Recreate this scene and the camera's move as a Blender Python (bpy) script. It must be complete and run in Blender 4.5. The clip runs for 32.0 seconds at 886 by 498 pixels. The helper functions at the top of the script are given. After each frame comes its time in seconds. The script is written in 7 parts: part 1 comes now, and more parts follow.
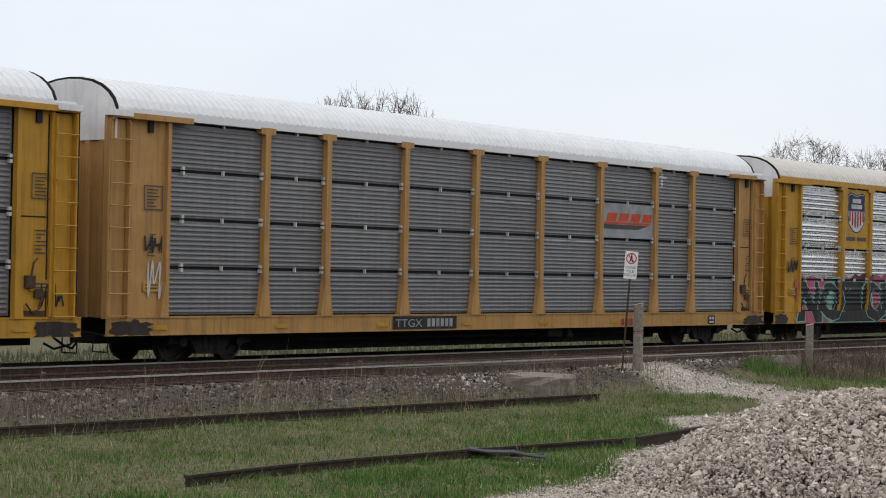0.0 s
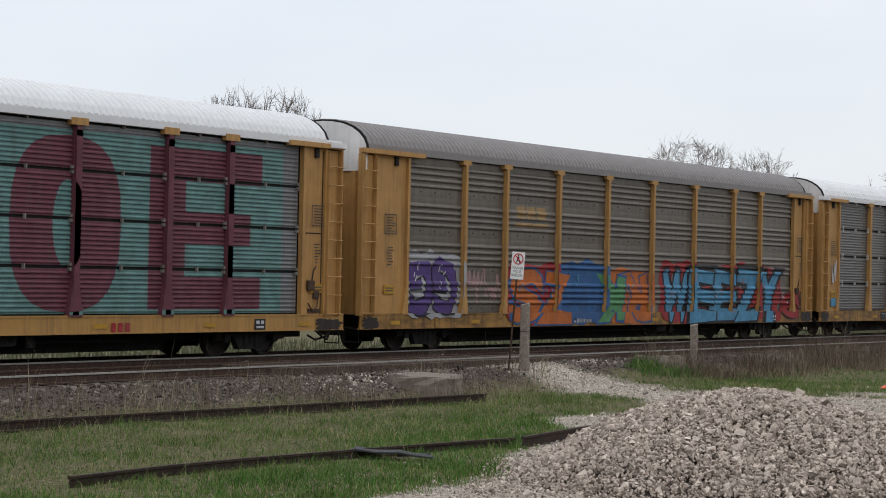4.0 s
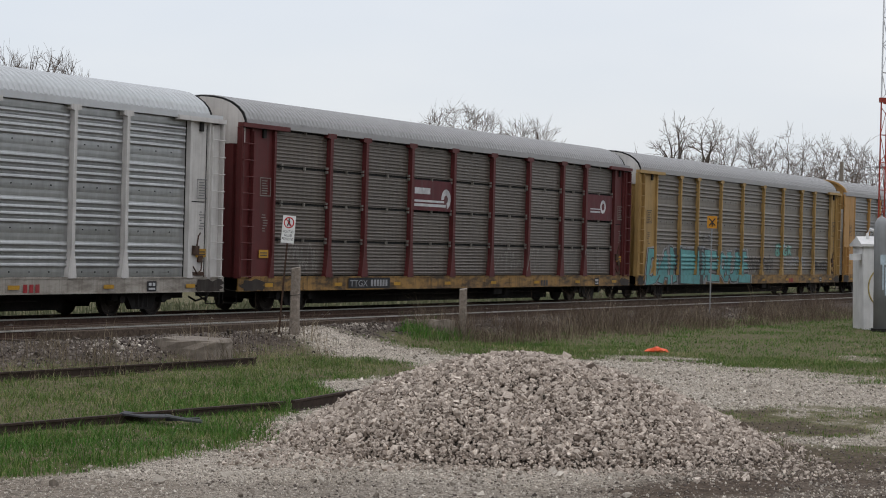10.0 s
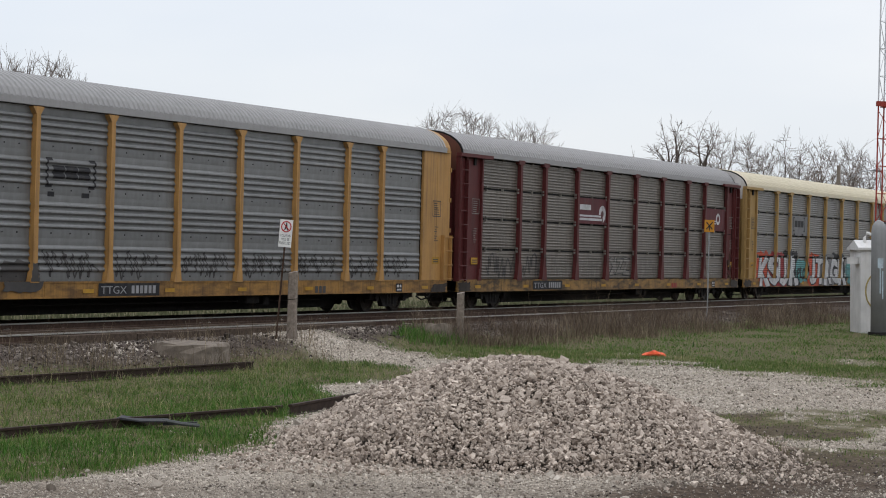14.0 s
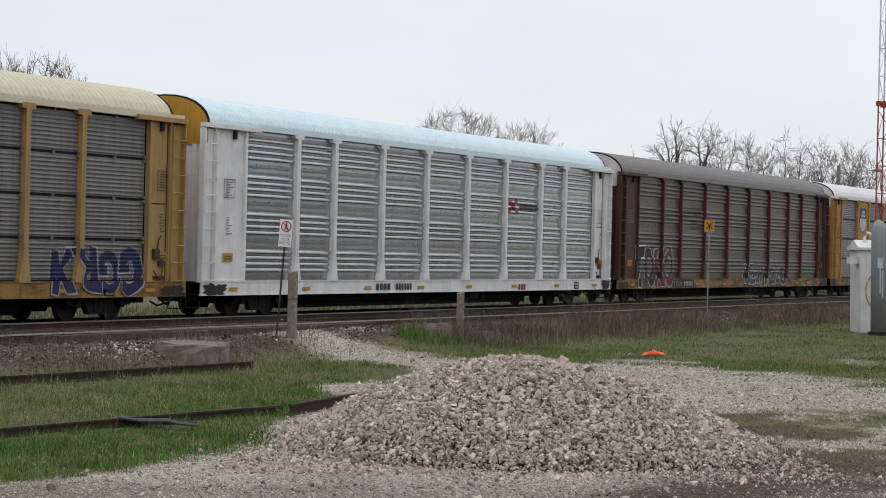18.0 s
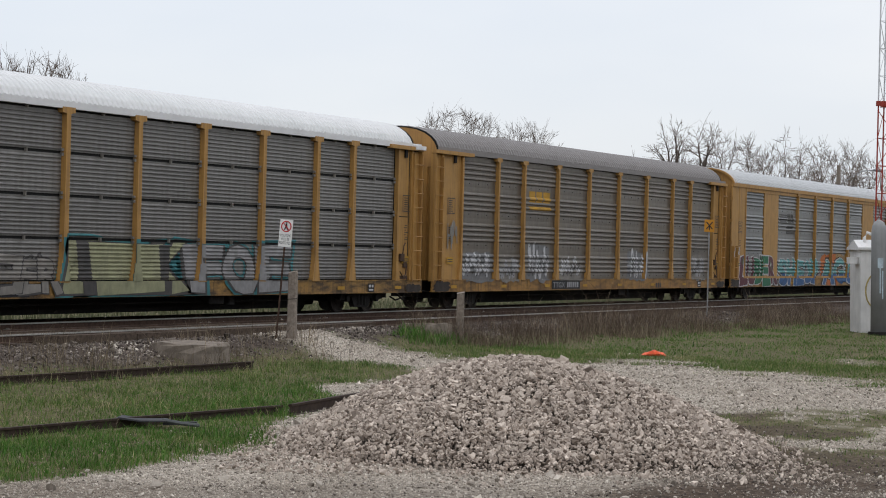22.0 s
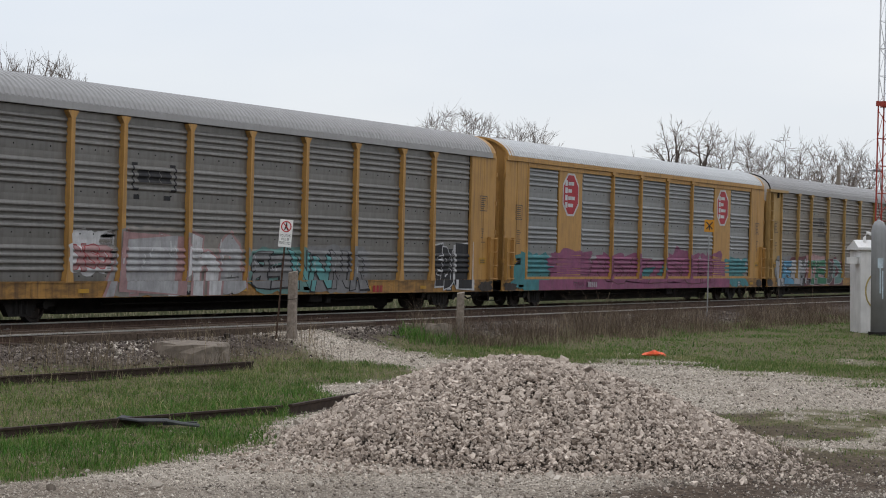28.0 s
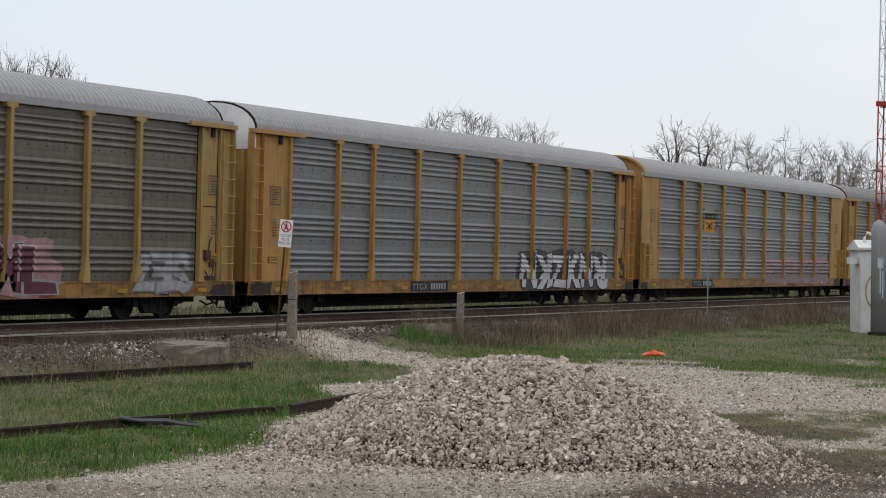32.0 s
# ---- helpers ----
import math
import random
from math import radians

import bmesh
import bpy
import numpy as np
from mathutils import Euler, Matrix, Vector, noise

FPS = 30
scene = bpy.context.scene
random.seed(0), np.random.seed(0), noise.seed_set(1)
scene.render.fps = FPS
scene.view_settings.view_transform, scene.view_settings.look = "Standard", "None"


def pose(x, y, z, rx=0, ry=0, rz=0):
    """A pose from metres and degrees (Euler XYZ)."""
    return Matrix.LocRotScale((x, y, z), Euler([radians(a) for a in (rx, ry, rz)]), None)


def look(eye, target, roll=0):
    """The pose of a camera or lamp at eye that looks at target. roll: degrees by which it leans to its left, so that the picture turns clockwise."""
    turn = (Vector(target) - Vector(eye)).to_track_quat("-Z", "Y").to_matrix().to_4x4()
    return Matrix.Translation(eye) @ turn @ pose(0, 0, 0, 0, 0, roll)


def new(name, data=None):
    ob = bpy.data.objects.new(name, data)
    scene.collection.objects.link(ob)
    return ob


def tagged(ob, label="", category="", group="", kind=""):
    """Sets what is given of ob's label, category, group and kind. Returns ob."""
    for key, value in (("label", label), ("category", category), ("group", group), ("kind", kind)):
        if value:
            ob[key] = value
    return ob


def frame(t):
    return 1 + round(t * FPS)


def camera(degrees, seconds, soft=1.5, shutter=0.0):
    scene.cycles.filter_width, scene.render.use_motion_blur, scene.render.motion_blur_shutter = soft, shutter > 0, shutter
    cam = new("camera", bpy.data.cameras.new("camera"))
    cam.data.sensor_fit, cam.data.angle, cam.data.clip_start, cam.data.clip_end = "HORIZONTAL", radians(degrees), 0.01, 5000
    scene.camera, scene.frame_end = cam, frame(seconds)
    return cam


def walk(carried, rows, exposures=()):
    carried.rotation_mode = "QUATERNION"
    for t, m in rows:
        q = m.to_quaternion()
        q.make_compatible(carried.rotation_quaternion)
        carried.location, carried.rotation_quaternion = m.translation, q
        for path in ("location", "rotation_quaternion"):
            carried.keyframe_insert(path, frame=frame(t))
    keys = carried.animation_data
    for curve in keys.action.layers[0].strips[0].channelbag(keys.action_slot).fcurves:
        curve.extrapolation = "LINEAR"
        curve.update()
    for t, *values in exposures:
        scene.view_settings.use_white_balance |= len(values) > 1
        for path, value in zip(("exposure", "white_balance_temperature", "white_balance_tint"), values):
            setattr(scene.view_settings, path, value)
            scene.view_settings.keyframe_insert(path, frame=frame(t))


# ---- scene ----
from mathutils.geometry import tessellate_polygon

# World: rail top is z = 0, the tracks run along x, the camera stands at the origin.
cam = camera(25.25, 32.0, soft=1.0)
EYE = (0.0, 0.0, 2.035)
walk(cam, [(t, pose(*EYE, rx, ry, rz)) for t, rx, ry, rz in (
    (0, 90.725, -1.019, -52.047),
    (0.5, 90.724, -1.070, -52.166),
    (1, 90.774, -1.165, -53.492),
    (1.5, 90.822, -1.218, -55.057),
    (2, 90.797, -1.183, -55.313),
    (3, 90.790, -1.180, -55.313),
    (6, 90.790, -1.168, -55.306),
    (6.5, 90.808, -1.162, -55.311),
    (7, 90.816, -1.232, -55.427),
    (7.5, 90.901, -1.242, -57.103),
    (8, 90.865, -1.414, -58.406),
    (8.5, 90.764, -1.313, -58.785),
    (9, 90.758, -1.457, -60.574),
    (9.5, 90.767, -1.402, -61.411),
    (10, 89.894, -1.447, -61.947),
    (10.5, 90.062, -1.391, -61.984),
    (11, 90.083, -1.376, -62.030),
    (11.5, 90.011, -1.418, -62.025),
    (13, 90.011, -1.400, -62.024),
    (20, 90.004, -1.402, -62.025),
    (32, 90.010, -1.391, -62.025),
)], exposures=((0, 0.14), (1, 0.17), (2, 0.05), (3, 0.05), (6, 0.13), (7, 0.15), (9, 0.04), (10, -0.03), (11, 0.09), (14, 0.09), (17, 0.09), (18, 0.05), (19, -0.02), (20, 0.03), (22, 0.06), (25, 0.06), (30, 0.03), (32, 0.03)))

# ---- sky and sun: bright overcast ----
world = bpy.data.worlds.new("overcast_sky")
scene.world = world
world.use_nodes = True
wn, wl = world.node_tree.nodes, world.node_tree.links
wn.clear()
w_out = wn.new("ShaderNodeOutputWorld")
w_sky = wn.new("ShaderNodeTexSky")
w_sky.sky_type, w_sky.sun_disc = "NISHITA", False
w_sky.sun_elevation, w_sky.sun_rotation = radians(48), radians(200)
w_bg1 = wn.new("ShaderNodeBackground")
w_bg1.inputs["Strength"].default_value = 0.015
w_co = wn.new("ShaderNodeTexCoord")
w_map = wn.new("ShaderNodeMapping")
w_map.inputs["Scale"].default_value = (1.5, 1.5, 5.0)
w_noise = wn.new("ShaderNodeTexNoise")
w_noise.inputs["Scale"].default_value, w_noise.inputs["Detail"].default_value = 1.6, 4
w_ramp = wn.new("ShaderNodeValToRGB")
w_ramp.color_ramp.elements[0].position, w_ramp.color_ramp.elements[0].color = 0.35, (0.62, 0.655, 0.715, 1)
w_ramp.color_ramp.elements[1].position, w_ramp.color_ramp.elements[1].color = 0.68, (0.725, 0.735, 0.76, 1)
w_bg2 = wn.new("ShaderNodeBackground")
w_add = wn.new("ShaderNodeAddShader")
wl.new(w_sky.outputs["Color"], w_bg1.inputs["Color"])
wl.new(w_co.outputs["Generated"], w_map.inputs["Vector"])
wl.new(w_map.outputs["Vector"], w_noise.inputs["Vector"])
wl.new(w_noise.outputs["Fac"], w_ramp.inputs["Fac"])
w_sep = wn.new("ShaderNodeSeparateXYZ")
w_up = wn.new("ShaderNodeMapRange")
w_up.inputs["From Min"].default_value, w_up.inputs["From Max"].default_value = 0.0, 1.0
w_up.inputs["To Min"].default_value, w_up.inputs["To Max"].default_value = 1.0, 1.75
wl.new(w_co.outputs["Generated"], w_sep.inputs["Vector"])
wl.new(w_sep.outputs["Z"], w_up.inputs["Value"])
wl.new(w_up.outputs["Result"], w_bg2.inputs["Strength"])      # an overcast sky is brighter overhead
wl.new(w_ramp.outputs["Color"], w_bg2.inputs["Color"])
wl.new(w_bg1.outputs["Background"], w_add.inputs[0])
wl.new(w_bg2.outputs["Background"], w_add.inputs[1])
wl.new(w_add.outputs["Shader"], w_out.inputs["Surface"])
sun = new("sun", bpy.data.lights.new("sun", "SUN"))
sun.data.energy, sun.data.angle, sun.data.color = 0.35, radians(30), (1.0, 0.93, 0.82)
sun.matrix_world = look((-10, 0, 90), (22, 24, 0))

# ---- materials ----
MATS = {}


def nodes_of(name):
    m = bpy.data.materials.new(name)
    m.use_nodes = True
    n, l = m.node_tree.nodes, m.node_tree.links
    return m, n, l, n["Principled BSDF"]


def noise_node(n, l, scale, detail=5, rough=0.6, stretch=None, coord="Object"):
    co = n.new("ShaderNodeTexCoord")
    tex = n.new("ShaderNodeTexNoise")
    tex.inputs["Scale"].default_value, tex.inputs["Detail"].default_value, tex.inputs["Roughness"].default_value = scale, detail, rough
    if stretch:
        mp = n.new("ShaderNodeMapping")
        mp.inputs["Scale"].default_value = stretch
        l.new(co.outputs[coord], mp.inputs["Vector"])
        l.new(mp.outputs["Vector"], tex.inputs["Vector"])
    else:
        l.new(co.outputs[coord], tex.inputs["Vector"])
    return tex


def ramp_node(n, l, src, stops):
    r = n.new("ShaderNodeValToRGB")
    e = r.color_ramp.elements
    e[0].position, e[0].color = stops[0][0], (*stops[0][1], 1)
    e[1].position, e[1].color = stops[-1][0], (*stops[-1][1], 1)
    for p, c in stops[1:-1]:
        q = e.new(p)
        q.color = (*c, 1)
    l.new(src, r.inputs["Fac"])
    return r


def mix_node(n, l, a, b, fac, mode="MIX"):
    m = n.new("ShaderNodeMix")
    m.data_type, m.blend_type = "RGBA", mode
    for sock, val in ((m.inputs[6], a), (m.inputs[7], b), (m.inputs[0], fac)):
        if hasattr(val, "is_output"):
            l.new(val, sock)
        elif isinstance(val, (int, float)):
            sock.default_value = val
        else:
            sock.default_value = (*val, 1)
    return m.outputs[2]


def bump_node(n, l, src, strength, dist, bsdf):
    b = n.new("ShaderNodeBump")
    b.inputs["Strength"].default_value, b.inputs["Distance"].default_value = strength, dist
    l.new(src, b.inputs["Height"])
    l.new(b.outputs["Normal"], bsdf.inputs["Normal"])
    return b


def mul(c, k):
    return tuple(min(1.0, v * k) for v in c)


def paint(name, col, dirt=(0.10, 0.07, 0.045), amount=0.5, rough=0.55, rust=0.0, blotch=0.0, even=1.0):
    """Weathered railway paint: blotches of fading, streaks running down, grime."""
    if name in MATS:
        return MATS[name]
    m, n, l, b = nodes_of(name)
    big = noise_node(n, l, 1.3, 5, 0.62)
    streak = noise_node(n, l, 1.0, 4, 0.6, (9.0, 9.0, 0.45))
    fine = noise_node(n, l, 34.0, 3, 0.6)
    c1 = ramp_node(n, l, big.outputs["Fac"], [(0.3, mul(col, 1 - 0.18 * even)), (0.7, mul(col, 1 + 0.1 * even))]).outputs["Color"]
    f2 = ramp_node(n, l, streak.outputs["Fac"], [(0.48, (0, 0, 0)), (0.78, (amount,) * 3)]).outputs["Color"]
    c2 = mix_node(n, l, c1, dirt, f2)
    if blotch:
        oil = noise_node(n, l, 1.0, 6, 0.7, (1.1, 1.1, 4.0))
        f4 = ramp_node(n, l, oil.outputs["Fac"], [(0.42, (0, 0, 0)), (0.6, (blotch,) * 3)]).outputs["Color"]
        c2 = mix_node(n, l, c2, mul(dirt, 0.7), f4)
    if rust:
        f3 = ramp_node(n, l, fine.outputs["Fac"], [(0.62, (0, 0, 0)), (0.7, (rust,) * 3)]).outputs["Color"]
        c2 = mix_node(n, l, c2, (0.12, 0.045, 0.02), f3)
    l.new(c2, b.inputs["Base Color"])
    b.inputs["Roughness"].default_value = rough
    b.inputs["Specular IOR Level"].default_value = 0.3
    bump_node(n, l, fine.outputs["Fac"], 0.25, 0.004, b)
    MATS[name] = m
    return m


def galvanised(name, col, dirt, amount, metal=0.3, rough=0.4, even=1.0):
    """Weathered galvanised side sheets; each sheet differs a little in tone."""
    if name in MATS:
        return MATS[name]
    m, n, l, b = nodes_of(name)
    info = n.new("ShaderNodeObjectInfo")
    big = noise_node(n, l, 1.1, 5, 0.65)
    streak = noise_node(n, l, 1.0, 5, 0.62, (7.0, 7.0, 0.5))
    speck = noise_node(n, l, 22.0, 3, 0.55, (1.0, 1.0, 2.0))
    hold = n.new("ShaderNodeMath")
    hold.operation, hold.inputs[1].default_value = "MULTIPLY_ADD", 0.16
    hold.inputs[2].default_value = -0.08
    l.new(info.outputs["Random"], hold.inputs[0])
    tot = n.new("ShaderNodeMath")
    tot.operation = "ADD"
    l.new(hold.outputs[0], tot.inputs[0])
    l.new(big.outputs["Fac"], tot.inputs[1])
    c1 = ramp_node(n, l, tot.outputs[0], [(0.28, mul(col, 1 - 0.28 * even)), (0.72, mul(col, 1 + 0.2 * even))]).outputs["Color"]
    f2 = ramp_node(n, l, streak.outputs["Fac"], [(0.4, (0, 0, 0)), (0.8, (amount,) * 3)]).outputs["Color"]
    c2 = mix_node(n, l, c1, dirt, f2)
    f3 = ramp_node(n, l, speck.outputs["Fac"], [(0.66, (0, 0, 0)), (0.76, (0.35,) * 3)]).outputs["Color"]
    c3 = mix_node(n, l, c2, mul(col, 1.25), f3)
    l.new(c3, b.inputs["Base Color"])
    b.inputs["Metallic"].default_value, b.inputs["Roughness"].default_value = metal, rough
    bump_node(n, l, speck.outputs["Fac"], 0.2 * even, 0.003, b)
    MATS[name] = m
    return m


def plain(name, col, rough=0.6, metal=0.0, vary=0.25, scale=6.0, bump=0.0, spec=0.3):
    if name in MATS:
        return MATS[name]
    m, n, l, b = nodes_of(name)
    t = noise_node(n, l, scale, 5, 0.6)
    c = ramp_node(n, l, t.outputs["Fac"], [(0.3, mul(col, 1 - vary)), (0.7, mul(col, 1 + vary))]).outputs["Color"]
    l.new(c, b.inputs["Base Color"])
    b.inputs["Roughness"].default_value, b.inputs["Metallic"].default_value = rough, metal
    b.inputs["Specular IOR Level"].default_value = spec
    if bump:
        bump_node(n, l, t.outputs["Fac"], 0.6, bump, b)
    MATS[name] = m
    return m


def stone_mat(name, dark, light, island=True):
    m, n, l, b = nodes_of(name)
    if island:
        src = n.new("ShaderNodeNewGeometry").outputs["Random Per Island"]
    else:
        src = n.new("ShaderNodeObjectInfo").outputs["Random"]
    mid = tuple((a + c) / 2 for a, c in zip(dark, light))
    c1 = ramp_node(n, l, src, [(0.0, dark), (0.35, mid), (0.8, mul(mid, 1.1)), (1.0, light)]).outputs["Color"]
    t = noise_node(n, l, 26.0, 5, 0.7)
    c2 = ramp_node(n, l, t.outputs["Fac"], [(0.3, (0.8, 0.79, 0.78)), (0.7, (1.0, 1.0, 1.0))]).outputs["Color"]
    l.new(mix_node(n, l, c1, c2, 1.0, "MULTIPLY"), b.inputs["Base Color"])
    b.inputs["Roughness"].default_value = 0.9
    b.inputs["Specular IOR Level"].default_value = 0.2
    bump_node(n, l, t.outputs["Fac"], 0.7, 0.012, b)
    return m


def blade_mat(name, stops, rough=0.7):
    m, n, l, b = nodes_of(name)
    src = n.new("ShaderNodeNewGeometry").outputs["Random Per Island"]
    patch = noise_node(n, l, 0.7, 4, 0.6)
    tot = n.new("ShaderNodeMath")
    tot.operation, tot.inputs[2].default_value = "MULTIPLY_ADD", -0.25
    tot.inputs[1].default_value = 0.6
    l.new(src, tot.inputs[0])
    add = n.new("ShaderNodeMath")
    l.new(tot.outputs[0], add.inputs[0])
    l.new(patch.outputs["Fac"], add.inputs[1])
    l.new(ramp_node(n, l, add.outputs[0], stops).outputs["Color"], b.inputs["Base Color"])
    b.inputs["Roughness"].default_value = rough
    b.inputs["Specular IOR Level"].default_value = 0.15
    return m


def ground_mat():
    """Soil under grass, crushed limestone, bare dirt and dark ballast, by the painted zones of the sheet."""
    m, n, l, b = nodes_of("ground")
    at = n.new("ShaderNodeAttribute")
    at.attribute_name = "zone"
    sep = n.new("ShaderNodeSeparateColor")
    l.new(at.outputs["Color"], sep.inputs["Color"])
    fine = noise_node(n, l, 9.0, 8, 0.75)
    tiny = noise_node(n, l, 30.0, 4, 0.7)
    big = noise_node(n, l, 0.5, 5, 0.6)
    vor = n.new("ShaderNodeTexVoronoi")
    vor.inputs["Scale"].default_value = 14.0
    co = n.new("ShaderNodeTexCoord")
    l.new(co.outputs["Object"], vor.inputs["Vector"])
    soil = ramp_node(n, l, fine.outputs["Fac"], [(0.3, (0.045, 0.044, 0.021)), (0.5, (0.1, 0.09, 0.047)), (0.68, (0.21, 0.17, 0.105))]).outputs["Color"]
    grav = ramp_node(n, l, tiny.outputs["Fac"], [(0.3, (0.21, 0.175, 0.142)), (0.5, (0.43, 0.38, 0.32)), (0.66, (0.66, 0.6, 0.52))]).outputs["Color"]
    gbig = ramp_node(n, l, big.outputs["Fac"], [(0.3, (0.7, 0.67, 0.64)), (0.65, (1.0, 1.0, 1.0))]).outputs["Color"]
    grav = mix_node(n, l, grav, gbig, 1.0, "MULTIPLY")
    cell = n.new("ShaderNodeTexVoronoi")
    cell.inputs["Scale"].default_value = 24.0
    l.new(co.outputs["Object"], cell.inputs["Vector"])
    shade = n.new("ShaderNodeSeparateColor")
    l.new(cell.outputs["Color"], shade.inputs["Color"])
    each = ramp_node(n, l, shade.outputs["Red"], [(0.0, (0.45, 0.44, 0.43)), (0.6, (0.95, 0.95, 0.95)), (1.0, (1.25, 1.25, 1.25))]).outputs["Color"]
    grav = mix_node(n, l, grav, each, 1.0, "MULTIPLY")
    dirt = ramp_node(n, l, fine.outputs["Fac"], [(0.3, (0.036, 0.025, 0.017)), (0.5, (0.078, 0.056, 0.041)), (0.7, (0.155, 0.118, 0.088))]).outputs["Color"]
    dirt = mix_node(n, l, dirt, each, 0.8, "MULTIPLY")
    ball = ramp_node(n, l, tiny.outputs["Fac"], [(0.3, (0.035, 0.026, 0.022)), (0.55, (0.085, 0.066, 0.056)), (0.75, (0.19, 0.155, 0.135))]).outputs["Color"]
    c = mix_node(n, l, soil, grav, sep.outputs["Red"])
    c = mix_node(n, l, c, dirt, sep.outputs["Green"])
    c = mix_node(n, l, c, ball, sep.outputs["Blue"])
    l.new(c, b.inputs["Base Color"])
    b.inputs["Roughness"].default_value = 0.95
    b.inputs["Specular IOR Level"].default_value = 0.1
    bump_node(n, l, vor.outputs["Distance"], 0.5, 0.03, b)
    return m


YELLOW = paint("rack_yellow_paint", (0.40, 0.22, 0.065), amount=0.6, rust=0.35)
YELLOW2 = paint("bright_yellow_paint", (0.45, 0.235, 0.022), amount=0.5, rust=0.25)
TAN = paint("faded_tan_paint", (0.42, 0.23, 0.075), amount=0.55, rust=0.35)
PALEY = paint("pale_yellow_paint", (0.37, 0.235, 0.085), amount=0.6, rust=0.3)
BROWN2 = paint("sooty_brown_paint", (0.072, 0.03, 0.024), (0.04, 0.03, 0.025), 0.5, rust=0.1)
MAROON = paint("oxide_maroon_paint", (0.095, 0.018, 0.018), (0.05, 0.035, 0.03), 0.5, rust=0.1)
BROWN = paint("oxide_brown_paint", (0.12, 0.045, 0.03), (0.05, 0.04, 0.03), 0.5, rust=0.1)
WHITE = paint("white_rack_paint", (0.72, 0.71, 0.70), (0.25, 0.22, 0.2), 0.28, rust=0.1)
OFFWHITE = paint("dusty_white_paint", (0.55, 0.53, 0.51), (0.2, 0.17, 0.15), 0.4, rust=0.15)
SILLDARK = paint("dirty_sill_paint", (0.30, 0.17, 0.05), (0.05, 0.035, 0.025), 0.9, rust=0.5, blotch=0.9)
SILLGREY = paint("soiled_grey_sill_paint", (0.36, 0.33, 0.29), (0.14, 0.11, 0.085), 0.7, rust=0.3, blotch=0.6)
SILLMID = paint("soiled_yellow_sill_paint", (0.33, 0.175, 0.045), (0.07, 0.042, 0.027), 0.85, rust=0.5, blotch=0.6)
R_WHITE = paint("white_roof_sheet", (0.68, 0.68, 0.68), (0.40, 0.385, 0.37), 0.1, 0.45, even=0.4)
R_CREAM = paint("cream_roof_sheet", (0.60, 0.54, 0.40), (0.4, 0.35, 0.27), 0.22, 0.5, even=0.4)
R_BEIGE = paint("beige_roof_sheet", (0.56, 0.52, 0.47), (0.38, 0.34, 0.3), 0.22, 0.5, even=0.4)
R_GREY = paint("grey_roof_sheet", (0.30, 0.295, 0.295), (0.17, 0.16, 0.155), 0.28, 0.5, even=0.4)
R_DARK = paint("dull_grey_roof_sheet", (0.21, 0.195, 0.19), (0.12, 0.11, 0.105), 0.28, 0.55, even=0.4)
R_PALE = paint("pale_grey_roof_sheet", (0.48, 0.49, 0.50), (0.3, 0.29, 0.28), 0.22, 0.45, even=0.4)
R_BLUE = paint("bluish_white_roof_sheet", (0.62, 0.74, 0.78), (0.5, 0.55, 0.56), 0.17, 0.4, even=0.4)
P_GREY = galvanised("weathered_grey_sheet", (0.175, 0.175, 0.178), (0.10, 0.095, 0.09), 0.55)
P_DARK = galvanised("dark_grimy_sheet", (0.125, 0.118, 0.11), (0.05, 0.043, 0.036), 0.6)
P_BROWN = galvanised("brown_grimy_sheet", (0.15, 0.13, 0.108), (0.06, 0.047, 0.035), 0.7)
P_SOOT = galvanised("sooty_brown_sheet", (0.12, 0.1, 0.083), (0.045, 0.035, 0.028), 0.7)
P_MID = galvanised("dull_grey_sheet", (0.175, 0.168, 0.158), (0.075, 0.066, 0.056), 0.6)
P_BLUEG = galvanised("bluish_grey_sheet", (0.192, 0.195, 0.195), (0.10, 0.098, 0.094), 0.45)
P_SILVER = galvanised("bright_silver_sheet", (0.68, 0.685, 0.69), (0.35, 0.35, 0.35), 0.3, 0.93, 0.27, 0.4)
P_CLEAN = galvanised("clean_galvanised_sheet", (0.46, 0.47, 0.48), (0.37, 0.373, 0.378), 0.25, 0.93, 0.27, 0.45)
P_LIGHT = galvanised("light_grey_sheet", (0.42, 0.425, 0.425), (0.2, 0.198, 0.19), 0.4, 0.8, 0.33)
BLACKST = plain("black_running_gear_steel", (0.018, 0.016, 0.015), 0.75, 0.2, 0.4)
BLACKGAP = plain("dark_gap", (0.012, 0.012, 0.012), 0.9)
WHEELM = plain("dark_wheel_steel", (0.035, 0.028, 0.024), 0.6, 0.5, 0.4)
RAILRUST = plain("rusty_rail_steel", (0.07, 0.042, 0.03), 0.8, 0.2, 0.4, 9.0, 0.003)
RAILTOP = plain("polished_rail_head", (0.40, 0.38, 0.35), 0.5, 0.5, 0.1)
LOOSERAIL = plain("dark_loose_rail_steel", (0.042, 0.028, 0.021), 0.85, 0.1, 0.4, 9.0, 0.003)
TIE = plain("weathered_tie_timber", (0.08, 0.06, 0.048), 0.9, 0, 0.45, 12.0, 0.01)
PLANK = plain("crossing_plank_timber", (0.085, 0.064, 0.05), 0.95, 0, 0.4, 10.0, 0.01, 0.08)
POSTWOOD = plain("grey_post_timber", (0.21, 0.175, 0.145), 0.9, 0, 0.35, 14.0, 0.01)
CONC = plain("weathered_concrete", (0.2, 0.168, 0.138), 0.95, 0, 0.3, 7.0, 0.01)
SIGNW = plain("white_sign_face", (0.72, 0.72, 0.70), 0.5, 0, 0.05)
RED = plain("sign_red", (0.45, 0.02, 0.025), 0.5, 0, 0.08)
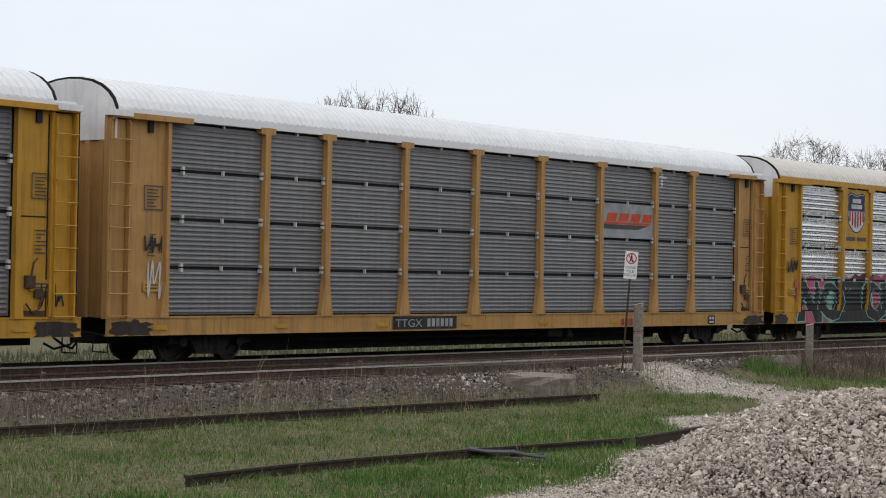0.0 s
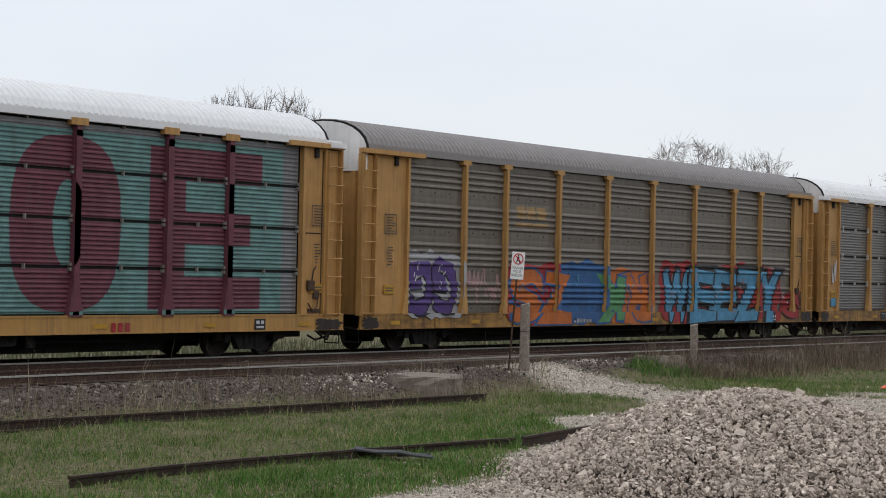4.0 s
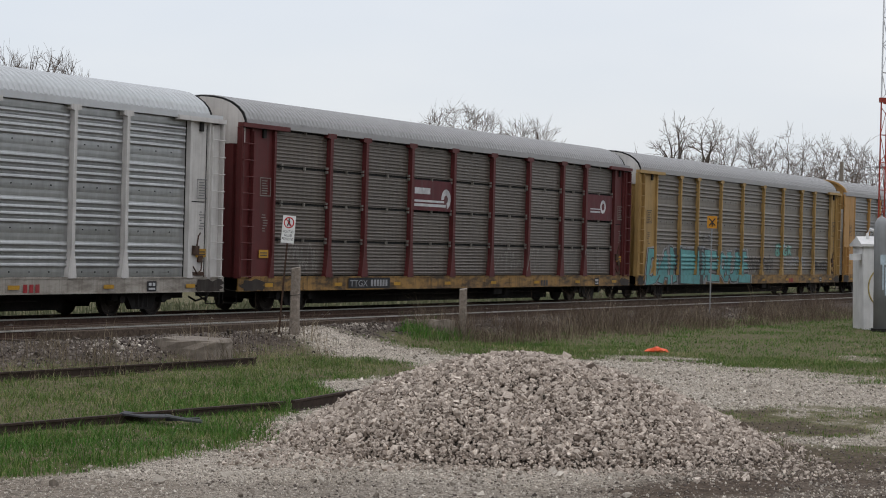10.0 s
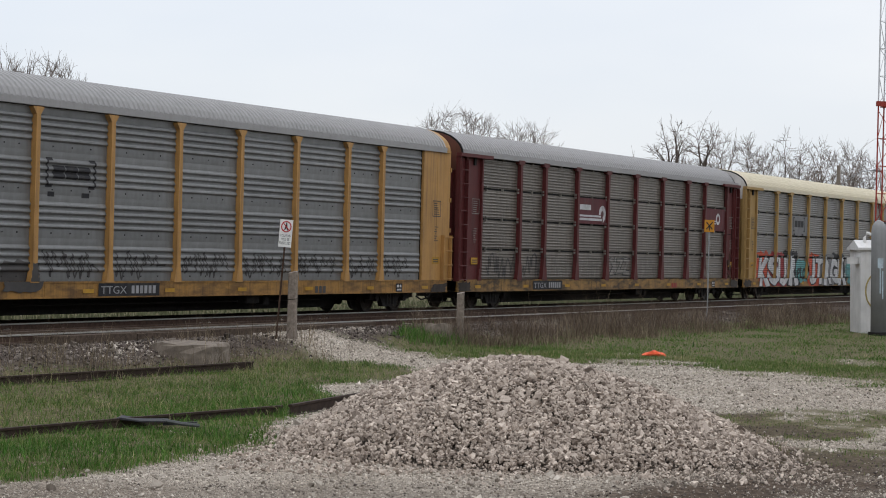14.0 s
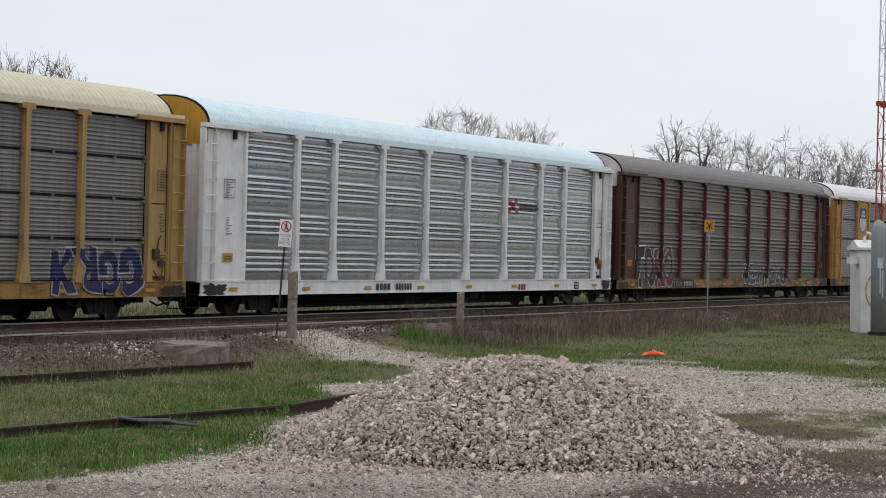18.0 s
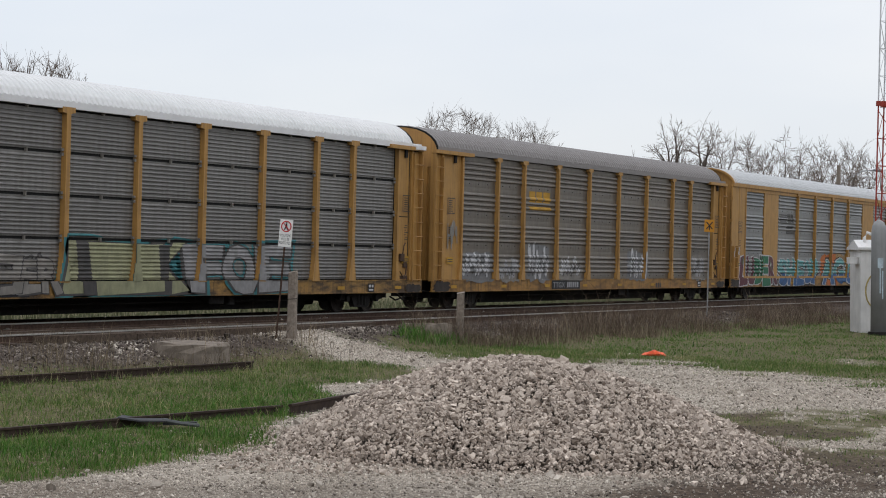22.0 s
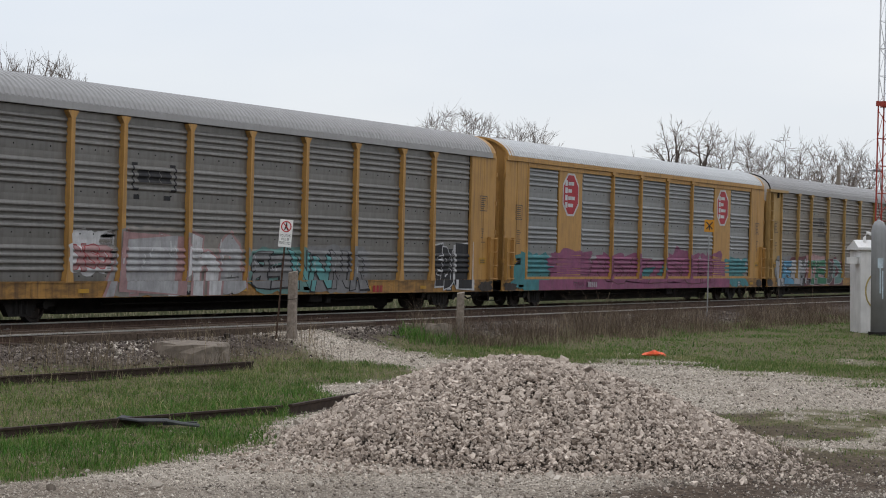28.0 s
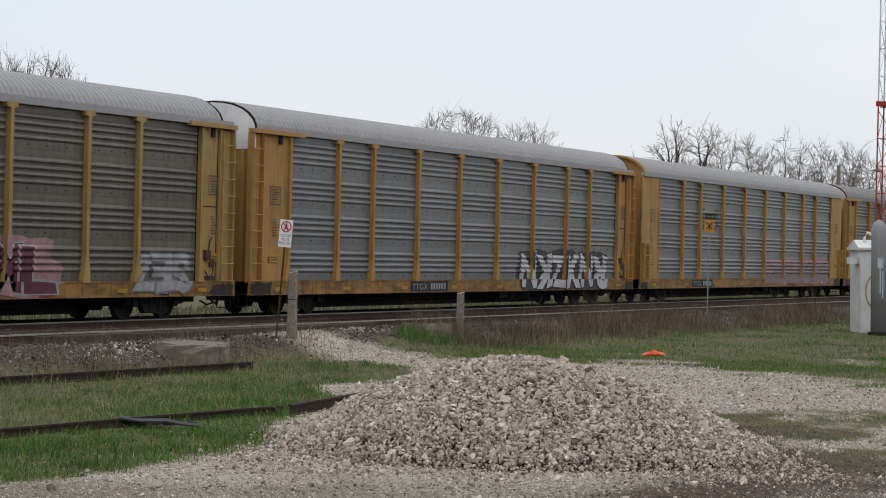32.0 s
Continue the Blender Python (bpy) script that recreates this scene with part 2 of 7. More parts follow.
INK = plain("black_lettering", (0.02, 0.02, 0.022), 0.6, 0, 0.15)
CLIPD = plain("dull_clip_metal", (0.2, 0.185, 0.165), 0.6, 0.2, 0.25)
CLIP = plain("pale_clip_metal", (0.55, 0.54, 0.52), 0.5, 0.3, 0.2)
ORANGE = plain("orange_plastic_sheet", (0.75, 0.10, 0.03), 0.45, 0, 0.25, 9.0)
SHELTER = paint("shelter_white_paint", (0.66, 0.65, 0.64), (0.35, 0.33, 0.3), 0.25)
GREYPOLE = paint("grey_steel_paint", (0.27, 0.275, 0.28), (0.12, 0.12, 0.12), 0.3)
MASTRED = paint("mast_red_paint", (0.30, 0.04, 0.025), (0.2, 0.06, 0.04), 0.3)
MASTWHITE = paint("mast_white_paint", (0.62, 0.63, 0.65), (0.4, 0.38, 0.36), 0.3)
FIELD = plain("dull_field_grass", (0.11, 0.12, 0.065), 0.95, 0, 0.3, 2.0)
BARK = plain("grey_bark", (0.10, 0.08, 0.068), 0.95, 0, 0.35, 4.0)
TWIG = plain("brown_twigs", (0.19, 0.155, 0.135), 0.95, 0, 0.3, 2.0)
STONE = stone_mat("limestone_rubble", (0.15, 0.116, 0.092), (0.76, 0.655, 0.565))
STONE_P = stone_mat("limestone_lump", (0.15, 0.116, 0.092), (0.76, 0.655, 0.565), False)
GRAVEL = stone_mat("pale_gravel", (0.14, 0.115, 0.092), (0.74, 0.67, 0.585))
BALLAST = stone_mat("dark_ballast", (0.028, 0.021, 0.018), (0.21, 0.175, 0.155))
GRASS = blade_mat("spring_grass", [(0.15, (0.042, 0.09, 0.018)), (0.5, (0.092, 0.155, 0.033)), (0.75, (0.18, 0.2, 0.075)), (0.98, (0.42, 0.355, 0.21))])
STRAW = blade_mat("dry_weeds", [(0.2, (0.06, 0.046, 0.031)), (0.6, (0.17, 0.132, 0.088)), (0.95, (0.42, 0.345, 0.24))])
BRUSH = blade_mat("brown_brush", [(0.2, (0.05, 0.034, 0.026)), (0.6, (0.12, 0.085, 0.062)), (0.95, (0.3, 0.24, 0.175))])
VERGE = blade_mat("verge_grass", [(0.15, (0.032, 0.085, 0.013)), (0.5, (0.068, 0.15, 0.023)), (0.8, (0.13, 0.18, 0.05)), (0.95, (0.36, 0.31, 0.18))])
LUSH = blade_mat("lush_grass", [(0.15, (0.028, 0.085, 0.011)), (0.5, (0.055, 0.15, 0.019)), (0.8, (0.11, 0.2, 0.042)), (0.97, (0.3, 0.27, 0.12))])
GROUND = ground_mat()

# ---- mesh helpers ----


def mesh_from(name, verts, faces, mat, smooth=False):
    me = bpy.data.meshes.new(name)
    me.from_pydata(verts, [], faces)
    me.materials.append(mat)
    if smooth:
        me.polygons.foreach_set("use_smooth", [True] * len(me.polygons))
    me.update()
    return me


def bulk_mesh(name, verts, faces, mat):
    """One mesh from numpy arrays: verts (n, 3), triangles (m, 3)."""
    me = bpy.data.meshes.new(name)
    verts, faces = np.asarray(verts, np.float32), np.asarray(faces, np.int32)
    me.vertices.add(len(verts))
    me.vertices.foreach_set("co", verts.ravel())
    me.loops.add(faces.size)
    me.loops.foreach_set("vertex_index", faces.ravel())
    me.polygons.add(len(faces))
    me.polygons.foreach_set("loop_start", np.arange(0, faces.size, 3, dtype=np.int32))
    me.materials.append(mat)
    me.polygons.foreach_set("use_smooth", [False] * len(faces))
    me.update(calc_edges=True)
    me.validate()
    return me


def part(name, data, parent, label="", loc=None):
    ob = new(name, data)
    ob.parent = parent
    if loc is not None:
        ob.location = loc
    if label:
        ob["label"] = label
    return ob


def thing(name, label, category, loc=(0, 0, 0), rot=(0, 0, 0), group="", kind=""):
    ob = new(name)
    ob.empty_display_size = 0.1
    ob.matrix_basis = pose(*loc, *rot)
    return tagged(ob, label, category, group, kind)


class Build:
    """Gathers boxes, prisms and tubes into one mesh."""

    def __init__(self):
        self.v, self.f = [], []

    def quad_loop(self, rings, close=True, caps=True):
        base, k = len(self.v), len(rings[0])
        for ring in rings:
            self.v.extend(ring)
        for i in range(len(rings) - 1):
            for j in range(k if close else k - 1):
                a, b2 = base + i * k + j, base + i * k + (j + 1) % k
                self.f.append((a, b2, b2 + k, a + k))
        if caps:
            self.f.append(tuple(base + j for j in reversed(range(k))))
            self.f.append(tuple(base + (len(rings) - 1) * k + j for j in range(k)))
        return self

    def box(self, x0, x1, y0, y1, z0, z1, bevel=0.0):
        b = min(bevel, (x1 - x0) / 3, (y1 - y0) / 3)
        if b <= 0:
            ring = lambda z: [(x0, y0, z), (x1, y0, z), (x1, y1, z), (x0, y1, z)]
        else:
            ring = lambda z: [(x0 + b, y0, z), (x1 - b, y0, z), (x1, y0 + b, z), (x1, y1 - b, z), (x1 - b, y1, z), (x0 + b, y1, z), (x0, y1 - b, z), (x0, y0 + b, z)]
        return self.quad_loop([ring(z0), ring(z1)])

    def tube(self, pts, r, k=6):
        """A round bar along points; r is one radius or one for each point."""
        rs = r if isinstance(r, (list, tuple)) else [r] * len(pts)
        rings, pts = [], [Vector(p) for p in pts]
        for i, p in enumerate(pts):
            d = (pts[min(i + 1, len(pts) - 1)] - pts[max(i - 1, 0)]).normalized()
            a = d.cross(Vector((0, 0, 1)) if abs(d.z) < 0.9 else Vector((1, 0, 0))).normalized()
            c = d.cross(a)
            rings.append([tuple(p + rs[i] * (math.cos(2 * math.pi * j / k) * a + math.sin(2 * math.pi * j / k) * c)) for j in range(k)])
        return self.quad_loop(rings)

    def extrude_xz(self, outline, y0, y1):
        """A prism from an outline in x and z."""
        return self.quad_loop([[(x, y0, z) for x, z in outline], [(x, y1, z) for x, z in outline]])

    def extrude_yz(self, outline, x0, x1):
        return self.quad_loop([[(x0, y, z) for y, z in outline], [(x1, y, z) for y, z in outline]])

    def mesh(self, name, mat, smooth=False):
        me = mesh_from(name, self.v, self.f, mat, smooth)
        bm = bmesh.new()
        bm.from_mesh(me)
        bmesh.ops.recalc_face_normals(bm, faces=bm.faces)
        bm.to_mesh(me)
        bm.free()
        return me

# ---- ground ----
VIEW = Vector((0.8832, 0.469, 0.0))       # the way in which the lot is looked over
SIDE = Vector((0.469, -0.8832, 0.0))
TRACK_Y = 32.14                            # centre of the track that carries the train
NEAR_Y = 28.45                             # centre of the empty track beside it


def smooth(a, b, x):
    t = (x - a) / (b - a)
    return 0.0 if t <= 0.0 else 1.0 if t >= 1.0 else t * t * (3 - 2 * t)


def ground_z(x, y):
    z = -0.70 + 0.08 * smooth(16, 24, y)
    z += 0.40 * smooth(23.6, 26.6, y) * (1 - smooth(34.6, 37.5, y)) - 0.15 * smooth(36, 45, y)
    path = smooth(37.5, 40.0, x - 0.35 * (y - 22)) * (1 - smooth(44.5, 48.0, x - 0.35 * (y - 22)))
    z += 0.14 * path * smooth(20, 25.5, y) * (1 - smooth(26.2, 27.2, y))
    z += 1.05 * (1 - smooth(3.0, 13.0, math.hypot(x, y)))
    far = smooth(60, 200, math.hypot(x, y))
    z += (1 - far) * 0.05 * noise.noise((x * 0.35, y * 0.35, 0.0)) * (1 - smooth(25.5, 26.5, y) * (1 - smooth(35, 36, y)))
    return z


def zone_at(x, y):
    """Shares of gravel, dirt and ballast; the rest is grassy soil."""
    wob = 0.9 * noise.noise((x * 0.45, y * 0.45, 3.0)) + 0.5 * noise.noise((x * 1.6, y * 1.6, 7.0))
    u = x * VIEW.x + y * VIEW.y
    w = x * SIDE.x + y * SIDE.y
    edge = 14.6 + 2.9 * smooth(21.5, 28.5, x) + 2.5 * smooth(29, 33, x)
    front = 1 - smooth(edge - 0.35, edge + 0.3, y + 0.55 * wob)                    # open lot before the grass
    rag = 2.2 * noise.noise((x * 0.33, y * 0.33, 21.0)) + 1.3 * noise.noise((x * 0.9, y * 0.9, 22.0)) + 0.7 * wob
    end = 50.5 - (1.5 * (w - 4.7) if w > 4.7 else 1.3 * (4.7 - w))
    lot_far = 1 - smooth(-2.2, 2.2, u - max(37.0, end) + 1.5 * rag + 1.6 * noise.noise((x * 1.7, y * 1.7, 44.0)))                     # the lot's far edge
    lane = smooth(-7.2, -6.2, w + 0.6 * wob + 0.30 * (u - 40)) * (1 - smooth(2.0, 3.0, w + 0.5 * wob))
    path = smooth(38.2, 39.4, x - 0.35 * (y - 22) + wob) * (1 - smooth(41.4, 42.6, x - 0.35 * (y - 22) + wob)) * smooth(17.5, 19.5, y) * (1 - smooth(26.6, 27.2, y))
    gravel = max(front * lot_far, path)
    scrub = smooth(22.8, 25.2, u + rag) * (1 - smooth(33.2, 36.6, u + 1.3 * rag)) * smooth(2.2, 4.4, w + 0.8 * rag)
    dirt = front * max(1.0 * (1 - smooth(26.0, 29.0, u + 0.8 * rag)) * smooth(0.8, 3.2, w + 0.7 * rag), 0.6 * (1 - smooth(21.9, 23.2, u + 0.35 * rag)))
    mix = 1.2 * noise.noise((x * 0.55, y * 0.55, 41.0)) + 0.7 * noise.noise((x * 1.5, y * 1.5, 42.0)) + 0.4 * noise.noise((x * 3.5, y * 3.5, 43.0))
    dirt = max(dirt * (0.75 + 0.25 * smooth(-0.6, 0.1, -mix)), 0.75 * scrub * smooth(0.05, 0.5, -mix))
    gravel *= 1 - scrub * (1 - 0.8 * smooth(0.1, 0.5, mix))
    bare = smooth(46.5, 48, u) * (1 - smooth(52, 55, u)) * smooth(0.25, 0.5, noise.noise((x * 0.5, y * 0.5, 11.0))) * smooth(1, 3, w) * (1 - smooth(10, 12, w))
    gravel = max(gravel, 0.8 * bare)
    ballast = smooth(24.1, 25.6, y + 0.5 * wob) * (1 - smooth(35.2, 36.4, y + 0.4 * wob))
    ballast *= 1 - path
    if x > 44 and y < 27:
        ballast *= smooth(24.6, 26.0, y + 0.5 * wob)
    return min(1, gravel), min(1, dirt), ballast


ZONES = {}


def zone_near(x, y):
    """zone_at on a fine raster, for what is strewn in large numbers."""
    k = (int(x * 7), int(y * 7))
    if k not in ZONES:
        ZONES[k] = zone_at(k[0] / 7 + 0.07, k[1] / 7 + 0.07)
    return ZONES[k]


def steps(spans):
    out = []
    for a, b2, s in spans:
        k = max(1, int(round((b2 - a) / s)))
        out += [a + (b2 - a) * i / k for i in range(k)]
    return out + [spans[-1][1]]


def make_ground():
    xs = steps([(-3000, -400, 650), (-400, -40, 60), (-40, 8, 6), (8, 50, 0.22), (50, 90, 0.5), (90, 200, 5), (200, 1000, 80), (1000, 4000, 750)])
    ys = steps([(-3000, -300, 675), (-300, -30, 45), (-30, 2, 4), (2, 28, 0.22), (28, 40, 0.6), (40, 120, 5), (120, 600, 60), (600, 4000, 680)])
    verts = [(x, y, ground_z(x, y)) for x in xs for y in ys]
    k = len(ys)
    faces = [(i * k + j, (i + 1) * k + j, (i + 1) * k + j + 1, i * k + j + 1) for i in range(len(xs) - 1) for j in range(k - 1)]
    me = mesh_from("ground", verts, faces, GROUND, True)
    at = me.color_attributes.new("zone", "FLOAT_COLOR", "POINT")
    vals = []
    for x, y, z in verts:
        vals.extend((*zone_at(x, y), 1.0))
    at.data.foreach_set("color", vals)
    tagged(new("ground", me), "grassy lot with pale gravel, bare dirt and a ballast bank", "ground", kind="structure")


make_ground()


def make_backdrop():
    """A plain unseen wall that closes the place behind the camera, added to darken reflections."""
    rng = random.Random(17)
    v, f = [], []
    n = 90
    for i in range(n):
        x = -220 + 5.0 * i
        y = -48 + rng.uniform(-3, 3)
        v += [(x, y, -2.0), (x, y, 15 + rng.uniform(-2.5, 3.0)), (x + 2.0, y - 6, -2.0)]
    for i in range(n - 1):
        f.append((3 * i, 3 * i + 3, 3 * i + 4, 3 * i + 1))
        f.append((3 * i + 1, 3 * i + 4, 3 * i + 5, 3 * i + 2))
    tagged(new("backdrop", mesh_from("backdrop", v, f, plain("dark_backdrop_wall", (0.05, 0.05, 0.035), 0.95, 0, 0.4, 0.4))), "dark line of woods behind the lot", "backdrop", kind="structure")


make_backdrop()


# ---- tracks ----
RAIL = [(-0.07, -0.18), (0.07, -0.18), (0.07, -0.165), (0.012, -0.15), (0.012, -0.045), (0.036, -0.035), (0.036, -0.003), (-0.036, -0.003), (-0.036, -0.035), (-0.012, -0.045), (-0.012, -0.15), (-0.07, -0.165)]


def rail_pair(name, yc, label, shine):
    t = thing(name, label, "railway track", (0, yc, 0), kind="structure")
    for s in (-1, 1):
        y = s * 0.7535
        part("rail", Build().extrude_yz([(a + y, c) for a, c in RAIL], -260, 900).mesh("rail", RAILRUST), t, "brown rusted steel rail")
        if shine[s > 0]:
            part("rail_head", Build().box(-260, 900, y - 0.039, y + 0.033, -0.03, 0.002).mesh("rail_head", RAILTOP), t, "polished running surface of the rail")
    tie = Build().box(-0.115, 0.115, -1.3, 1.3, -0.36, -0.182, 0.012).mesh("tie", TIE)
    x = 18.0
    rng = random.Random(5)
    while x < 100:
        o = part("tie", tie, t, "", (x + rng.uniform(-0.03, 0.03), rng.uniform(-0.05, 0.05), rng.uniform(-0.015, 0.01)))
        o.rotation_euler = (0, 0, rng.uniform(-0.02, 0.02))
        x += 0.52
    return t


rail_pair("railway_track", TRACK_Y, "steel rails on timber ties under the passing train", (True, False))
rail_pair("railway_track", NEAR_Y, "empty steel track with one polished rail on timber ties", (True, False))


def crossing():
    """Timber planks laid along the near rail where a gravel path crosses."""
    t = thing("plank_crossing", "weathered timber planks laid beside the rails at a gravel crossing", "crossing", (0, 0, 0))
    rng = random.Random(9)
    for row, (y, z) in enumerate(((27.45, -0.03), (27.19, -0.035), (27.95, -0.02), (28.3, -0.02), (28.7, -0.02))):
        x = 33.3 + rng.uniform(-0.3, 0.3)
        while x < 45.6:
            ln = rng.uniform(2.2, 3.2)
            b = Build().box(0, ln - 0.03, -0.115, 0.115, -0.20, 0.0, 0.01).mesh("plank", PLANK)
            o = part("plank", b, t, "", (x, y, z + rng.uniform(-0.012, 0.012)))
            o.rotation_euler = (0, 0, rng.uniform(-0.004, 0.004))
            x += ln
    return t


crossing()


# ---- stones ----
def stone_shape(seed, k=0):
    """A broken angular lump: the hull of a few scattered points."""
    r = np.random.RandomState(seed)
    bm = bmesh.new()
    pts = r.uniform(-1, 1, (11, 3))
    pts /= np.max(np.abs(pts), axis=1)[:, None] ** 0.75
    for p in pts * np.array([1.05, r.uniform(0.65, 0.95), r.uniform(0.5, 0.8)]):
        bm.verts.new(tuple(p))
    bmesh.ops.convex_hull(bm, input=bm.verts[:])
    bmesh.ops.delete(bm, geom=[q for q in bm.verts if not q.link_faces], context="VERTS")
    bmesh.ops.triangulate(bm, faces=bm.faces[:])
    bmesh.ops.recalc_face_normals(bm, faces=bm.faces[:])
    bm.verts.index_update()
    v = np.array([tuple(q.co) for q in bm.verts])
    f = np.array([[q.index for q in g.verts] for g in bm.faces])
    bm.free()
    return v, f


SHAPES = [stone_shape(40 + i) for i in range(14)]
OCTA = (np.array([(1, 0, 0), (-1, 0, 0), (0, 1, 0), (0, -1, 0), (0, 0, 1), (0, 0, -1)], float), np.array([(0, 2, 4), (2, 1, 4), (1, 3, 4), (3, 0, 4), (2, 0, 5), (1, 2, 5), (3, 1, 5), (0, 3, 5)]))


def turns(r, n):
    q = r.normal(size=(n, 4))
    q /= np.linalg.norm(q, axis=1)[:, None]
    w, x, y, z = q.T
    return np.stack([1 - 2 * (y * y + z * z), 2 * (x * y - z * w), 2 * (x * z + y * w), 2 * (x * y + z * w), 1 - 2 * (x * x + z * z), 2 * (y * z - x * w), 2 * (x * z - y * w), 2 * (y * z + x * w), 1 - 2 * (x * x + y * y)], 1).reshape(-1, 3, 3)


def stones_mesh(name, places, sizes, mat, r, lumps=True):
    """All the stones of one heap or bed in one mesh."""
    vs, fs, base = [], [], 0
    pick = r.randint(0, len(SHAPES), len(places))
    for k in range(len(SHAPES) if lumps else 1):
        sel = np.where(pick == k)[0] if lumps else np.arange(len(places))
        sv, sf = SHAPES[k] if lumps else OCTA
        if not len(sel):
            continue
        rot = turns(r, len(sel))
        sq = np.ones((len(sel), 1, 3)) if lumps else r.uniform(0.6, 1.1, (len(sel), 1, 3))
        v = np.einsum("nij,nkj->nki", rot, sv[None] * sq) * sizes[sel, None, None] + places[sel, None, :]
        f = sf[None] + (base + len(sv) * np.arange(len(sel)))[:, None, None]
        vs.append(v.reshape(-1, 3))
        fs.append(f.reshape(-1, 3))
        base += len(sv) * len(sel)
    return bulk_mesh(name, np.concatenate(vs), np.concatenate(fs), mat)


PILE_C = Vector((24.64, 11.94, 0))


def pile_rise(du, dw):
    """Height of the heap over the lot: du along the view from its middle, dw to its side."""
    a = 3.28 if dw < 0 else 3.75
    d = 3.0 if du < 0 else 2.4
    rr = math.hypot(du / d, dw / a)
    n = 0.07 * noise.noise((du * 0.8, dw * 0.8, 5.0))
    return max(0.0, 1.23 * (1 - min(1.0, rr) ** 1.7) * (1 + n) + 0.05 * n * 10 * (rr < 0.9))


def make_pile():
    t = thing("gravel_pile", "heap of broken pale grey limestone on the gravel lot", "gravel pile")
    r = np.random.RandomState(3)
    n = 64000
    du, dw = r.uniform(-3.4, 2.5, n), r.uniform(-3.7, 4.1, n)
    pts = []
    for a, c in zip(du.tolist(), dw.tolist()):
        p = PILE_C + a * VIEW + c * SIDE
        h = pile_rise(a, c)
        if h > 0.015 or r.rand() < 0.12:
            pts.append((p.x, p.y, ground_z(p.x, p.y) + h, a, c, h))
    pts = np.array(pts)
    size = 0.0245 * np.exp(r.normal(0, 0.36, len(pts)))
    size = np.where(pts[:, 5] < 0.1, size * 0.75, size)
    pts[:, 2] += r.uniform(-0.02, 0.035, len(pts))
    order = np.argsort(pts[:, 3] + 0.3 * np.abs(pts[:, 4]))
    band = order[(pts[order, 5] > 0.18)]
    near = band[:300]
    rest = np.setdiff1d(np.arange(len(pts)), near)
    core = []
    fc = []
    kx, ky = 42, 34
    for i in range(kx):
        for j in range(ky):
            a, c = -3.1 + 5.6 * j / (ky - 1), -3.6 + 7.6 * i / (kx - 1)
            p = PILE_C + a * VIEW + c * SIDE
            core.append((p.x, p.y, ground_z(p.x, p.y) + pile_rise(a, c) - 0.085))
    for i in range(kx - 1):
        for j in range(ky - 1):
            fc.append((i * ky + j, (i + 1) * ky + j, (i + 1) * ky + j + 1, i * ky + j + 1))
    # sheet of fines whose dark colour imitates the shade in gaps between stones
    part("core", mesh_from("core", core, fc, plain("shaded_stone_dust", (0.095, 0.078, 0.064), 0.95, 0, 0.4, 20.0, 0.02), True), t, "dusty fines between the stones")
    o = part("rubble", stones_mesh("rubble", pts[rest, :3], size[rest], STONE, r), t, "angular broken limestone lumps")
    o["kind"] = "stuff"
    meshes = [bulk_mesh("stone", v, f, STONE_P) for v, f in SHAPES]
    for i in near:
        o = part("stone", meshes[r.randint(len(meshes))], t, "", tuple(pts[i, :3]))
        o.rotation_euler = tuple(r.uniform(0, 6.28, 3))
        o.scale = (size[i],) * 3
    return t


make_pile()


def scatter(name, label, category, n, box, test, size, mat, seed, lumps=False, sink=0.3):
    r = np.random.RandomState(seed)
    x, y = r.uniform(box[0], box[1], n), r.uniform(box[2], box[3], n)
    keep = np.array([r.rand() < test(a, c) for a, c in zip(x.tolist(), y.tolist())])
    x, y = x[keep], y[keep]
    s = size * np.exp(r.normal(0, 0.4, len(x)))
    z = np.array([ground_z(a, c) for a, c in zip(x.tolist(), y.tolist())]) + s * sink
    ob = new(name, stones_mesh(name, np.stack([x, y, z], 1), s, mat, r, lumps))
    return tagged(ob, label, category, kind="stuff")


def lot_share(x, y):
    g, d, b2 = zone_near(x, y)
    return g * (1 - 0.85 * d)


def ballast_share(x, y):
    return zone_near(x, y)[2] if y < 27.1 or 28.7 < y < 31.5 else 0.25


def apron_share(x, y):
    p = Vector((x, y, 0)) - PILE_C
    du, dw = p.dot(VIEW), p.dot(SIDE)
    rr = math.hypot((du + 0.8) / 3.9, dw / 5.2)
    return (1 - smooth(0.55, 1.0, rr + 0.25 * noise.noise((x, y, 8.0)))) * zone_near(x, y)[0]


scatter("lot_gravel", "loose pale crushed limestone over the lot", "gravel", 60000, (24, 52, 8, 27), lot_share, 0.017, GRAVEL, 21)
scatter("lot_gravel", "fine pale crushed limestone at the near side of the lot", "gravel", 90000, (15.5, 29, 4.5, 17), lambda x, y: max(0.02, lot_share(x, y)), 0.011, GRAVEL, 27)
scatter("lot_gravel", "coarser loose stones round the heap and the lane", "gravel", 6000, (17, 46, 5, 27), lot_share, 0.026, GRAVEL, 22, True)
scatter("lot_gravel", "broken stones spread before the heap", "gravel", 11000, (16.5, 30, 6, 17), apron_share, 0.021, STONE, 24, True)
def clod_share(x, y):
    return zone_near(x, y)[1]


scatter("dirt_clods", "dark brown clods and litter on the bare dirt", "dirt", 18000, (18, 36, 2, 16), clod_share, 0.012, BALLAST, 28)
scatter("lot_gravel", "sparse pale stones in the weedy ground beside the heap", "gravel", 11000, (22, 40, 2, 15), lambda x, y: 0.05 + 0.5 * zone_near(x, y)[0], 0.013, GRAVEL, 29)


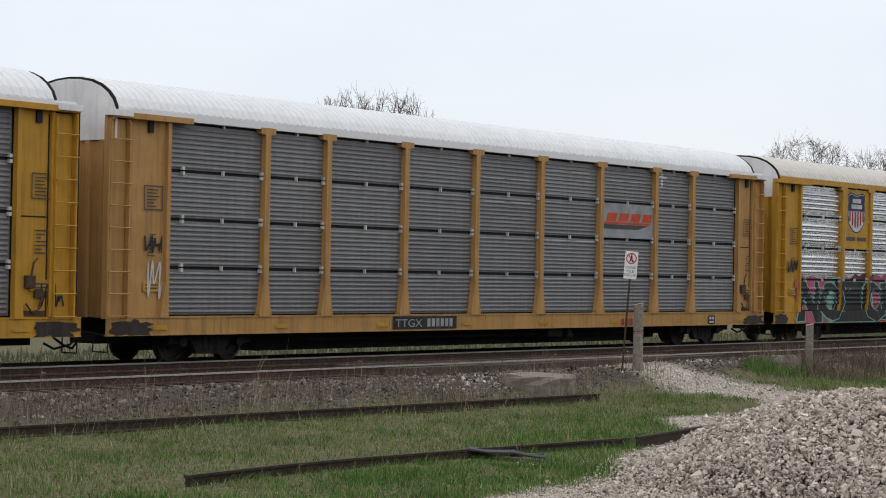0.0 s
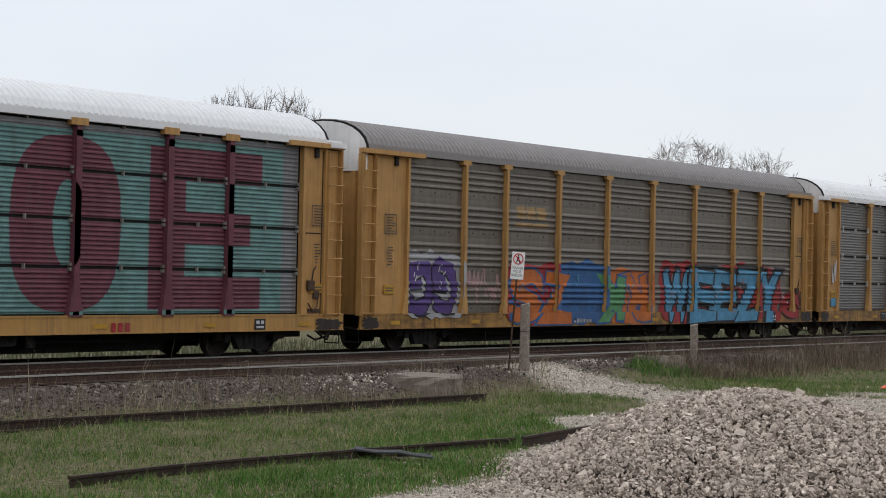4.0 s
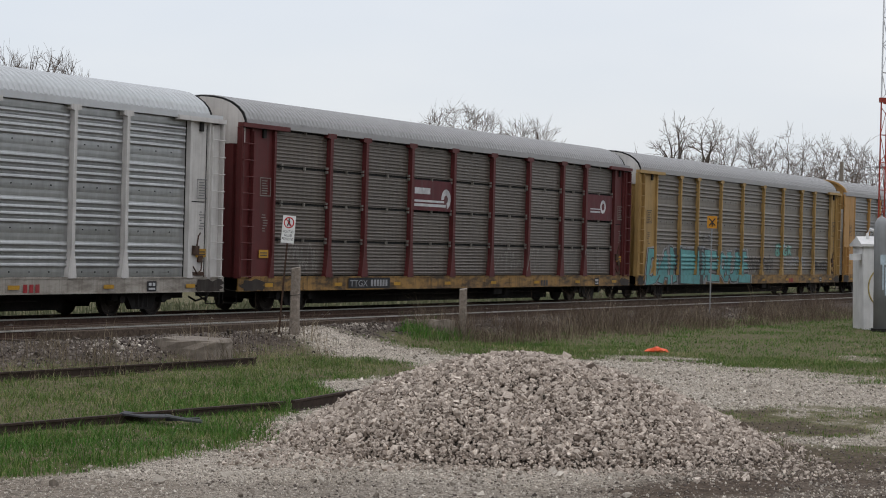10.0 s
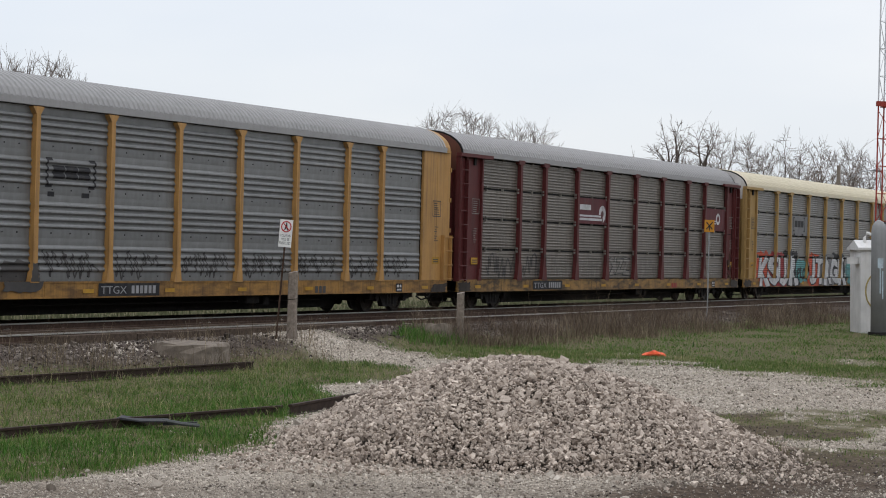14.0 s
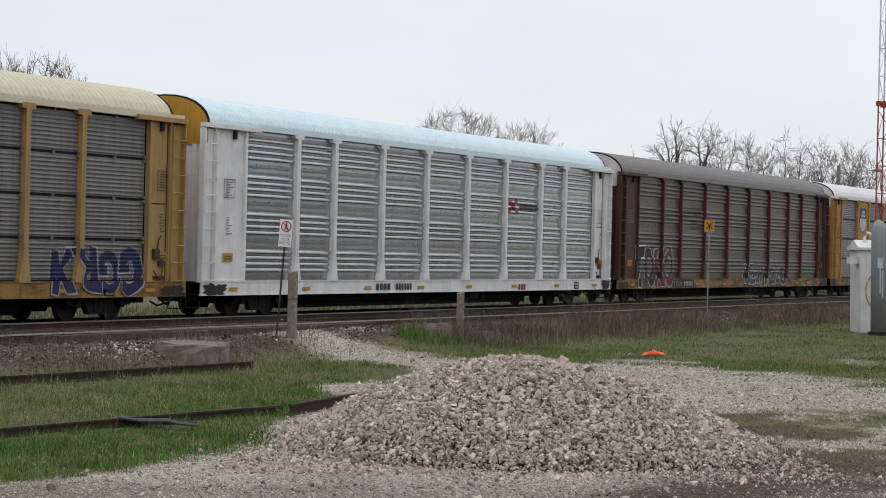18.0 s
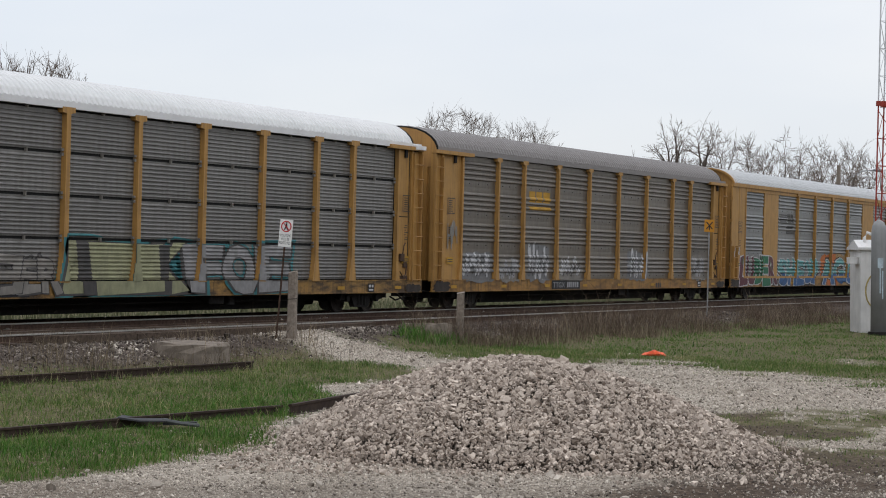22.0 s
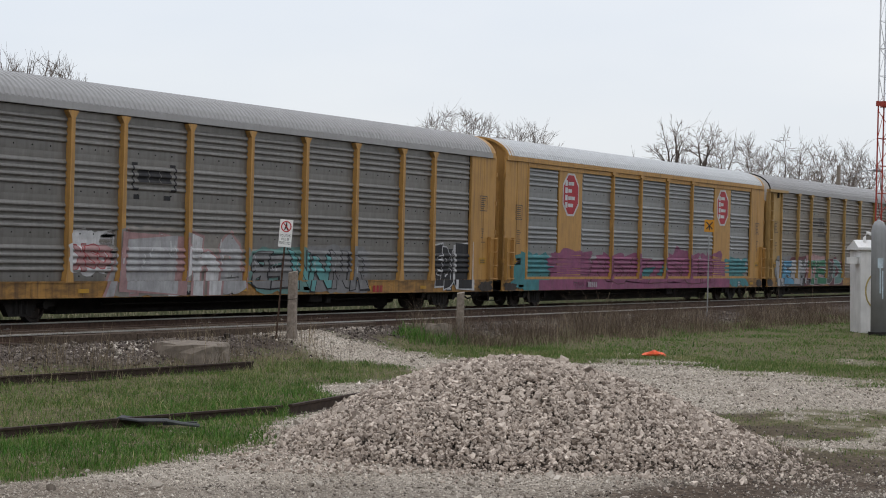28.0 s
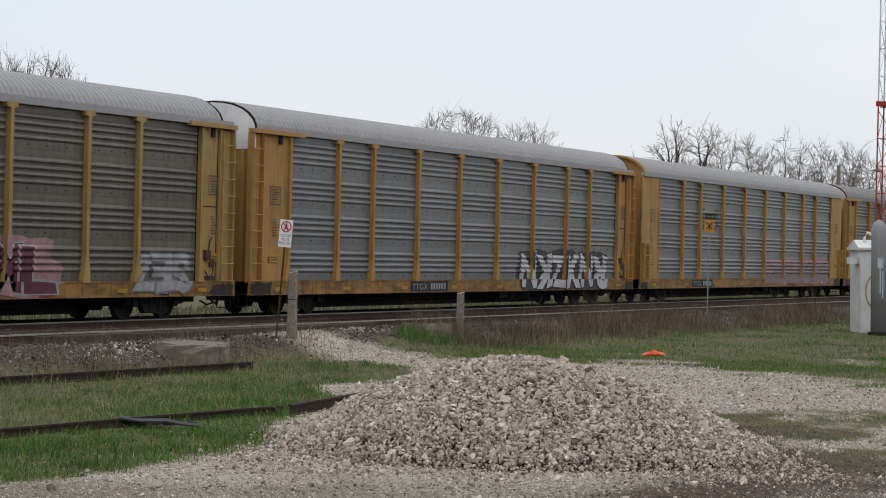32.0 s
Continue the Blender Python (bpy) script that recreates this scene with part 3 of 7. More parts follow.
def spill_share(x, y):
    return 0.6 * max(0.0, 1 - math.hypot((x - 34.6) / 2.6, (y - 25.9) / 1.2)) + max(0.0, 1 - math.hypot((x - 44.6) / 1.2, (y - 26.3) / 0.7))


scatter("gravel_spill", "pale gravel spilled against the bank of the tracks", "gravel", 5000, (32.5, 46.2, 25, 27.2), spill_share, 0.026, GRAVEL, 26, True)
STONE_B = stone_mat("mixed_bank_ballast", (0.03, 0.023, 0.019), (0.36, 0.31, 0.27))
STONE_T = stone_mat("grey_track_ballast", (0.09, 0.078, 0.07), (0.5, 0.45, 0.4))
scatter("track_ballast", "paler crushed stone in the gutter between the two tracks", "ballast", 20000, (22, 75, 29.25, 31.3), lambda x, y: min(1.0, max(0.0, 0.75 + noise.noise((x * 0.4, y * 0.6, 61.0)))), 0.028, STONE_T, 62, True)
scatter("track_ballast", "mixed stones showing through the dark bank", "ballast", 24000, (18, 75, 24, 27.1), lambda x, y: zone_near(x, y)[2] * min(1.0, max(0.0, 0.55 + 1.3 * noise.noise((x * 0.5, y * 0.9, 63.0)))), 0.026, STONE_B, 64, True)
scatter("track_ballast", "dark stone ballast on the bank of the tracks", "ballast", 26000, (22, 75, 24, 31.4), ballast_share, 0.030, BALLAST, 23)


# ---- grass and weeds ----
def blades(name, label, n, box, test, height, width, mat, seed, lean=0.35, segs=1, clump=0.0):
    r = np.random.RandomState(seed)
    x, y = r.uniform(box[0], box[1], n), r.uniform(box[2], box[3], n)
    dens = np.array([test(a, c) for a, c in zip(x.tolist(), y.tolist())])
    keep = r.rand(n) < dens
    x, y, dens = x[keep], y[keep], dens[keep]
    k = len(x)
    z = np.array([ground_z(a, c) for a, c in zip(x.tolist(), y.tolist())]) - 0.01
    h = height * np.exp(r.normal(0, 0.4, k)) * (0.5 + 0.5 * dens)
    tuft = np.array([noise.noise((q * 1.9, p * 1.9, 51.0)) + 0.5 * noise.noise((q * 5.0, p * 5.0, 52.0)) for q, p in zip(x.tolist(), y.tolist())])
    h = h * np.clip(0.85 + 0.9 * tuft, 0.3, 1.7)
    a = r.uniform(0, 2 * math.pi, k)
    w = width * r.uniform(0.7, 1.3, k)
    tilt = lean * r.rayleigh(0.6, k)
    b2 = r.uniform(0, 2 * math.pi, k)
    base = np.stack([x, y, z], 1)
    sidev = np.stack([np.cos(a) * w / 2, np.sin(a) * w / 2, 0 * w], 1)
    midp = base + np.stack([np.cos(b2) * tilt * h * 0.25, np.sin(b2) * tilt * h * 0.25, h * 0.55], 1)
    tip = base + np.stack([np.cos(b2) * tilt * h, np.sin(b2) * tilt * h, h], 1)
    v = np.stack([base - sidev, base + sidev, midp - sidev * 0.7, midp + sidev * 0.7, tip], 1).reshape(-1, 3)
    f = (np.array([(0, 1, 3), (0, 3, 2), (2, 3, 4)])[None] + (5 * np.arange(k))[:, None, None]).reshape(-1, 3)
    return tagged(new(name, bulk_mesh(name, v, f, mat)), label, "grass", kind="stuff")


def grass_share(x, y):
    g, d, b2 = zone_near(x, y)
    s = (1 - g) * (1 - 0.75 * d) * (1 - b2) ** 2
    return s * (0.55 + 0.6 * noise.noise((x * 0.6, y * 0.6, 2.0)) + 0.25)


def thin_share(x, y):
    g, d, b2 = zone_near(x, y)
    return (0.03 + 1.0 * (1 - g) * (1 - 0.9 * d)) * min(1.0, max(0.05, 1.1 * noise.noise((x * 0.9, y * 0.9, 9.0)) + 0.6)) * (1 - b2)


def weed_share(x, y):
    """Tall dead stalks along the bank, thick in drifts."""
    drift = noise.noise((x * 0.30, y * 0.5, 4.0)) + 0.5 * noise.noise((x * 1.1, y * 1.1, 6.0))
    bank = smooth(22.8, 24.2, y) * (1 - smooth(26.0, 26.5, y))
    path = smooth(38.6, 39.6, x - 0.35 * (y - 22)) * (1 - smooth(43.0, 44.5, x - 0.35 * (y - 22)))
    tuft = max(math.exp(-((x - a) ** 2 + (y - c) ** 2) / s) for a, c, s in ((40.4, 25.2, 0.6), (40.0, 25.6, 0.3), (26.2, 9.0, 0.12), (24.6, 9.5, 0.06), (47.4, 24.4, 0.8), (35.2, 24.2, 1.2)))
    return max(0.9 * tuft, bank * (1 - path) * min(1.0, max(0.0, 0.55 + 1.3 * drift)))


def straw_share(x, y):
    return 0.5 * grass_share(x, y) * max(0.0, 0.3 + noise.noise((x * 0.5, y * 0.8, 14.0)))


def lush_share(x, y):
    edge = 14.6 + 2.9 * smooth(21.5, 28.5, x)
    return grass_share(x, y) * (1 - 0.85 * smooth(edge + 1.4, edge + 4.0, y + 1.2 * noise.noise((x * 0.8, y * 0.8, 31.0))))


def verge_share(x, y):
    worn = noise.noise((x * 0.25, y * 0.55, 81.0)) + 0.6 * noise.noise((x * 0.9, y * 1.4, 82.0))
    return grass_share(x, y) * min(1.0, max(0.35, 1.0 + 1.0 * worn))


def patch_share(x, y):
    edge = math.hypot((x - 46.2) / 2.4, (y - 24.9) / 0.85) + 0.5 * noise.noise((x * 0.9, y * 0.9, 71.0))
    return 1 - smooth(0.7, 1.0, edge)


blades("grass", "fresh green spring grass with yellowed tufts", 170000, (15, 50, 13, 25.5), grass_share, 0.085, 0.011, GRASS, 31, 0.75)
blades("grass", "green grass on the verge beyond the lot", 130000, (38, 90, 8, 27), verge_share, 0.065, 0.02, VERGE, 32, 0.9)
blades("grass", "thin grass and moss patches on the lot", 120000, (22, 44, 2, 16), thin_share, 0.05, 0.012, GRASS, 33)
blades("dry_grass", "dead straw-coloured grass stalks among the green", 19000, (16, 50, 14, 25.5), straw_share, 0.26, 0.006, STRAW, 34, 0.9)
blades("weeds", "tall dead brown weed stalks along the track bank", 19000, (18, 80, 22.8, 26.6), weed_share, 0.5, 0.009, STRAW, 35, 0.6)
blades("weeds", "thick brown dead brush on the bank past the crossing", 20000, (44.5, 85, 23.6, 26.7), weed_share, 0.6, 0.011, BRUSH, 39, 0.85)
blades("weeds", "dry weed clump at the foot of the stone heap", 4000, (24, 27, 8.4, 10), weed_share, 0.28, 0.008, STRAW, 38, 0.5)
blades("grass", "lush green grass at the edge of the lot", 80000, (14.5, 34, 14.2, 23.5), lush_share, 0.10, 0.012, LUSH, 37, 0.75)
blades("grass", "bright green clump beside the gravel crossing", 14000, (43.5, 49.5, 23.2, 26.0), patch_share, 0.16, 0.013, LUSH, 40, 0.7)
blades("far_grass", "green field behind the tracks", 40000, (20, 160, 35.5, 50), lambda x, y: 0.8, 0.22, 0.05, FIELD, 36)

# ---- the train: enclosed car carriers, x from the coupling at their leading (low x) end ----
PITCH = 28.6
BAYS = [2.25, 4.95, 7.05, 9.95, 12.85, 15.75, 18.65, 21.55, 23.65, 26.35]
ROWS = [1.03, 2.075, 3.12, 4.165, 5.21]
PANEL_Y, POST_Y, SILL_Y, END_Y = -1.435, -1.54, -1.50, -1.47
CACHE = {}
STYLES, PLATES, INNER, FEET = {}, {}, {}, {}                    # by car: how its sheets are pressed, and where flat boards lie on them, and where the first sheet begins, and the posts with the half widths of their feet


def kept(key, make):
    if key not in CACHE:
        CACHE[key] = make()
    return CACHE[key]


def rib(z, w, o):
    """A pressed round rib about height z, half w wide."""
    return [(z - w, 0.0), (z - 0.8 * w, 0.7 * o), (z - 0.4 * w, o), (z + 0.1 * w, 0.94 * o), (z + 0.55 * w, 0.6 * o), (z + w, 0.0)]


def panel_profile(style):
    """(z over the sheet's foot, how far the sheet stands out)."""
    return kept(("profile", style), lambda: pressed(style))


def pressed(style):
    if style == "fine":
        pr, z = [(0.03, 0.0)], 0.095
        while z < 0.97:
            pr += rib(z, 0.034, 0.025)
            z += 0.1025
        return pr + [(1.005, 0.0)]
    if style == "bold":
        pr = [(0.03, 0.0)]
        for z in (0.275, 0.43, 0.585, 0.74):
            pr += rib(z, 0.06, 0.058)
        return pr + [(1.005, 0.0)]
    pr = [(0.0, 0.0), (0.06, 0.0025), (0.13, 0.0025), (0.2, 0.0)]
    for z in (0.30, 0.47, 0.64, 0.81):
        pr += rib(z, 0.066, 0.058)
    return pr + [(0.96, 0.002), (1.045, 0.0)]


def panel_mesh(style, width, mat):
    def make():
        pr = panel_profile(style)
        w0, w1 = 0.05, width - 0.05
        cols = [(w0, 0.0), (w0 + 0.03, 0.0), (w0 + 0.06, 1.0), (w1 - 0.06, 1.0), (w1 - 0.03, 0.0), (w1, 0.0)]
        v = [(x, -1.39 - o * q, z) for z, o in pr for x, q in cols]
        n, c = len(pr), len(cols)
        f = [(c * i + j, c * i + j + 1, c * i + c + j + 1, c * i + c + j) for i in range(n - 1) for j in range(c - 1)]
        # the sheet's back, so that it has thickness
        m = len(v)
        v += [(x, -1.36, z) for z in (pr[0][0], pr[-1][0]) for x in (w0, w1)]
        f += [(m, m + 2, m + 3, m + 1), (0, m, m + 1, c - 1), (c * n - c, c * n - 1, m + 3, m + 2)]
        return mesh_from("panel", v, f, mat)
    return kept(("panel", style, round(width, 3), mat.name), make)


def holes_mesh(width):
    """Rows of small punched holes above and below the ribs of one bay's sheets."""
    def make():
        b = Build()
        for row in ROWS[:4]:
            for z in (0.075, 0.13, 0.87, 0.925):
                x, k = 0.22, 0
                while x < width - 0.24:
                    if k % 9 < 7:
                        b.box(x, x + 0.034, -1.3935, -1.388, row + z, row + z + 0.022)
                    x += 0.072
                    k += 1
        return b.mesh("holes", BLACKGAP)
    return kept(("holes", round(width, 3)), make)


def post_mesh(mat, kind):
    def make():
        b = Build()
        if kind == "tee":
            prof = [(0.20, 1.0), (0.20, 1.09), (0.175, 1.2), (0.085, 1.78), (0.08, 5.10), (0.24, 5.13), (0.24, 5.26)]
        elif kind == "slim":
            prof = [(0.155, 1.0), (0.15, 1.1), (0.06, 1.72), (0.056, 5.10), (0.2, 5.13), (0.2, 5.25)]
        else:
            prof = [(0.16, 1.0), (0.15, 1.08), (0.085, 1.45), (0.075, 5.02), (0.19, 5.16), (0.19, 5.20)]
        ring = [(x, z) for x, z in prof] + [(-x, z) for x, z in reversed(prof)]
        b.extrude_xz(ring, POST_Y, -1.37)
        return b.mesh("post", mat)
    return kept(("post", kind, mat.name), make)


ROOF_PROFILE = [(1.50, 5.27), (1.49, 5.40), (1.40, 5.58), (1.24, 5.74), (1.02, 5.88), (0.72, 5.99), (0.38, 6.05), (0.0, 6.07)]


def roof_mesh(mat, x0, x1):
    def make():
        half = ROOF_PROFILE
        line = [(-y, z) for y, z in half] + [(y, z) for y, z in reversed(half[:-1])]
        out = []
        for y, z in line:
            d = math.hypot(y, z - 4.6)
            out.append((y / d, (z - 4.6) / d) if z > 5.3 else (0.0, 0.0))
        v, f, k = [], [], len(line)
        xs, x = [], x0
        while x < x1 - 0.2:
            xs += [(x, 0), (x + 0.028, 1), (x + 0.112, 1), (x + 0.14, 0)]
            x += 0.21
        xs.append((x1, 0))
        for x, up in xs:
            v += [(x, y + 0.034 * up * p, z + 0.034 * up * q) for (y, z), (p, q) in zip(line, out)]
        for i in range(len(xs) - 1):
            for j in range(k - 1):
                f.append((i * k + j, (i + 1) * k + j, (i + 1) * k + j + 1, i * k + j + 1))
        return mesh_from("roof", v, f, mat)
    return kept(("roof", mat.name, x0, x1), make)


def arch_outline(grow=0.0, foot=5.2):
    pts = [(-y - grow * (y > 0.05), z + grow) for y, z in ROOF_PROFILE]
    pts += [(y + grow, z + grow) for y, z in reversed(ROOF_PROFILE[:-1])]
    return [(pts[0][0], foot)] + pts + [(pts[-1][0], foot)]


def ladder_mesh(mat, height, z0):
    """Side rails and rungs of a ladder 0.55 m wide."""
    def make():
        b = Build()
        for x in (0.0, 0.53):
            b.box(x, x + 0.035, -1.60, -1.47, z0, z0 + height, 0.008)
        z = z0 + 0.06
        while z < z0 + height:
            b.tube([(-0.02, -1.615, z), (0.585, -1.615, z)], 0.014, 5)
            z += 0.46
        return b.mesh("ladder", mat)
    return kept(("ladder", mat.name, height, z0), make)


def wheel_mesh():
    def make():
        b = Build()
        prof = [(0.455, -0.07), (0.455, -0.045), (0.425, -0.04), (0.42, 0.06), (0.36, 0.06), (0.33, 0.02), (0.17, 0.02), (0.15, 0.07), (0.0, 0.07)]
        k = 20
        rings = [[(r * math.cos(2 * math.pi * j / k), -o, r * math.sin(2 * math.pi * j / k)) for j in range(k)] for r, o in [(0.0, -0.07)] + prof]
        b.quad_loop(rings, True, False)
        return b.mesh("wheel", WHEELM, False)
    return kept("wheel", make)


def bogie(parent, xc):
    """Two wheelsets in cast side frames with a spring nest."""
    def frame_mesh():
        b = Build()
        out = [(-1.30, 0.42), (-1.22, 0.62), (-0.75, 0.66), (-0.35, 0.80), (0.35, 0.80), (0.75, 0.66), (1.22, 0.62), (1.30, 0.42), (1.02, 0.40), (0.95, 0.52), (0.62, 0.50), (0.40, 0.18), (-0.40, 0.18), (-0.62, 0.50), (-0.95, 0.52), (-1.02, 0.40)]
        b.extrude_xz(out, -1.10, -0.93)
        for x in (-0.2, 0.0, 0.2):
            b.tube([(x, -1.06, 0.24), (x, -1.06, 0.56)], 0.075, 8)
        for x in (-0.89, 0.89):
            b.tube([(x, -1.16, 0.455), (x, -0.95, 0.455)], 0.115, 10)
        b.box(-0.35, 0.35, -1.12, 1.12, 0.56, 0.72, 0.03)
        b.extrude_xz(out, 0.93, 1.10)
        return b.mesh("side_frame", BLACKST)
    o = part("bogie", kept("bogie", frame_mesh), parent, "black cast side frames with springs", (xc, 0, 0))
    axle = kept("axle", lambda: Build().tube([(0, -0.72, 0), (0, 0.72, 0)], 0.085, 8).mesh("axle", WHEELM))
    for x in (-0.89, 0.89):
        part("axle", axle, o, "", (x, 0, 0.425))
        part("wheel", wheel_mesh(), o, "", (x, -0.72, 0.425))
        w = part("wheel", wheel_mesh(), o, "", (x, 0.72, 0.425))
        w.rotation_euler = (0, 0, math.pi)
    return o


def under_mesh():
    b = Build()
    b.box(0.9, 27.7, -0.42, 0.42, 0.42, 0.96)
    b.box(5.9, 22.7, -0.36, 0.36, 0.17, 0.42)
    for i in range(12):
        x = 2.2 + i * 2.2
        b.box(x - 0.06, x + 0.06, -1.44, 1.44, 0.66, 0.95)
    b.tube([(7.0, -0.9, 0.44), (21.0, -0.9, 0.44)], 0.03, 6)
    b.tube([(10.0, 0.55, 0.5), (11.1, 0.55, 0.5)], 0.2, 10)
    b.box(16.6, 17.3, -1.2, -0.7, 0.38, 0.66, 0.03)
    b.box(17.6, 17.9, -1.15, -0.85, 0.34, 0.66, 0.03)
    return b.mesh("underframe", BLACKST)


def coupler_mesh():
    b = Build()
    b.box(0.05, 1.0, -0.14, 0.14, 0.68, 0.92, 0.03)
    b.box(-0.22, 0.08, -0.2, 0.16, 0.64, 0.96, 0.05)
    b.tube([(0.5, -0.42, 0.7), (0.1, -0.5, 0.42), (-0.25, -0.4, 0.33), (-0.45, -0.3, 0.45)], 0.028, 6)
    b.tube([(0.38, -1.35, 0.62), (0.36, -0.3, 0.72)], 0.018, 5)
    b.tube([(0.42, -1.3, 0.28), (0.42, -0.85, 0.28)], 0.016, 5)
    b.tube([(0.42, -1.3, 0.28), (0.42, -1.3, 0.6)], 0.016, 5)
    b.tube([(0.42, -0.85, 0.28), (0.42, -0.85, 0.6)], 0.016, 5)
    return b.mesh("coupler", BLACKST)


def sill_mesh(mat):
    def make():
        out = [(-1.50, 1.03), (-1.50, 0.62), (-1.42, 0.62), (-1.42, 0.65), (-1.46, 0.66), (-1.46, 1.03)]
        b = Build().extrude_yz(out, 0.2, 28.1)
        b.box(0.2, 28.1, -1.515, -1.50, 0.99, 1.03)
        b.box(0.2, 28.1, -1.52, -1.50, 0.62, 0.65)
        for i in range(14):
            x = 1.6 + i * 1.95
            b.box(x, x + 0.09, -1.506, -1.50, 0.65, 0.99)
        return b.mesh("sill", mat)
    return kept(("sill", mat.name), make)


def far_side_mesh(mat):
    def make():
        b = Build()
        b.box(0.42, 28.18, 1.46, 1.50, 0.62, 1.03)
        for x in BAYS:
            b.box(x - 0.08, x + 0.08, 1.38, 1.53, 0.9, 5.22)
        b.box(0.42, BAYS[0], 1.38, 1.47, 1.03, 5.25)
        b.box(BAYS[-1], 28.18, 1.38, 1.47, 1.03, 5.25)
        return b.mesh("far_side_frame", mat)
    return kept(("farframe", mat.name), make)


def end_side_parts(mat, kind, e, inn=2.25):
    """The plated end bay of one side, low-x end, piece by piece; the other end is its mirror image."""
    if kind == "open":
        boxes = [("end_plate", (e + 0.58, inn - 0.05, -1.45, -1.40, 1.03, 5.24, 0.0)), ("ladder_backing", (e + 0.08, e + 0.56, -1.46, -1.41, 1.03, 5.14, 0.0)),
                 ("corner_post", (e, e + 0.07, -1.58, -1.40, 0.98, 5.16, 0.01)), ("ladder_post", (e + 0.57, e + 0.65, -1.53, -1.40, 1.03, 5.16, 0.01)),
                 ("door_track", (e - 0.02, inn + 0.6, -1.62, -1.42, 5.17, 5.29, 0.02)), ("latch", (inn - 0.63, inn - 0.49, -1.52, -1.45, 4.92, 5.16, 0.01))]
    else:
        boxes = [("end_plate", (0.36, 1.30, -1.47, -1.40, 1.03, 5.30, 0.02)), ("end_plate", (1.31, 2.15, -1.475, -1.40, 1.03, 5.27, 0.01)),
                 ("edge_post", (2.16, 2.27, -1.50, -1.40, 1.0, 5.22, 0.01))]
        boxes += [("hinge", (0.33, 0.42, -1.50, -1.40, z, z + 0.14, 0.01)) for z in (4.6, 3.6, 2.6, 1.6)]
    out = [(n, kept((n, bx, mat.name), lambda: Build().box(*bx).mesh(n, BLACKST if n == "latch" else mat))) for n, bx in boxes]
    if kind == "open":
        out.append(("edge_post", kept(("edge", mat.name, inn), lambda: Build().extrude_xz([(inn - 0.23, 1.0), (inn + 0.01, 1.0), (inn + 0.01, 5.2), (inn - 0.09, 5.2), (inn - 0.09, 1.75)], -1.54, -1.40).mesh("edge_post", mat))))
        out.append(("end_seam", kept(("seam", e), lambda: Build().box(e + 0.66, e + 0.70, -1.452, -1.43, 1.03, 5.1).mesh("end_seam", BLACKGAP))))
    return out


def end_wall_mesh(mat, z0, z1, arch):
    def make():
        b = Build()
        if arch:
            b.extrude_yz(arch_outline(-0.03, z0), 0.70, 0.76)
        else:
            edge, y = [], -1.40
            while y < -0.1:
                edge += [(0.56, y), (0.56, y + 0.24), (0.51, y + 0.27), (0.51, y + 0.40), (0.56, y + 0.43)]
                y += 0.455
            edge = [(x, y) for x, y in edge if y < -0.02]
            ring = edge + [(0.60, -0.02), (0.60, -1.40)]
            b.quad_loop([[(x, y, z) for x, y in ring] for z in (z0, z1)])
        return b.mesh("end_door", mat)
    return kept(("endwall", mat.name, z0, z1, arch), make)


def arch_band_mesh(mat, x0, x1):
    def make():
        out, inn = arch_outline(0.012, 5.22), arch_outline(-0.05, 5.22)
        b = Build().quad_loop([[(x0, *o), (x1, *o), (x1, *i), (x0, *i)] for o, i in zip(out, inn)])
        return b.mesh("roof_end_band", mat)
    return kept(("band", mat.name, x0, x1), make)


def clips_mesh(mat):
    """Pale brackets that hold the sheets at the posts and half way along each bay."""
    def make():
        b = Build()
        for i, x in enumerate(BAYS):
            for z in ROWS[1:4]:
                for s in (-1, 1):
                    if (i == 0 and s < 0) or (i == 9 and s > 0):
                        continue
                    c = x + s * 0.115
                    b.box(c - 0.035, c + 0.035, -1.475, -1.40, z - 0.09, z - 0.015)
                    b.box(c - 0.035, c + 0.035, -1.475, -1.40, z + 0.02, z + 0.09)
        for x0, x1 in zip(BAYS, BAYS[1:]):
            for z in ROWS[1:]:
                c = (x0 + x1) / 2
                b.box(c - 0.018, c + 0.018, -1.47, -1.40, z - 0.06, z + 0.05)
        return b.mesh("clip", mat)
    return kept(("clips", mat.name), make)


def rivets_mesh(mat):
    def make():
        b = Build()
        for x0, x1 in zip(BAYS, BAYS[1:]):
            for z in ROWS:
                for q in (0.25, 0.5, 0.75):
                    x = x0 + (x1 - x0) * q
                    b.box(x - 0.014, x + 0.014, -1.408, -1.38, z + 0.11, z + 0.14)
        return b.mesh("rivets", mat)
    return kept(("rivets", mat.name), make)


def latch_gear_mesh():
    """Gear box, lever and hanging chain beside the end door, low on the plate."""
    b = Build().box(1.72, 1.98, -1.54, -1.45, 1.62, 1.86, 0.02).box(1.5, 1.72, -1.50, -1.45, 1.42, 1.6, 0.01)
    b.tube([(1.85, -1.53, 1.84), (1.80, -1.54, 2.12), (1.70, -1.53, 2.2)], 0.022, 6)
    b.tube([(1.55, -1.50, 1.44), (1.62, -1.52, 1.2), (1.8, -1.52, 1.12), (1.95, -1.50, 1.3)], 0.02, 5)
    return b.box(1.42, 2.1, -1.49, -1.45, 1.06, 1.16, 0.01).mesh("latch_gear", RAILRUST)


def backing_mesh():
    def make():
        # black backing, stands in for the shade inside the car behind the gaps
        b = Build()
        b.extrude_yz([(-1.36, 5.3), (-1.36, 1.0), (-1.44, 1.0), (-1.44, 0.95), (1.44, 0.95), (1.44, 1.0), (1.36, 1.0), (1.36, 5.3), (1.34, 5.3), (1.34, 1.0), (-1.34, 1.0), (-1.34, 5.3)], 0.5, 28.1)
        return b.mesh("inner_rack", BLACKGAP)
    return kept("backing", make)


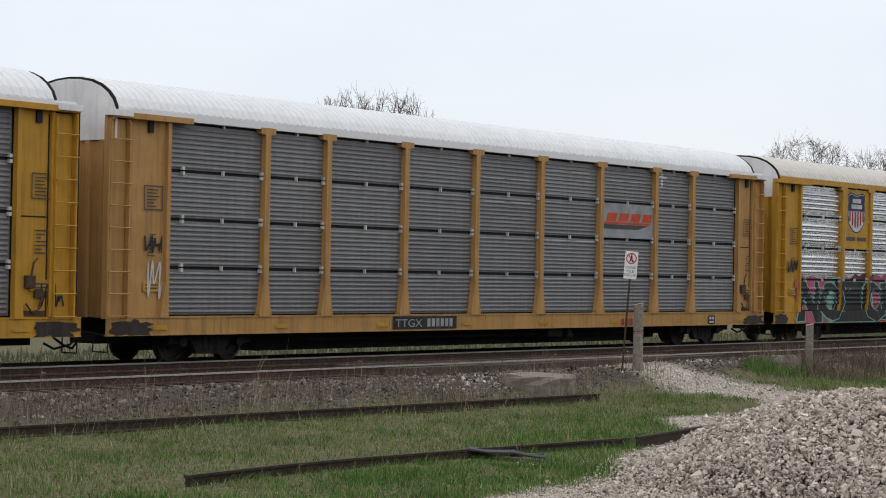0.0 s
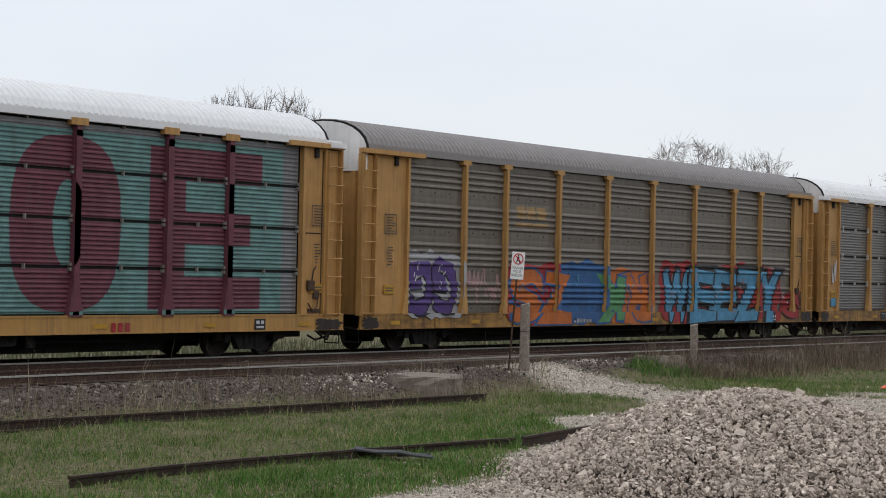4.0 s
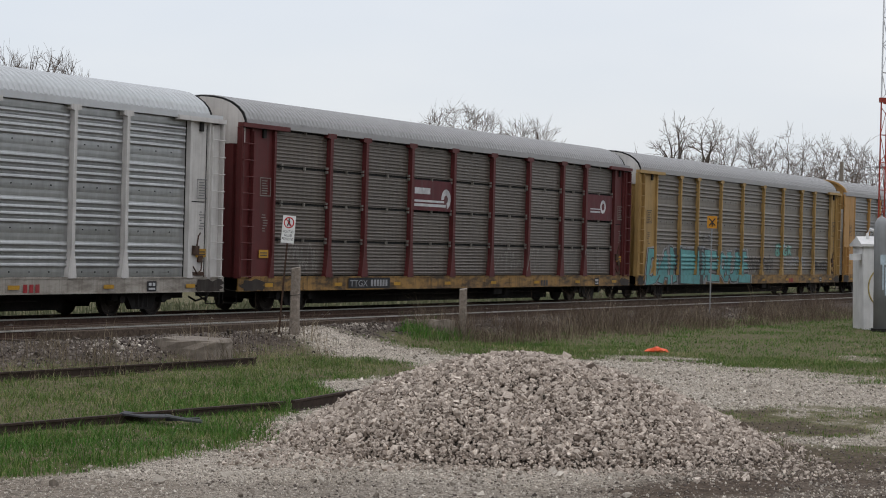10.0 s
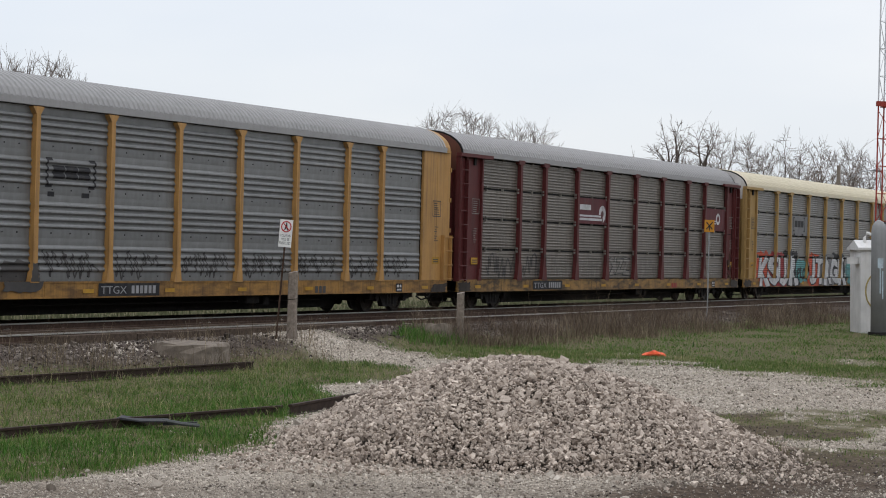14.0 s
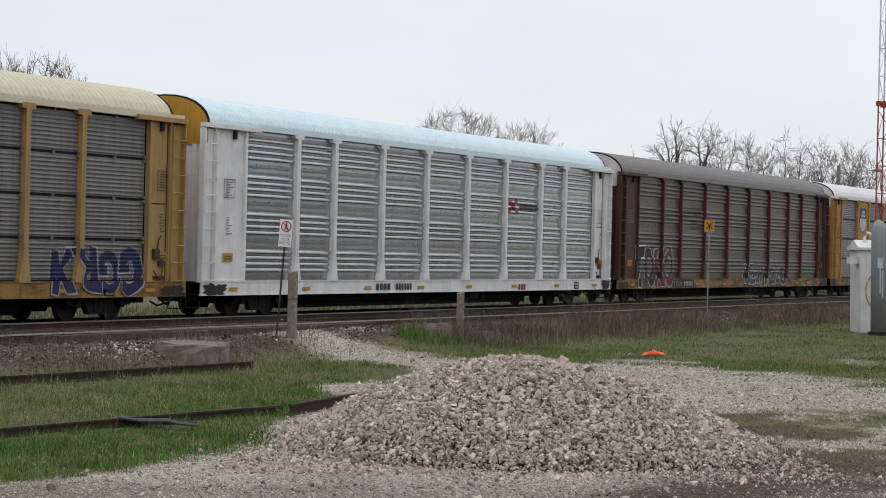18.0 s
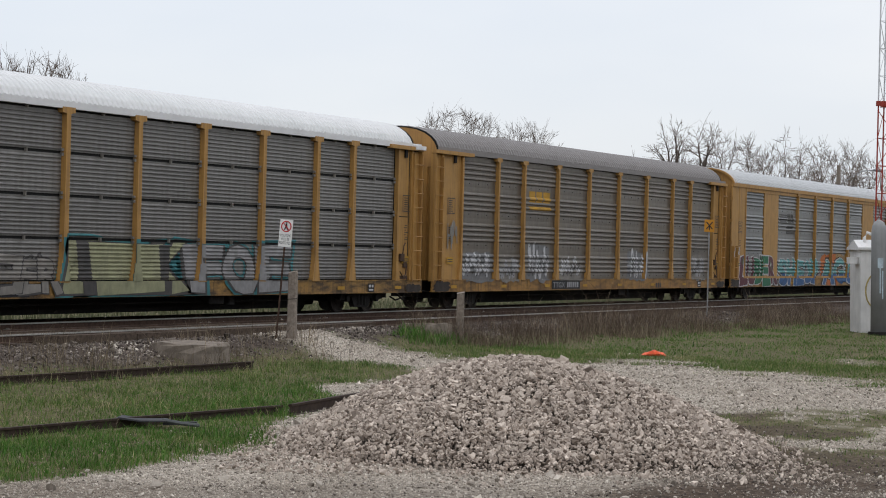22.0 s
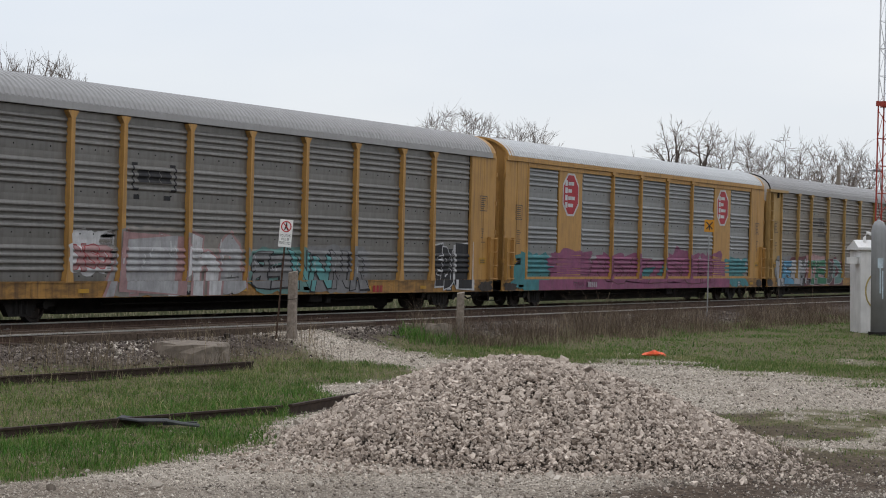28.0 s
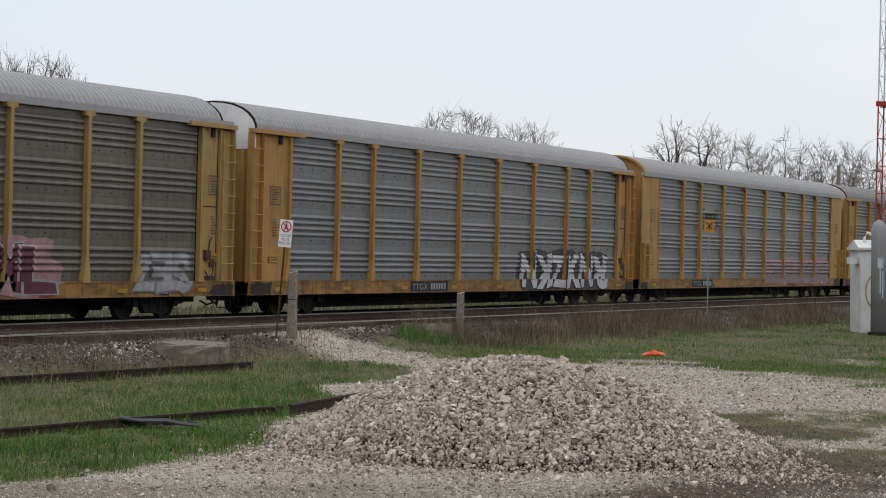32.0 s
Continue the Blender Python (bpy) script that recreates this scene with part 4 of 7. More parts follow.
def mirrored(name, me, parent, label=""):
    """The same mesh turned about the car's middle line, for the other end."""
    o = part(name, me, parent, label, (PITCH, 0, 0))
    o.scale = (-1, 1, 1)
    return o


def build_car(name, label, frame, panel, roof, sill=None, style="fine", post="tee", ends="open", arch=None, eave=None, windows=None, door=None, clip=CLIPD, posts=None):
    """One rack car with all its parts; what is painted on its side is added later."""
    car = thing(name, label, "train car", (0, TRACK_Y, 0), group="train of enclosed car carriers")
    post = "slim" if style == "group" and post == "tee" else "tee" if post == "flared" else post
    sill = sill or (SILLMID if frame in (YELLOW, TAN, PALEY) else frame)
    STYLES[car.name] = style
    uprights = [x for i, x in enumerate(BAYS[1:-1]) if not windows or (windows[i] and windows[i + 1])]
    FEET[car.name] = (uprights, ((0.2, 1.22), (0.145, 1.48)) if post == "tee" else ((0.145, 1.22), (0.11, 1.45)) if post == "slim" else ((0.15, 1.12), (0.12, 1.3)))
    INNER[car.name] = inn = 1.92 if style in ("fine", "bold") else BAYS[0]
    PLATES[car.name] = [(a, c, 1.03, 5.22, -1.442) for a, c, w in zip(BAYS, BAYS[1:], windows) if not w] if windows else []
    part("underframe", kept("under", under_mesh), car, "black steel underframe with air reservoir")
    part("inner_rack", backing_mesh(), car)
    part("sill", sill_mesh(sill), car, "stained side sill with yellow reflector strips")
    bogie(car, 3.65)
    bogie(car, PITCH - 3.65)
    part("coupler", kept("coupler", coupler_mesh), car, "black knuckle coupler with hanging air hose")
    mirrored("coupler", kept("coupler", coupler_mesh), car, "black knuckle coupler with hanging air hose")
    part("far_side_frame", far_side_mesh(frame), car)
    x0, x1 = (0.40, 27.32) if ends == "open" else (0.55, 28.05)
    part("roof", roof_mesh(roof, x0, x1), car, "corrugated sheet roof with rounded shoulders")
    part("eave_rail", kept(("eave", (eave or roof).name), lambda: Build().box(0.42, 27.85, -1.527, -1.36, 5.225, 5.39, 0.01).box(0.42, 27.85, 1.36, 1.527, 5.225, 5.39, 0.01).mesh("eave_rail", eave or roof)), car)
    am = arch or WHITE
    for make in (part, mirrored):
        for n, me in end_side_parts(frame, ends, *((0.12, inn) if make is part else (0.72, 2.25))):
            make(n, me, car)
        for flip in (1, -1):
            o = make("end_door", end_wall_mesh(door or frame, 1.0, 4.72 if ends == "open" else 4.5, False), car, "folding end door leaf with vertical ribs")
            o.scale.y = flip
            if ends == "open":
                o.location.x += -0.16 if make is part else -0.42
        make("end_arch", end_wall_mesh(am, 4.72 if ends == "open" else 4.5, 0, True), car, "rounded panel closing the roof's end").location.x += 0.0 if ends != "open" else (-0.34 if make is part else -0.56)
        if ends == "open":
            s0 = x0 if make is part else PITCH - x1
            if make is mirrored:
                make("latch_gear", kept("latch_gear", latch_gear_mesh), car, "rusty brake wheel gear and latch plate")
                make("plate_seam", kept("plate_seam", lambda: Build().box(1.44, 2.16, -1.4535, -1.44, 3.02, 3.05).mesh("plate_seam", BLACKGAP)), car)
            if roof is R_WHITE:
                e0 = 0.06 if make is part else 0.66
                make("roof_bracket", kept(("bracket", e0), lambda: Build().box(e0, e0 + 0.66, -1.66, -1.44, 5.2, 5.33, 0.02).mesh("roof_bracket", WHITE)), car, "white folded bracket over the ladder")
            make("roof_end_seal", arch_band_mesh(BLACKGAP, s0 - 0.03, s0 + 0.035), car, "black rubber edge of the roof")
            o = make("ladder", ladder_mesh(frame, 4.1, 0.98), car)
            o.location.x += 0.15 if make is part else -0.75
        else:
            o = make("ladder", ladder_mesh(frame, 1.5, 1.0), car)
            o.location.x += 0.38 if make is part else -0.38
            make("roof_end_band", arch_band_mesh(am, 0.50, 0.95), car)
    for i, (a, c) in enumerate(zip([inn] + BAYS[1:], BAYS[1:])):
        pan = frame if windows and not windows[i] else panel
        for z in ROWS[:4]:
            st = style
            if windows and not windows[i]:
                st = "flat"
            if st == "flat":
                me = kept(("flat", round(c - a, 3), frame.name), lambda: Build().box(0.0, c - a, -1.44, -1.38, 0.0, 1.045).mesh("panel", frame))
            else:
                me = panel_mesh(st, c - a, pan)
            part("panel", me, car, "", (a, 0, z))
        # the far side's sheets
        me = kept(("farpan", round(c - a, 3), panel.name), lambda: Build().box(0.05, c - a - 0.05, 1.39, 1.43, 0.0, 4.17).mesh("far_panel", panel))
        part("far_panel", me, car, "", (a, 0, 1.03))
        if style == "bold":
            tagged(part("holes", holes_mesh(c - a), car, "rows of small punched holes", (a, 0, 0)), kind="stuff")
    for i, x in enumerate(BAYS[1:-1]):
        if windows and not (windows[i] and windows[i + 1]):
            continue
        part("post", post_mesh(posts or frame, post), car, "", (x, 0, 0))
        if posts:
            part("post_cap", kept(("cap", frame.name), lambda: Build().box(-0.25, 0.25, -1.56, -1.40, 5.12, 5.275, 0.01).mesh("post_cap", frame)), car, "bare tan cap of a painted-over post", (x, 0, 0))
    if windows:
        part("window_rail", kept(("wrail", frame.name), lambda: Build().box(2.2, 26.4, -1.47, -1.38, 5.06, 5.22, 0.01).box(2.2, 26.4, -1.47, -1.38, 1.0, 1.12, 0.01).mesh("window_rail", frame)), car)
    if style in ("fine", "bold"):
        tagged(part("clip", clips_mesh(clip), car, "small brackets holding the sheets"), kind="stuff")
    else:
        tagged(part("rivet", rivets_mesh(BLACKGAP), car, "dark bolts along the sheets"), kind="stuff")
    return car


# ---- the fleet, in running order ----
Y = "weathered yellow"
CARS = {}


def fleet():
    def add(k, *a, **kw):
        CARS[k] = build_car("rail_car", *a, **kw)

    yes, no = True, False
    win_b = [yes, no, yes, yes, yes, yes, yes, no, yes]
    add(-1, "yellow car carrier with grimy grey side sheets and a white roof", YELLOW2, P_GREY, R_WHITE, arch=WHITE, clip=CLIP)
    add(0, "tan-framed car carrier with grey louvred sheets and a white roof", TAN, P_GREY, R_WHITE, sill=YELLOW, arch=WHITE, clip=CLIP)
    add(1, "yellow car carrier, shiny silver sheets with pink and purple graffiti", YELLOW2, P_SILVER, R_BEIGE, style="bold", eave=YELLOW2, arch=WHITE, clip=CLIP)
    add(2, "tan car carrier with huge maroon letters on teal", TAN, P_GREY, R_WHITE, sill=YELLOW, arch=WHITE, posts=paint("maroon_over_posts", (0.12, 0.036, 0.05), amount=0.4))
    add(3, "tan-posted car carrier with grimy sheets, blue and red graffiti", TAN, P_BROWN, R_DARK, style="group", arch=WHITE)
    add(4, "tan-posted car carrier with dark louvred sheets and a white roof", TAN, P_DARK, R_WHITE, arch=OFFWHITE, clip=CLIP)
    add(5, "maroon car carrier with grey louvred sheets and purple graffiti", BROWN, P_MID, R_GREY, sill=SILLDARK, arch=OFFWHITE)
    add(6, "white-framed car carrier with purple and green graffiti", OFFWHITE, P_LIGHT, R_PALE, sill=SILLGREY, style="group", arch=YELLOW2, door=OFFWHITE)
    add(7, "maroon car carrier with brown louvred sheets and two maroon signboards", MAROON, P_SOOT, R_GREY, sill=SILLDARK, arch=OFFWHITE)
    add(8, "yellow-posted car carrier with brown grimy sheets and turquoise graffiti", PALEY, P_BROWN, R_GREY, sill=SILLDARK, style="group", arch=OFFWHITE)
    add(9, "tan car carrier with plated ends and bluish grey sheets", TAN, P_BLUEG, R_GREY, style="group", post="bracket", ends="plated", arch=YELLOW, door=OFFWHITE)
    add(10, "maroon car carrier with grey louvred sheets and scribbles along its foot", MAROON, P_BROWN, R_GREY, sill=SILLDARK, arch=BROWN)
    add(11, "yellow-posted car carrier with a cream roof and white block graffiti", PALEY, P_MID, R_CREAM, arch=OFFWHITE)
    add(12, "clean white car carrier with ribbed sheets and pale blue roof", WHITE, P_CLEAN, R_BLUE, style="group", post="flared", arch=YELLOW2, door=WHITE)
    add(13, "brown car carrier with grimy sheets and white graffiti, dull roof", BROWN2, P_SOOT, R_DARK, sill=SILLDARK, style="group", arch=OFFWHITE)
    add(14, "yellow car carrier with dark sheets, shield sign and white roof", YELLOW, P_MID, R_WHITE, sill=SILLDARK, arch=OFFWHITE)
    add(15, "yellow car carrier with brown-grey sheets and faded white tags", YELLOW, P_BROWN, R_DARK, style="group", arch=TAN)
    add(16, "yellow plated car carrier with blue and green graffiti", YELLOW, P_BLUEG, R_PALE, style="group", ends="plated", arch=YELLOW, windows=win_b, eave=YELLOW)
    add(17, "yellow plated car carrier with two red octagon signs and pale graffiti", YELLOW, P_BLUEG, R_GREY, style="group", ends="plated", arch=YELLOW, windows=win_b, eave=YELLOW, door=OFFWHITE)
    add(18, "tan car carrier with plated ends, grey sheets and pale graffiti", YELLOW, P_MID, R_GREY, style="group", post="bracket", ends="plated", arch=YELLOW, door=OFFWHITE)
    add(19, "yellow plated car carrier with red octagon signs and magenta graffiti", YELLOW, P_BLUEG, R_PALE, style="group", ends="plated", arch=YELLOW, windows=win_b, eave=YELLOW)
    add(20, "yellow-posted car carrier with brown grimy sheets and faded graffiti", PALEY, P_BROWN, R_GREY, style="group", arch=OFFWHITE)
    add(21, "yellow car carrier with pale bluish sheets and one white tag", YELLOW, P_BLUEG, R_GREY, style="group", arch=WHITE)
    add(22, "yellow car carrier with plated ends and a pink tag", YELLOW, P_BLUEG, R_GREY, style="group", post="bracket", ends="plated", arch=YELLOW)
    add(23, "yellow car carrier with grimy sheets and a dull grey roof", YELLOW, P_BROWN, R_DARK, style="group", arch=OFFWHITE)


fleet()
# ---- things beside the tracks ----
def text_curve(text, size, weight=0.0):
    """The outline of a word in the built-in font, as verts (x, z) and faces, size tall, swollen by weight."""
    cu = bpy.data.curves.new("word", "FONT")
    cu.body, cu.size = text, size
    cu.resolution_u, cu.offset = 3, weight
    ob = bpy.data.objects.new("word", cu)
    me = bpy.data.meshes.new_from_object(ob)
    v = [(p.co.x, p.co.y) for p in me.vertices]
    f = [tuple(p.vertices) for p in me.polygons]
    bpy.data.objects.remove(ob)
    bpy.data.curves.remove(cu)
    bpy.data.meshes.remove(me)
    return v, f


def wood_post(label, loc, height, w, lean, seed, wire=None):
    t = thing("wooden_post", label, "post", loc, lean)
    rng = random.Random(seed)
    b = Build()
    rings = []
    for i in range(7):
        z = -0.25 + (height + 0.25) * i / 6
        s = w / 2 * (1.04 - 0.012 * i) + rng.uniform(-0.004, 0.004)
        c = s * 0.25
        dz = 0.03 if i == 6 else 0.0
        rings.append([(-s + c, -s, z), (s - c, -s, z + dz), (s, -s + c, z + dz), (s, s - c, z), (s - c, s, z), (-s + c, s, z - dz), (-s, s - c, z - dz), (-s, -s + c, z)])
    b.quad_loop(rings)
    part("shaft", b.mesh("shaft", POSTWOOD), t, "split grey weathered timber")
    if wire:
        h = w / 2 + 0.006
        part("wire", Build().tube([(-h, -h, wire), (h, -h, wire + 0.02), (h, h, wire), (-h, h, wire - 0.02), (-h, -h, wire)], 0.008, 5).mesh("wire", BLACKST), t, "rusty wire wound round the post")
    return t


wood_post("square grey timber post beside the crossing, wired at mid height", (40.54, 25.62, ground_z(40.54, 25.62)), 1.60, 0.21, (0, 1.0, 20), 1, 0.95)
wood_post("shorter grey timber post on the weedy bank", (47.4, 24.6, ground_z(47.4, 24.6)), 1.33, 0.20, (0, -1.0, 25), 2)


def no_entry_sign():
    x, y = 40.05, 25.75
    z = ground_z(x, y)
    t = thing("warning_sign", "white warning sign with a red ring on a thin leaning pole", "sign", (x, y, z), (0, 3.9, -62))
    part("pole", Build().box(-0.022, 0.022, -0.008, 0.014, -0.2, 2.85).box(-0.022, -0.014, -0.008, 0.03, -0.2, 2.85).box(0.014, 0.022, -0.008, 0.03, -0.2, 2.85).mesh("pole", RAILRUST), t, "dark steel channel pole")
    plate = part("plate", Build().box(-0.155, 0.155, -0.02, -0.012, 2.62 - 0.66, 2.62, 0.0).mesh("plate", SIGNW), t)
    plate.location.z = 0.27
    ring = Build()
    k = 28
    for i in range(k):
        a, c = 2 * math.pi * i / k, 2 * math.pi * (i + 1) / k
        ring.extrude_xz([(0.125 * math.cos(a), 2.45 + 0.135 * math.sin(a)), (0.125 * math.cos(c), 2.45 + 0.135 * math.sin(c)), (0.1 * math.cos(c), 2.45 + 0.11 * math.sin(c)), (0.1 * math.cos(a), 2.45 + 0.11 * math.sin(a))], -0.026, -0.021)
    ring.extrude_xz([(-0.078, 2.52), (-0.062, 2.535), (0.078, 2.38), (0.062, 2.365)], -0.030, -0.027)
    part("ring", ring.mesh("ring", RED), plate, "red prohibition ring")
    mark = Build()
    mark.extrude_xz([(-0.02, 2.51), (0.02, 2.51), (0.028, 2.44), (0.05, 2.36), (0.03, 2.36), (0.0, 2.42), (-0.03, 2.36), (-0.05, 2.36), (-0.028, 2.44)], -0.026, -0.021)
    mark.extrude_xz([(-0.018, 2.52), (0.018, 2.52), (0.018, 2.55), (-0.018, 2.55)], -0.026, -0.021)
    part("symbol", mark.mesh("symbol", INK), plate, "plain black symbol")
    for text, zz, w in (("VIOLATORS", 2.205, 0.25), ("WILL BE", 2.115, 0.19), ("PROSECUTED", 2.025, 0.265)):
        v, f = text_curve(text, 0.09)
        xs = [p[0] for p in v]
        s = w / (max(xs) - min(xs))
        me = mesh_from("lettering", [((p[0] - min(xs)) * s - w / 2, -0.0215, zz + p[1]) for p in v], f, INK)
        part("lettering", me, plate)
    return t


no_entry_sign()


def crossing_marker():
    x, y = 70.2, 26.0
    z = ground_z(x, y)
    t = thing("marker_sign", "yellow square marker with a black cross on a thin grey pole", "sign", (x, y, z - 0.25), (0, 0.0, -63))
    part("pole", Build().tube([(0, 0.02, 0.05), (0, 0.02, 3.75)], 0.028, 6).mesh("pole", GREYPOLE), t)
    plate = part("plate", Build().box(-0.185, 0.185, -0.016, -0.006, 3.44, 3.90, 0.0).mesh("plate", plain("sign_yellow", (0.5, 0.22, 0.02), 0.5, 0, 0.08)), t, "yellow painted plate")
    b = Build()
    b.extrude_xz([(-0.13, 3.80), (-0.10, 3.83), (0.13, 3.56), (0.10, 3.53)], -0.022, -0.017)
    b.extrude_xz([(-0.10, 3.53), (-0.13, 3.56), (0.10, 3.83), (0.13, 3.80)], -0.027, -0.023)
    b.extrude_xz([(-0.02, 3.5), (0.02, 3.5), (0.02, 3.66), (-0.02, 3.66)], -0.032, -0.028)
    part("cross", b.mesh("cross", INK), plate)
    return t


crossing_marker()


def concrete_block(label, loc, size, rz, seed):
    rng = random.Random(seed)
    a, c, h = size
    b = Build()
    rings = []
    for z, s in ((-0.3, 1.0), (h * 0.5, 1.0), (h - 0.05, 0.985), (h, 0.94)):
        ring = []
        for i in range(12):
            q = 2 * math.pi * i / 12
            cx, cy = math.cos(q), math.sin(q)
            m = max(abs(cx), abs(cy))
            ring.append((a / 2 * s * cx / m + rng.uniform(-0.03, 0.03), c / 2 * s * cy / m + rng.uniform(-0.03, 0.03), z + rng.uniform(-0.02, 0.02)))
        rings.append(ring)
    b.quad_loop(rings)
    ob = new("concrete_block", b.mesh("concrete_block", CONC))
    ob.matrix_basis = pose(*loc, 0, 0, rz)
    return tagged(ob, label, "concrete block")


concrete_block("low weathered concrete slab in dead weeds by the rails", (35.5, 25.0, -0.52), (1.3, 1.5, 0.39), 4, 4)
concrete_block("broken concrete block at the grassy end of the crossing", (46.9, 25.0, ground_z(46.9, 25.0)), (0.72, 0.55, 0.36), -55, 6)
concrete_block("flat chipped concrete lump behind another block", (47.6, 26.1, ground_z(47.6, 26.1)), (0.7, 0.4, 0.16), -65, 8)


def loose_rail(label, pts, tall):
    """A length of rail lying in the grass."""
    b = Build()
    rings = []
    for i, p in enumerate(pts):
        p = Vector(p)
        d = (Vector(pts[min(i + 1, len(pts) - 1)]) - Vector(pts[max(i - 1, 0)])).normalized()
        s = Vector((d.y, -d.x, 0))
        rings.append([tuple(p + s * a + Vector((0, 0, (c + 0.18) * tall / 0.18))) for a, c in RAIL])
    b.quad_loop(rings)
    ob = new("loose_rail", b.mesh("loose_rail", LOOSERAIL))
    return tagged(ob, label, "rail")


loose_rail("rusted rail lying half sunk in the grass along the bank", [(x, y, ground_z(x, y) + 0.0) for x, y in ((13.0, 23.9), (20.0, 23.8), (26, 23.7), (31, 23.5), (35.2, 23.2))], 0.18)
loose_rail("dark rail running through the grass beside the lot", [(x, y, ground_z(x, y) - 0.03) for x, y in ((17.6, 17.75), (19.5, 17.85), (21.0, 17.9), (24.0, 17.62), (27.2, 17.35))], 0.18)
loose_rail("heavy rusted rail running out under the stone heap", [(x, y, ground_z(x, y) - 0.02) for x, y in ((27.15, 17.15), (29, 17.35), (31.5, 17.7))], 0.2)


def steel_plate():
    t = thing("steel_plate", "bent dark steel plate lying across a rail in the grass", "metal plate", (23.7, 17.4, ground_z(23.7, 17.4) + 0.10), (0, -3, -60))
    b = Build().extrude_xz([(-0.5, 0.06), (-0.42, 0.09), (-0.1, 0.03), (0.25, 0.02), (0.25, 0.0), (-0.1, 0.01), (-0.42, 0.06)], -0.22, 0.2)
    b.box(0.2, 0.7, -0.1, -0.02, -0.06, -0.02)
    part("sheet", b.mesh("sheet", plain("dull_plate_steel", (0.045, 0.045, 0.05), 0.8, 0.0, 0.3)), t)
    part("strap", Build().tube([(0.2, -0.1, 0.02), (0.5, -0.25, -0.03), (0.75, -0.3, -0.06)], 0.03, 6).mesh("strap", plain("pale_strap_steel", (0.08, 0.085, 0.085), 0.8, 0.0)), t)
    return t


steel_plate()


def crumpled_sheet():
    rng = random.Random(12)
    b = Build()
    n = 9
    rings = []
    for i in range(n):
        x = -0.32 + 0.64 * i / (n - 1)
        env = math.sin(math.pi * (i + 0.6) / n)
        rings.append([(x + rng.uniform(-0.02, 0.02), 0.16 * env * math.cos(q) + rng.uniform(-0.02, 0.02), max(-0.01, 0.15 * env * (0.4 + 0.6 * math.sin(q)) * rng.uniform(0.5, 1.2))) for q in [2 * math.pi * j / 8 for j in range(8)]])
    b.quad_loop(rings)
    ob = new("plastic_sheet", b.mesh("plastic_sheet", ORANGE))
    ob.matrix_basis = pose(49.0, 19.6, ground_z(49.0, 19.6) + 0.01, 0, 0, -70)
    return tagged(ob, "crumpled orange plastic sheeting lying on the grass", "litter")


crumpled_sheet()


def shelter():
    x, y = 71.69, 19.88
    z = ground_z(71.3, 20.5)
    t = thing("equipment_shelter", "tall white equipment shelter with a sloping lid and tan scrawl", "utility shelter", (x, y, z), (0, -1.4, -60))
    part("body", Build().box(-0.85, 0.75, -0.7, 0.9, -0.05, 3.05, 0.03).mesh("body", SHELTER), t)
    part("lid", Build().extrude_yz([(-0.78, 3.05), (0.98, 3.05), (0.98, 3.12), (-0.1, 3.42), (-0.78, 3.14)], -0.95, 0.85).mesh("lid", SHELTER), t, "sloping white lid")
    part("vent_cowl", Build().box(-1.22, -0.85, -0.5, -0.1, 2.55, 2.78, 0.03).mesh("vent_cowl", SHELTER), t, "small white side cowl")
    part("vent_pipe", Build().tube([(-0.6, -0.3, 3.1), (-0.6, -0.3, 3.5), (-0.5, -0.3, 3.68), (-0.35, -0.3, 3.62)], 0.06, 8).mesh("vent_pipe", SHELTER), t, "hooked vent pipe")
    part("antenna", Build().tube([(0.45, -0.72, 1.95), (0.45, -0.72, 4.9)], 0.05, 8).mesh("antenna", SHELTER), t, "thin white whip mast")
    b = Build()
    pts = []
    for i in range(19):
        a = radians(70 + 220 * i / 18)
        pts.append((-0.2 + 0.46 * math.cos(a), -0.705, 1.55 + 0.66 * math.sin(a)))
    for p, q in zip(pts, pts[1:]):
        b.tube([p, q], 0.03, 5)
    b.tube([(-0.3, -0.705, 1.0), (-0.25, -0.705, 1.5), (-0.05, -0.705, 1.35)], 0.025, 5)
    part("scrawl", b.mesh("scrawl", plain("tan_spray", (0.38, 0.30, 0.12), 0.8)), t, "tan spray-painted loop")
    return t


shelter()


def grey_column():
    x, y = 69.6, 19.3
    z = ground_z(x, y)
    t = thing("steel_column", "grey painted steel column with a domed cap and faded scrawl", "column", (x, y, z), (0, -1.2, -60))
    part("shaft", Build().tube([(0, 0, -0.1), (0, 0, 3.7), (0, 0, 3.9), (0, 0, 4.05), (0, 0, 4.12)], [0.29, 0.27, 0.24, 0.15, 0.02], 18).mesh("shaft", GREYPOLE, True), t)
    part("base_ring", Build().tube([(0, 0, -0.05), (0, 0, 0.12)], 0.38, 18).mesh("base_ring", BLACKST), t, "dark bolted base ring")
    b = Build().box(-0.12, 0.08, -0.3, -0.285, 2.4, 2.75).box(-0.05, 0.0, -0.3, -0.285, 1.5, 2.4).box(0.04, 0.08, -0.3, -0.285, 1.3, 2.3)
    part("scrawl", b.mesh("scrawl", plain("pale_spray", (0.42, 0.5, 0.55), 0.8)), t, "pale spray marks")
    return t


grey_column()


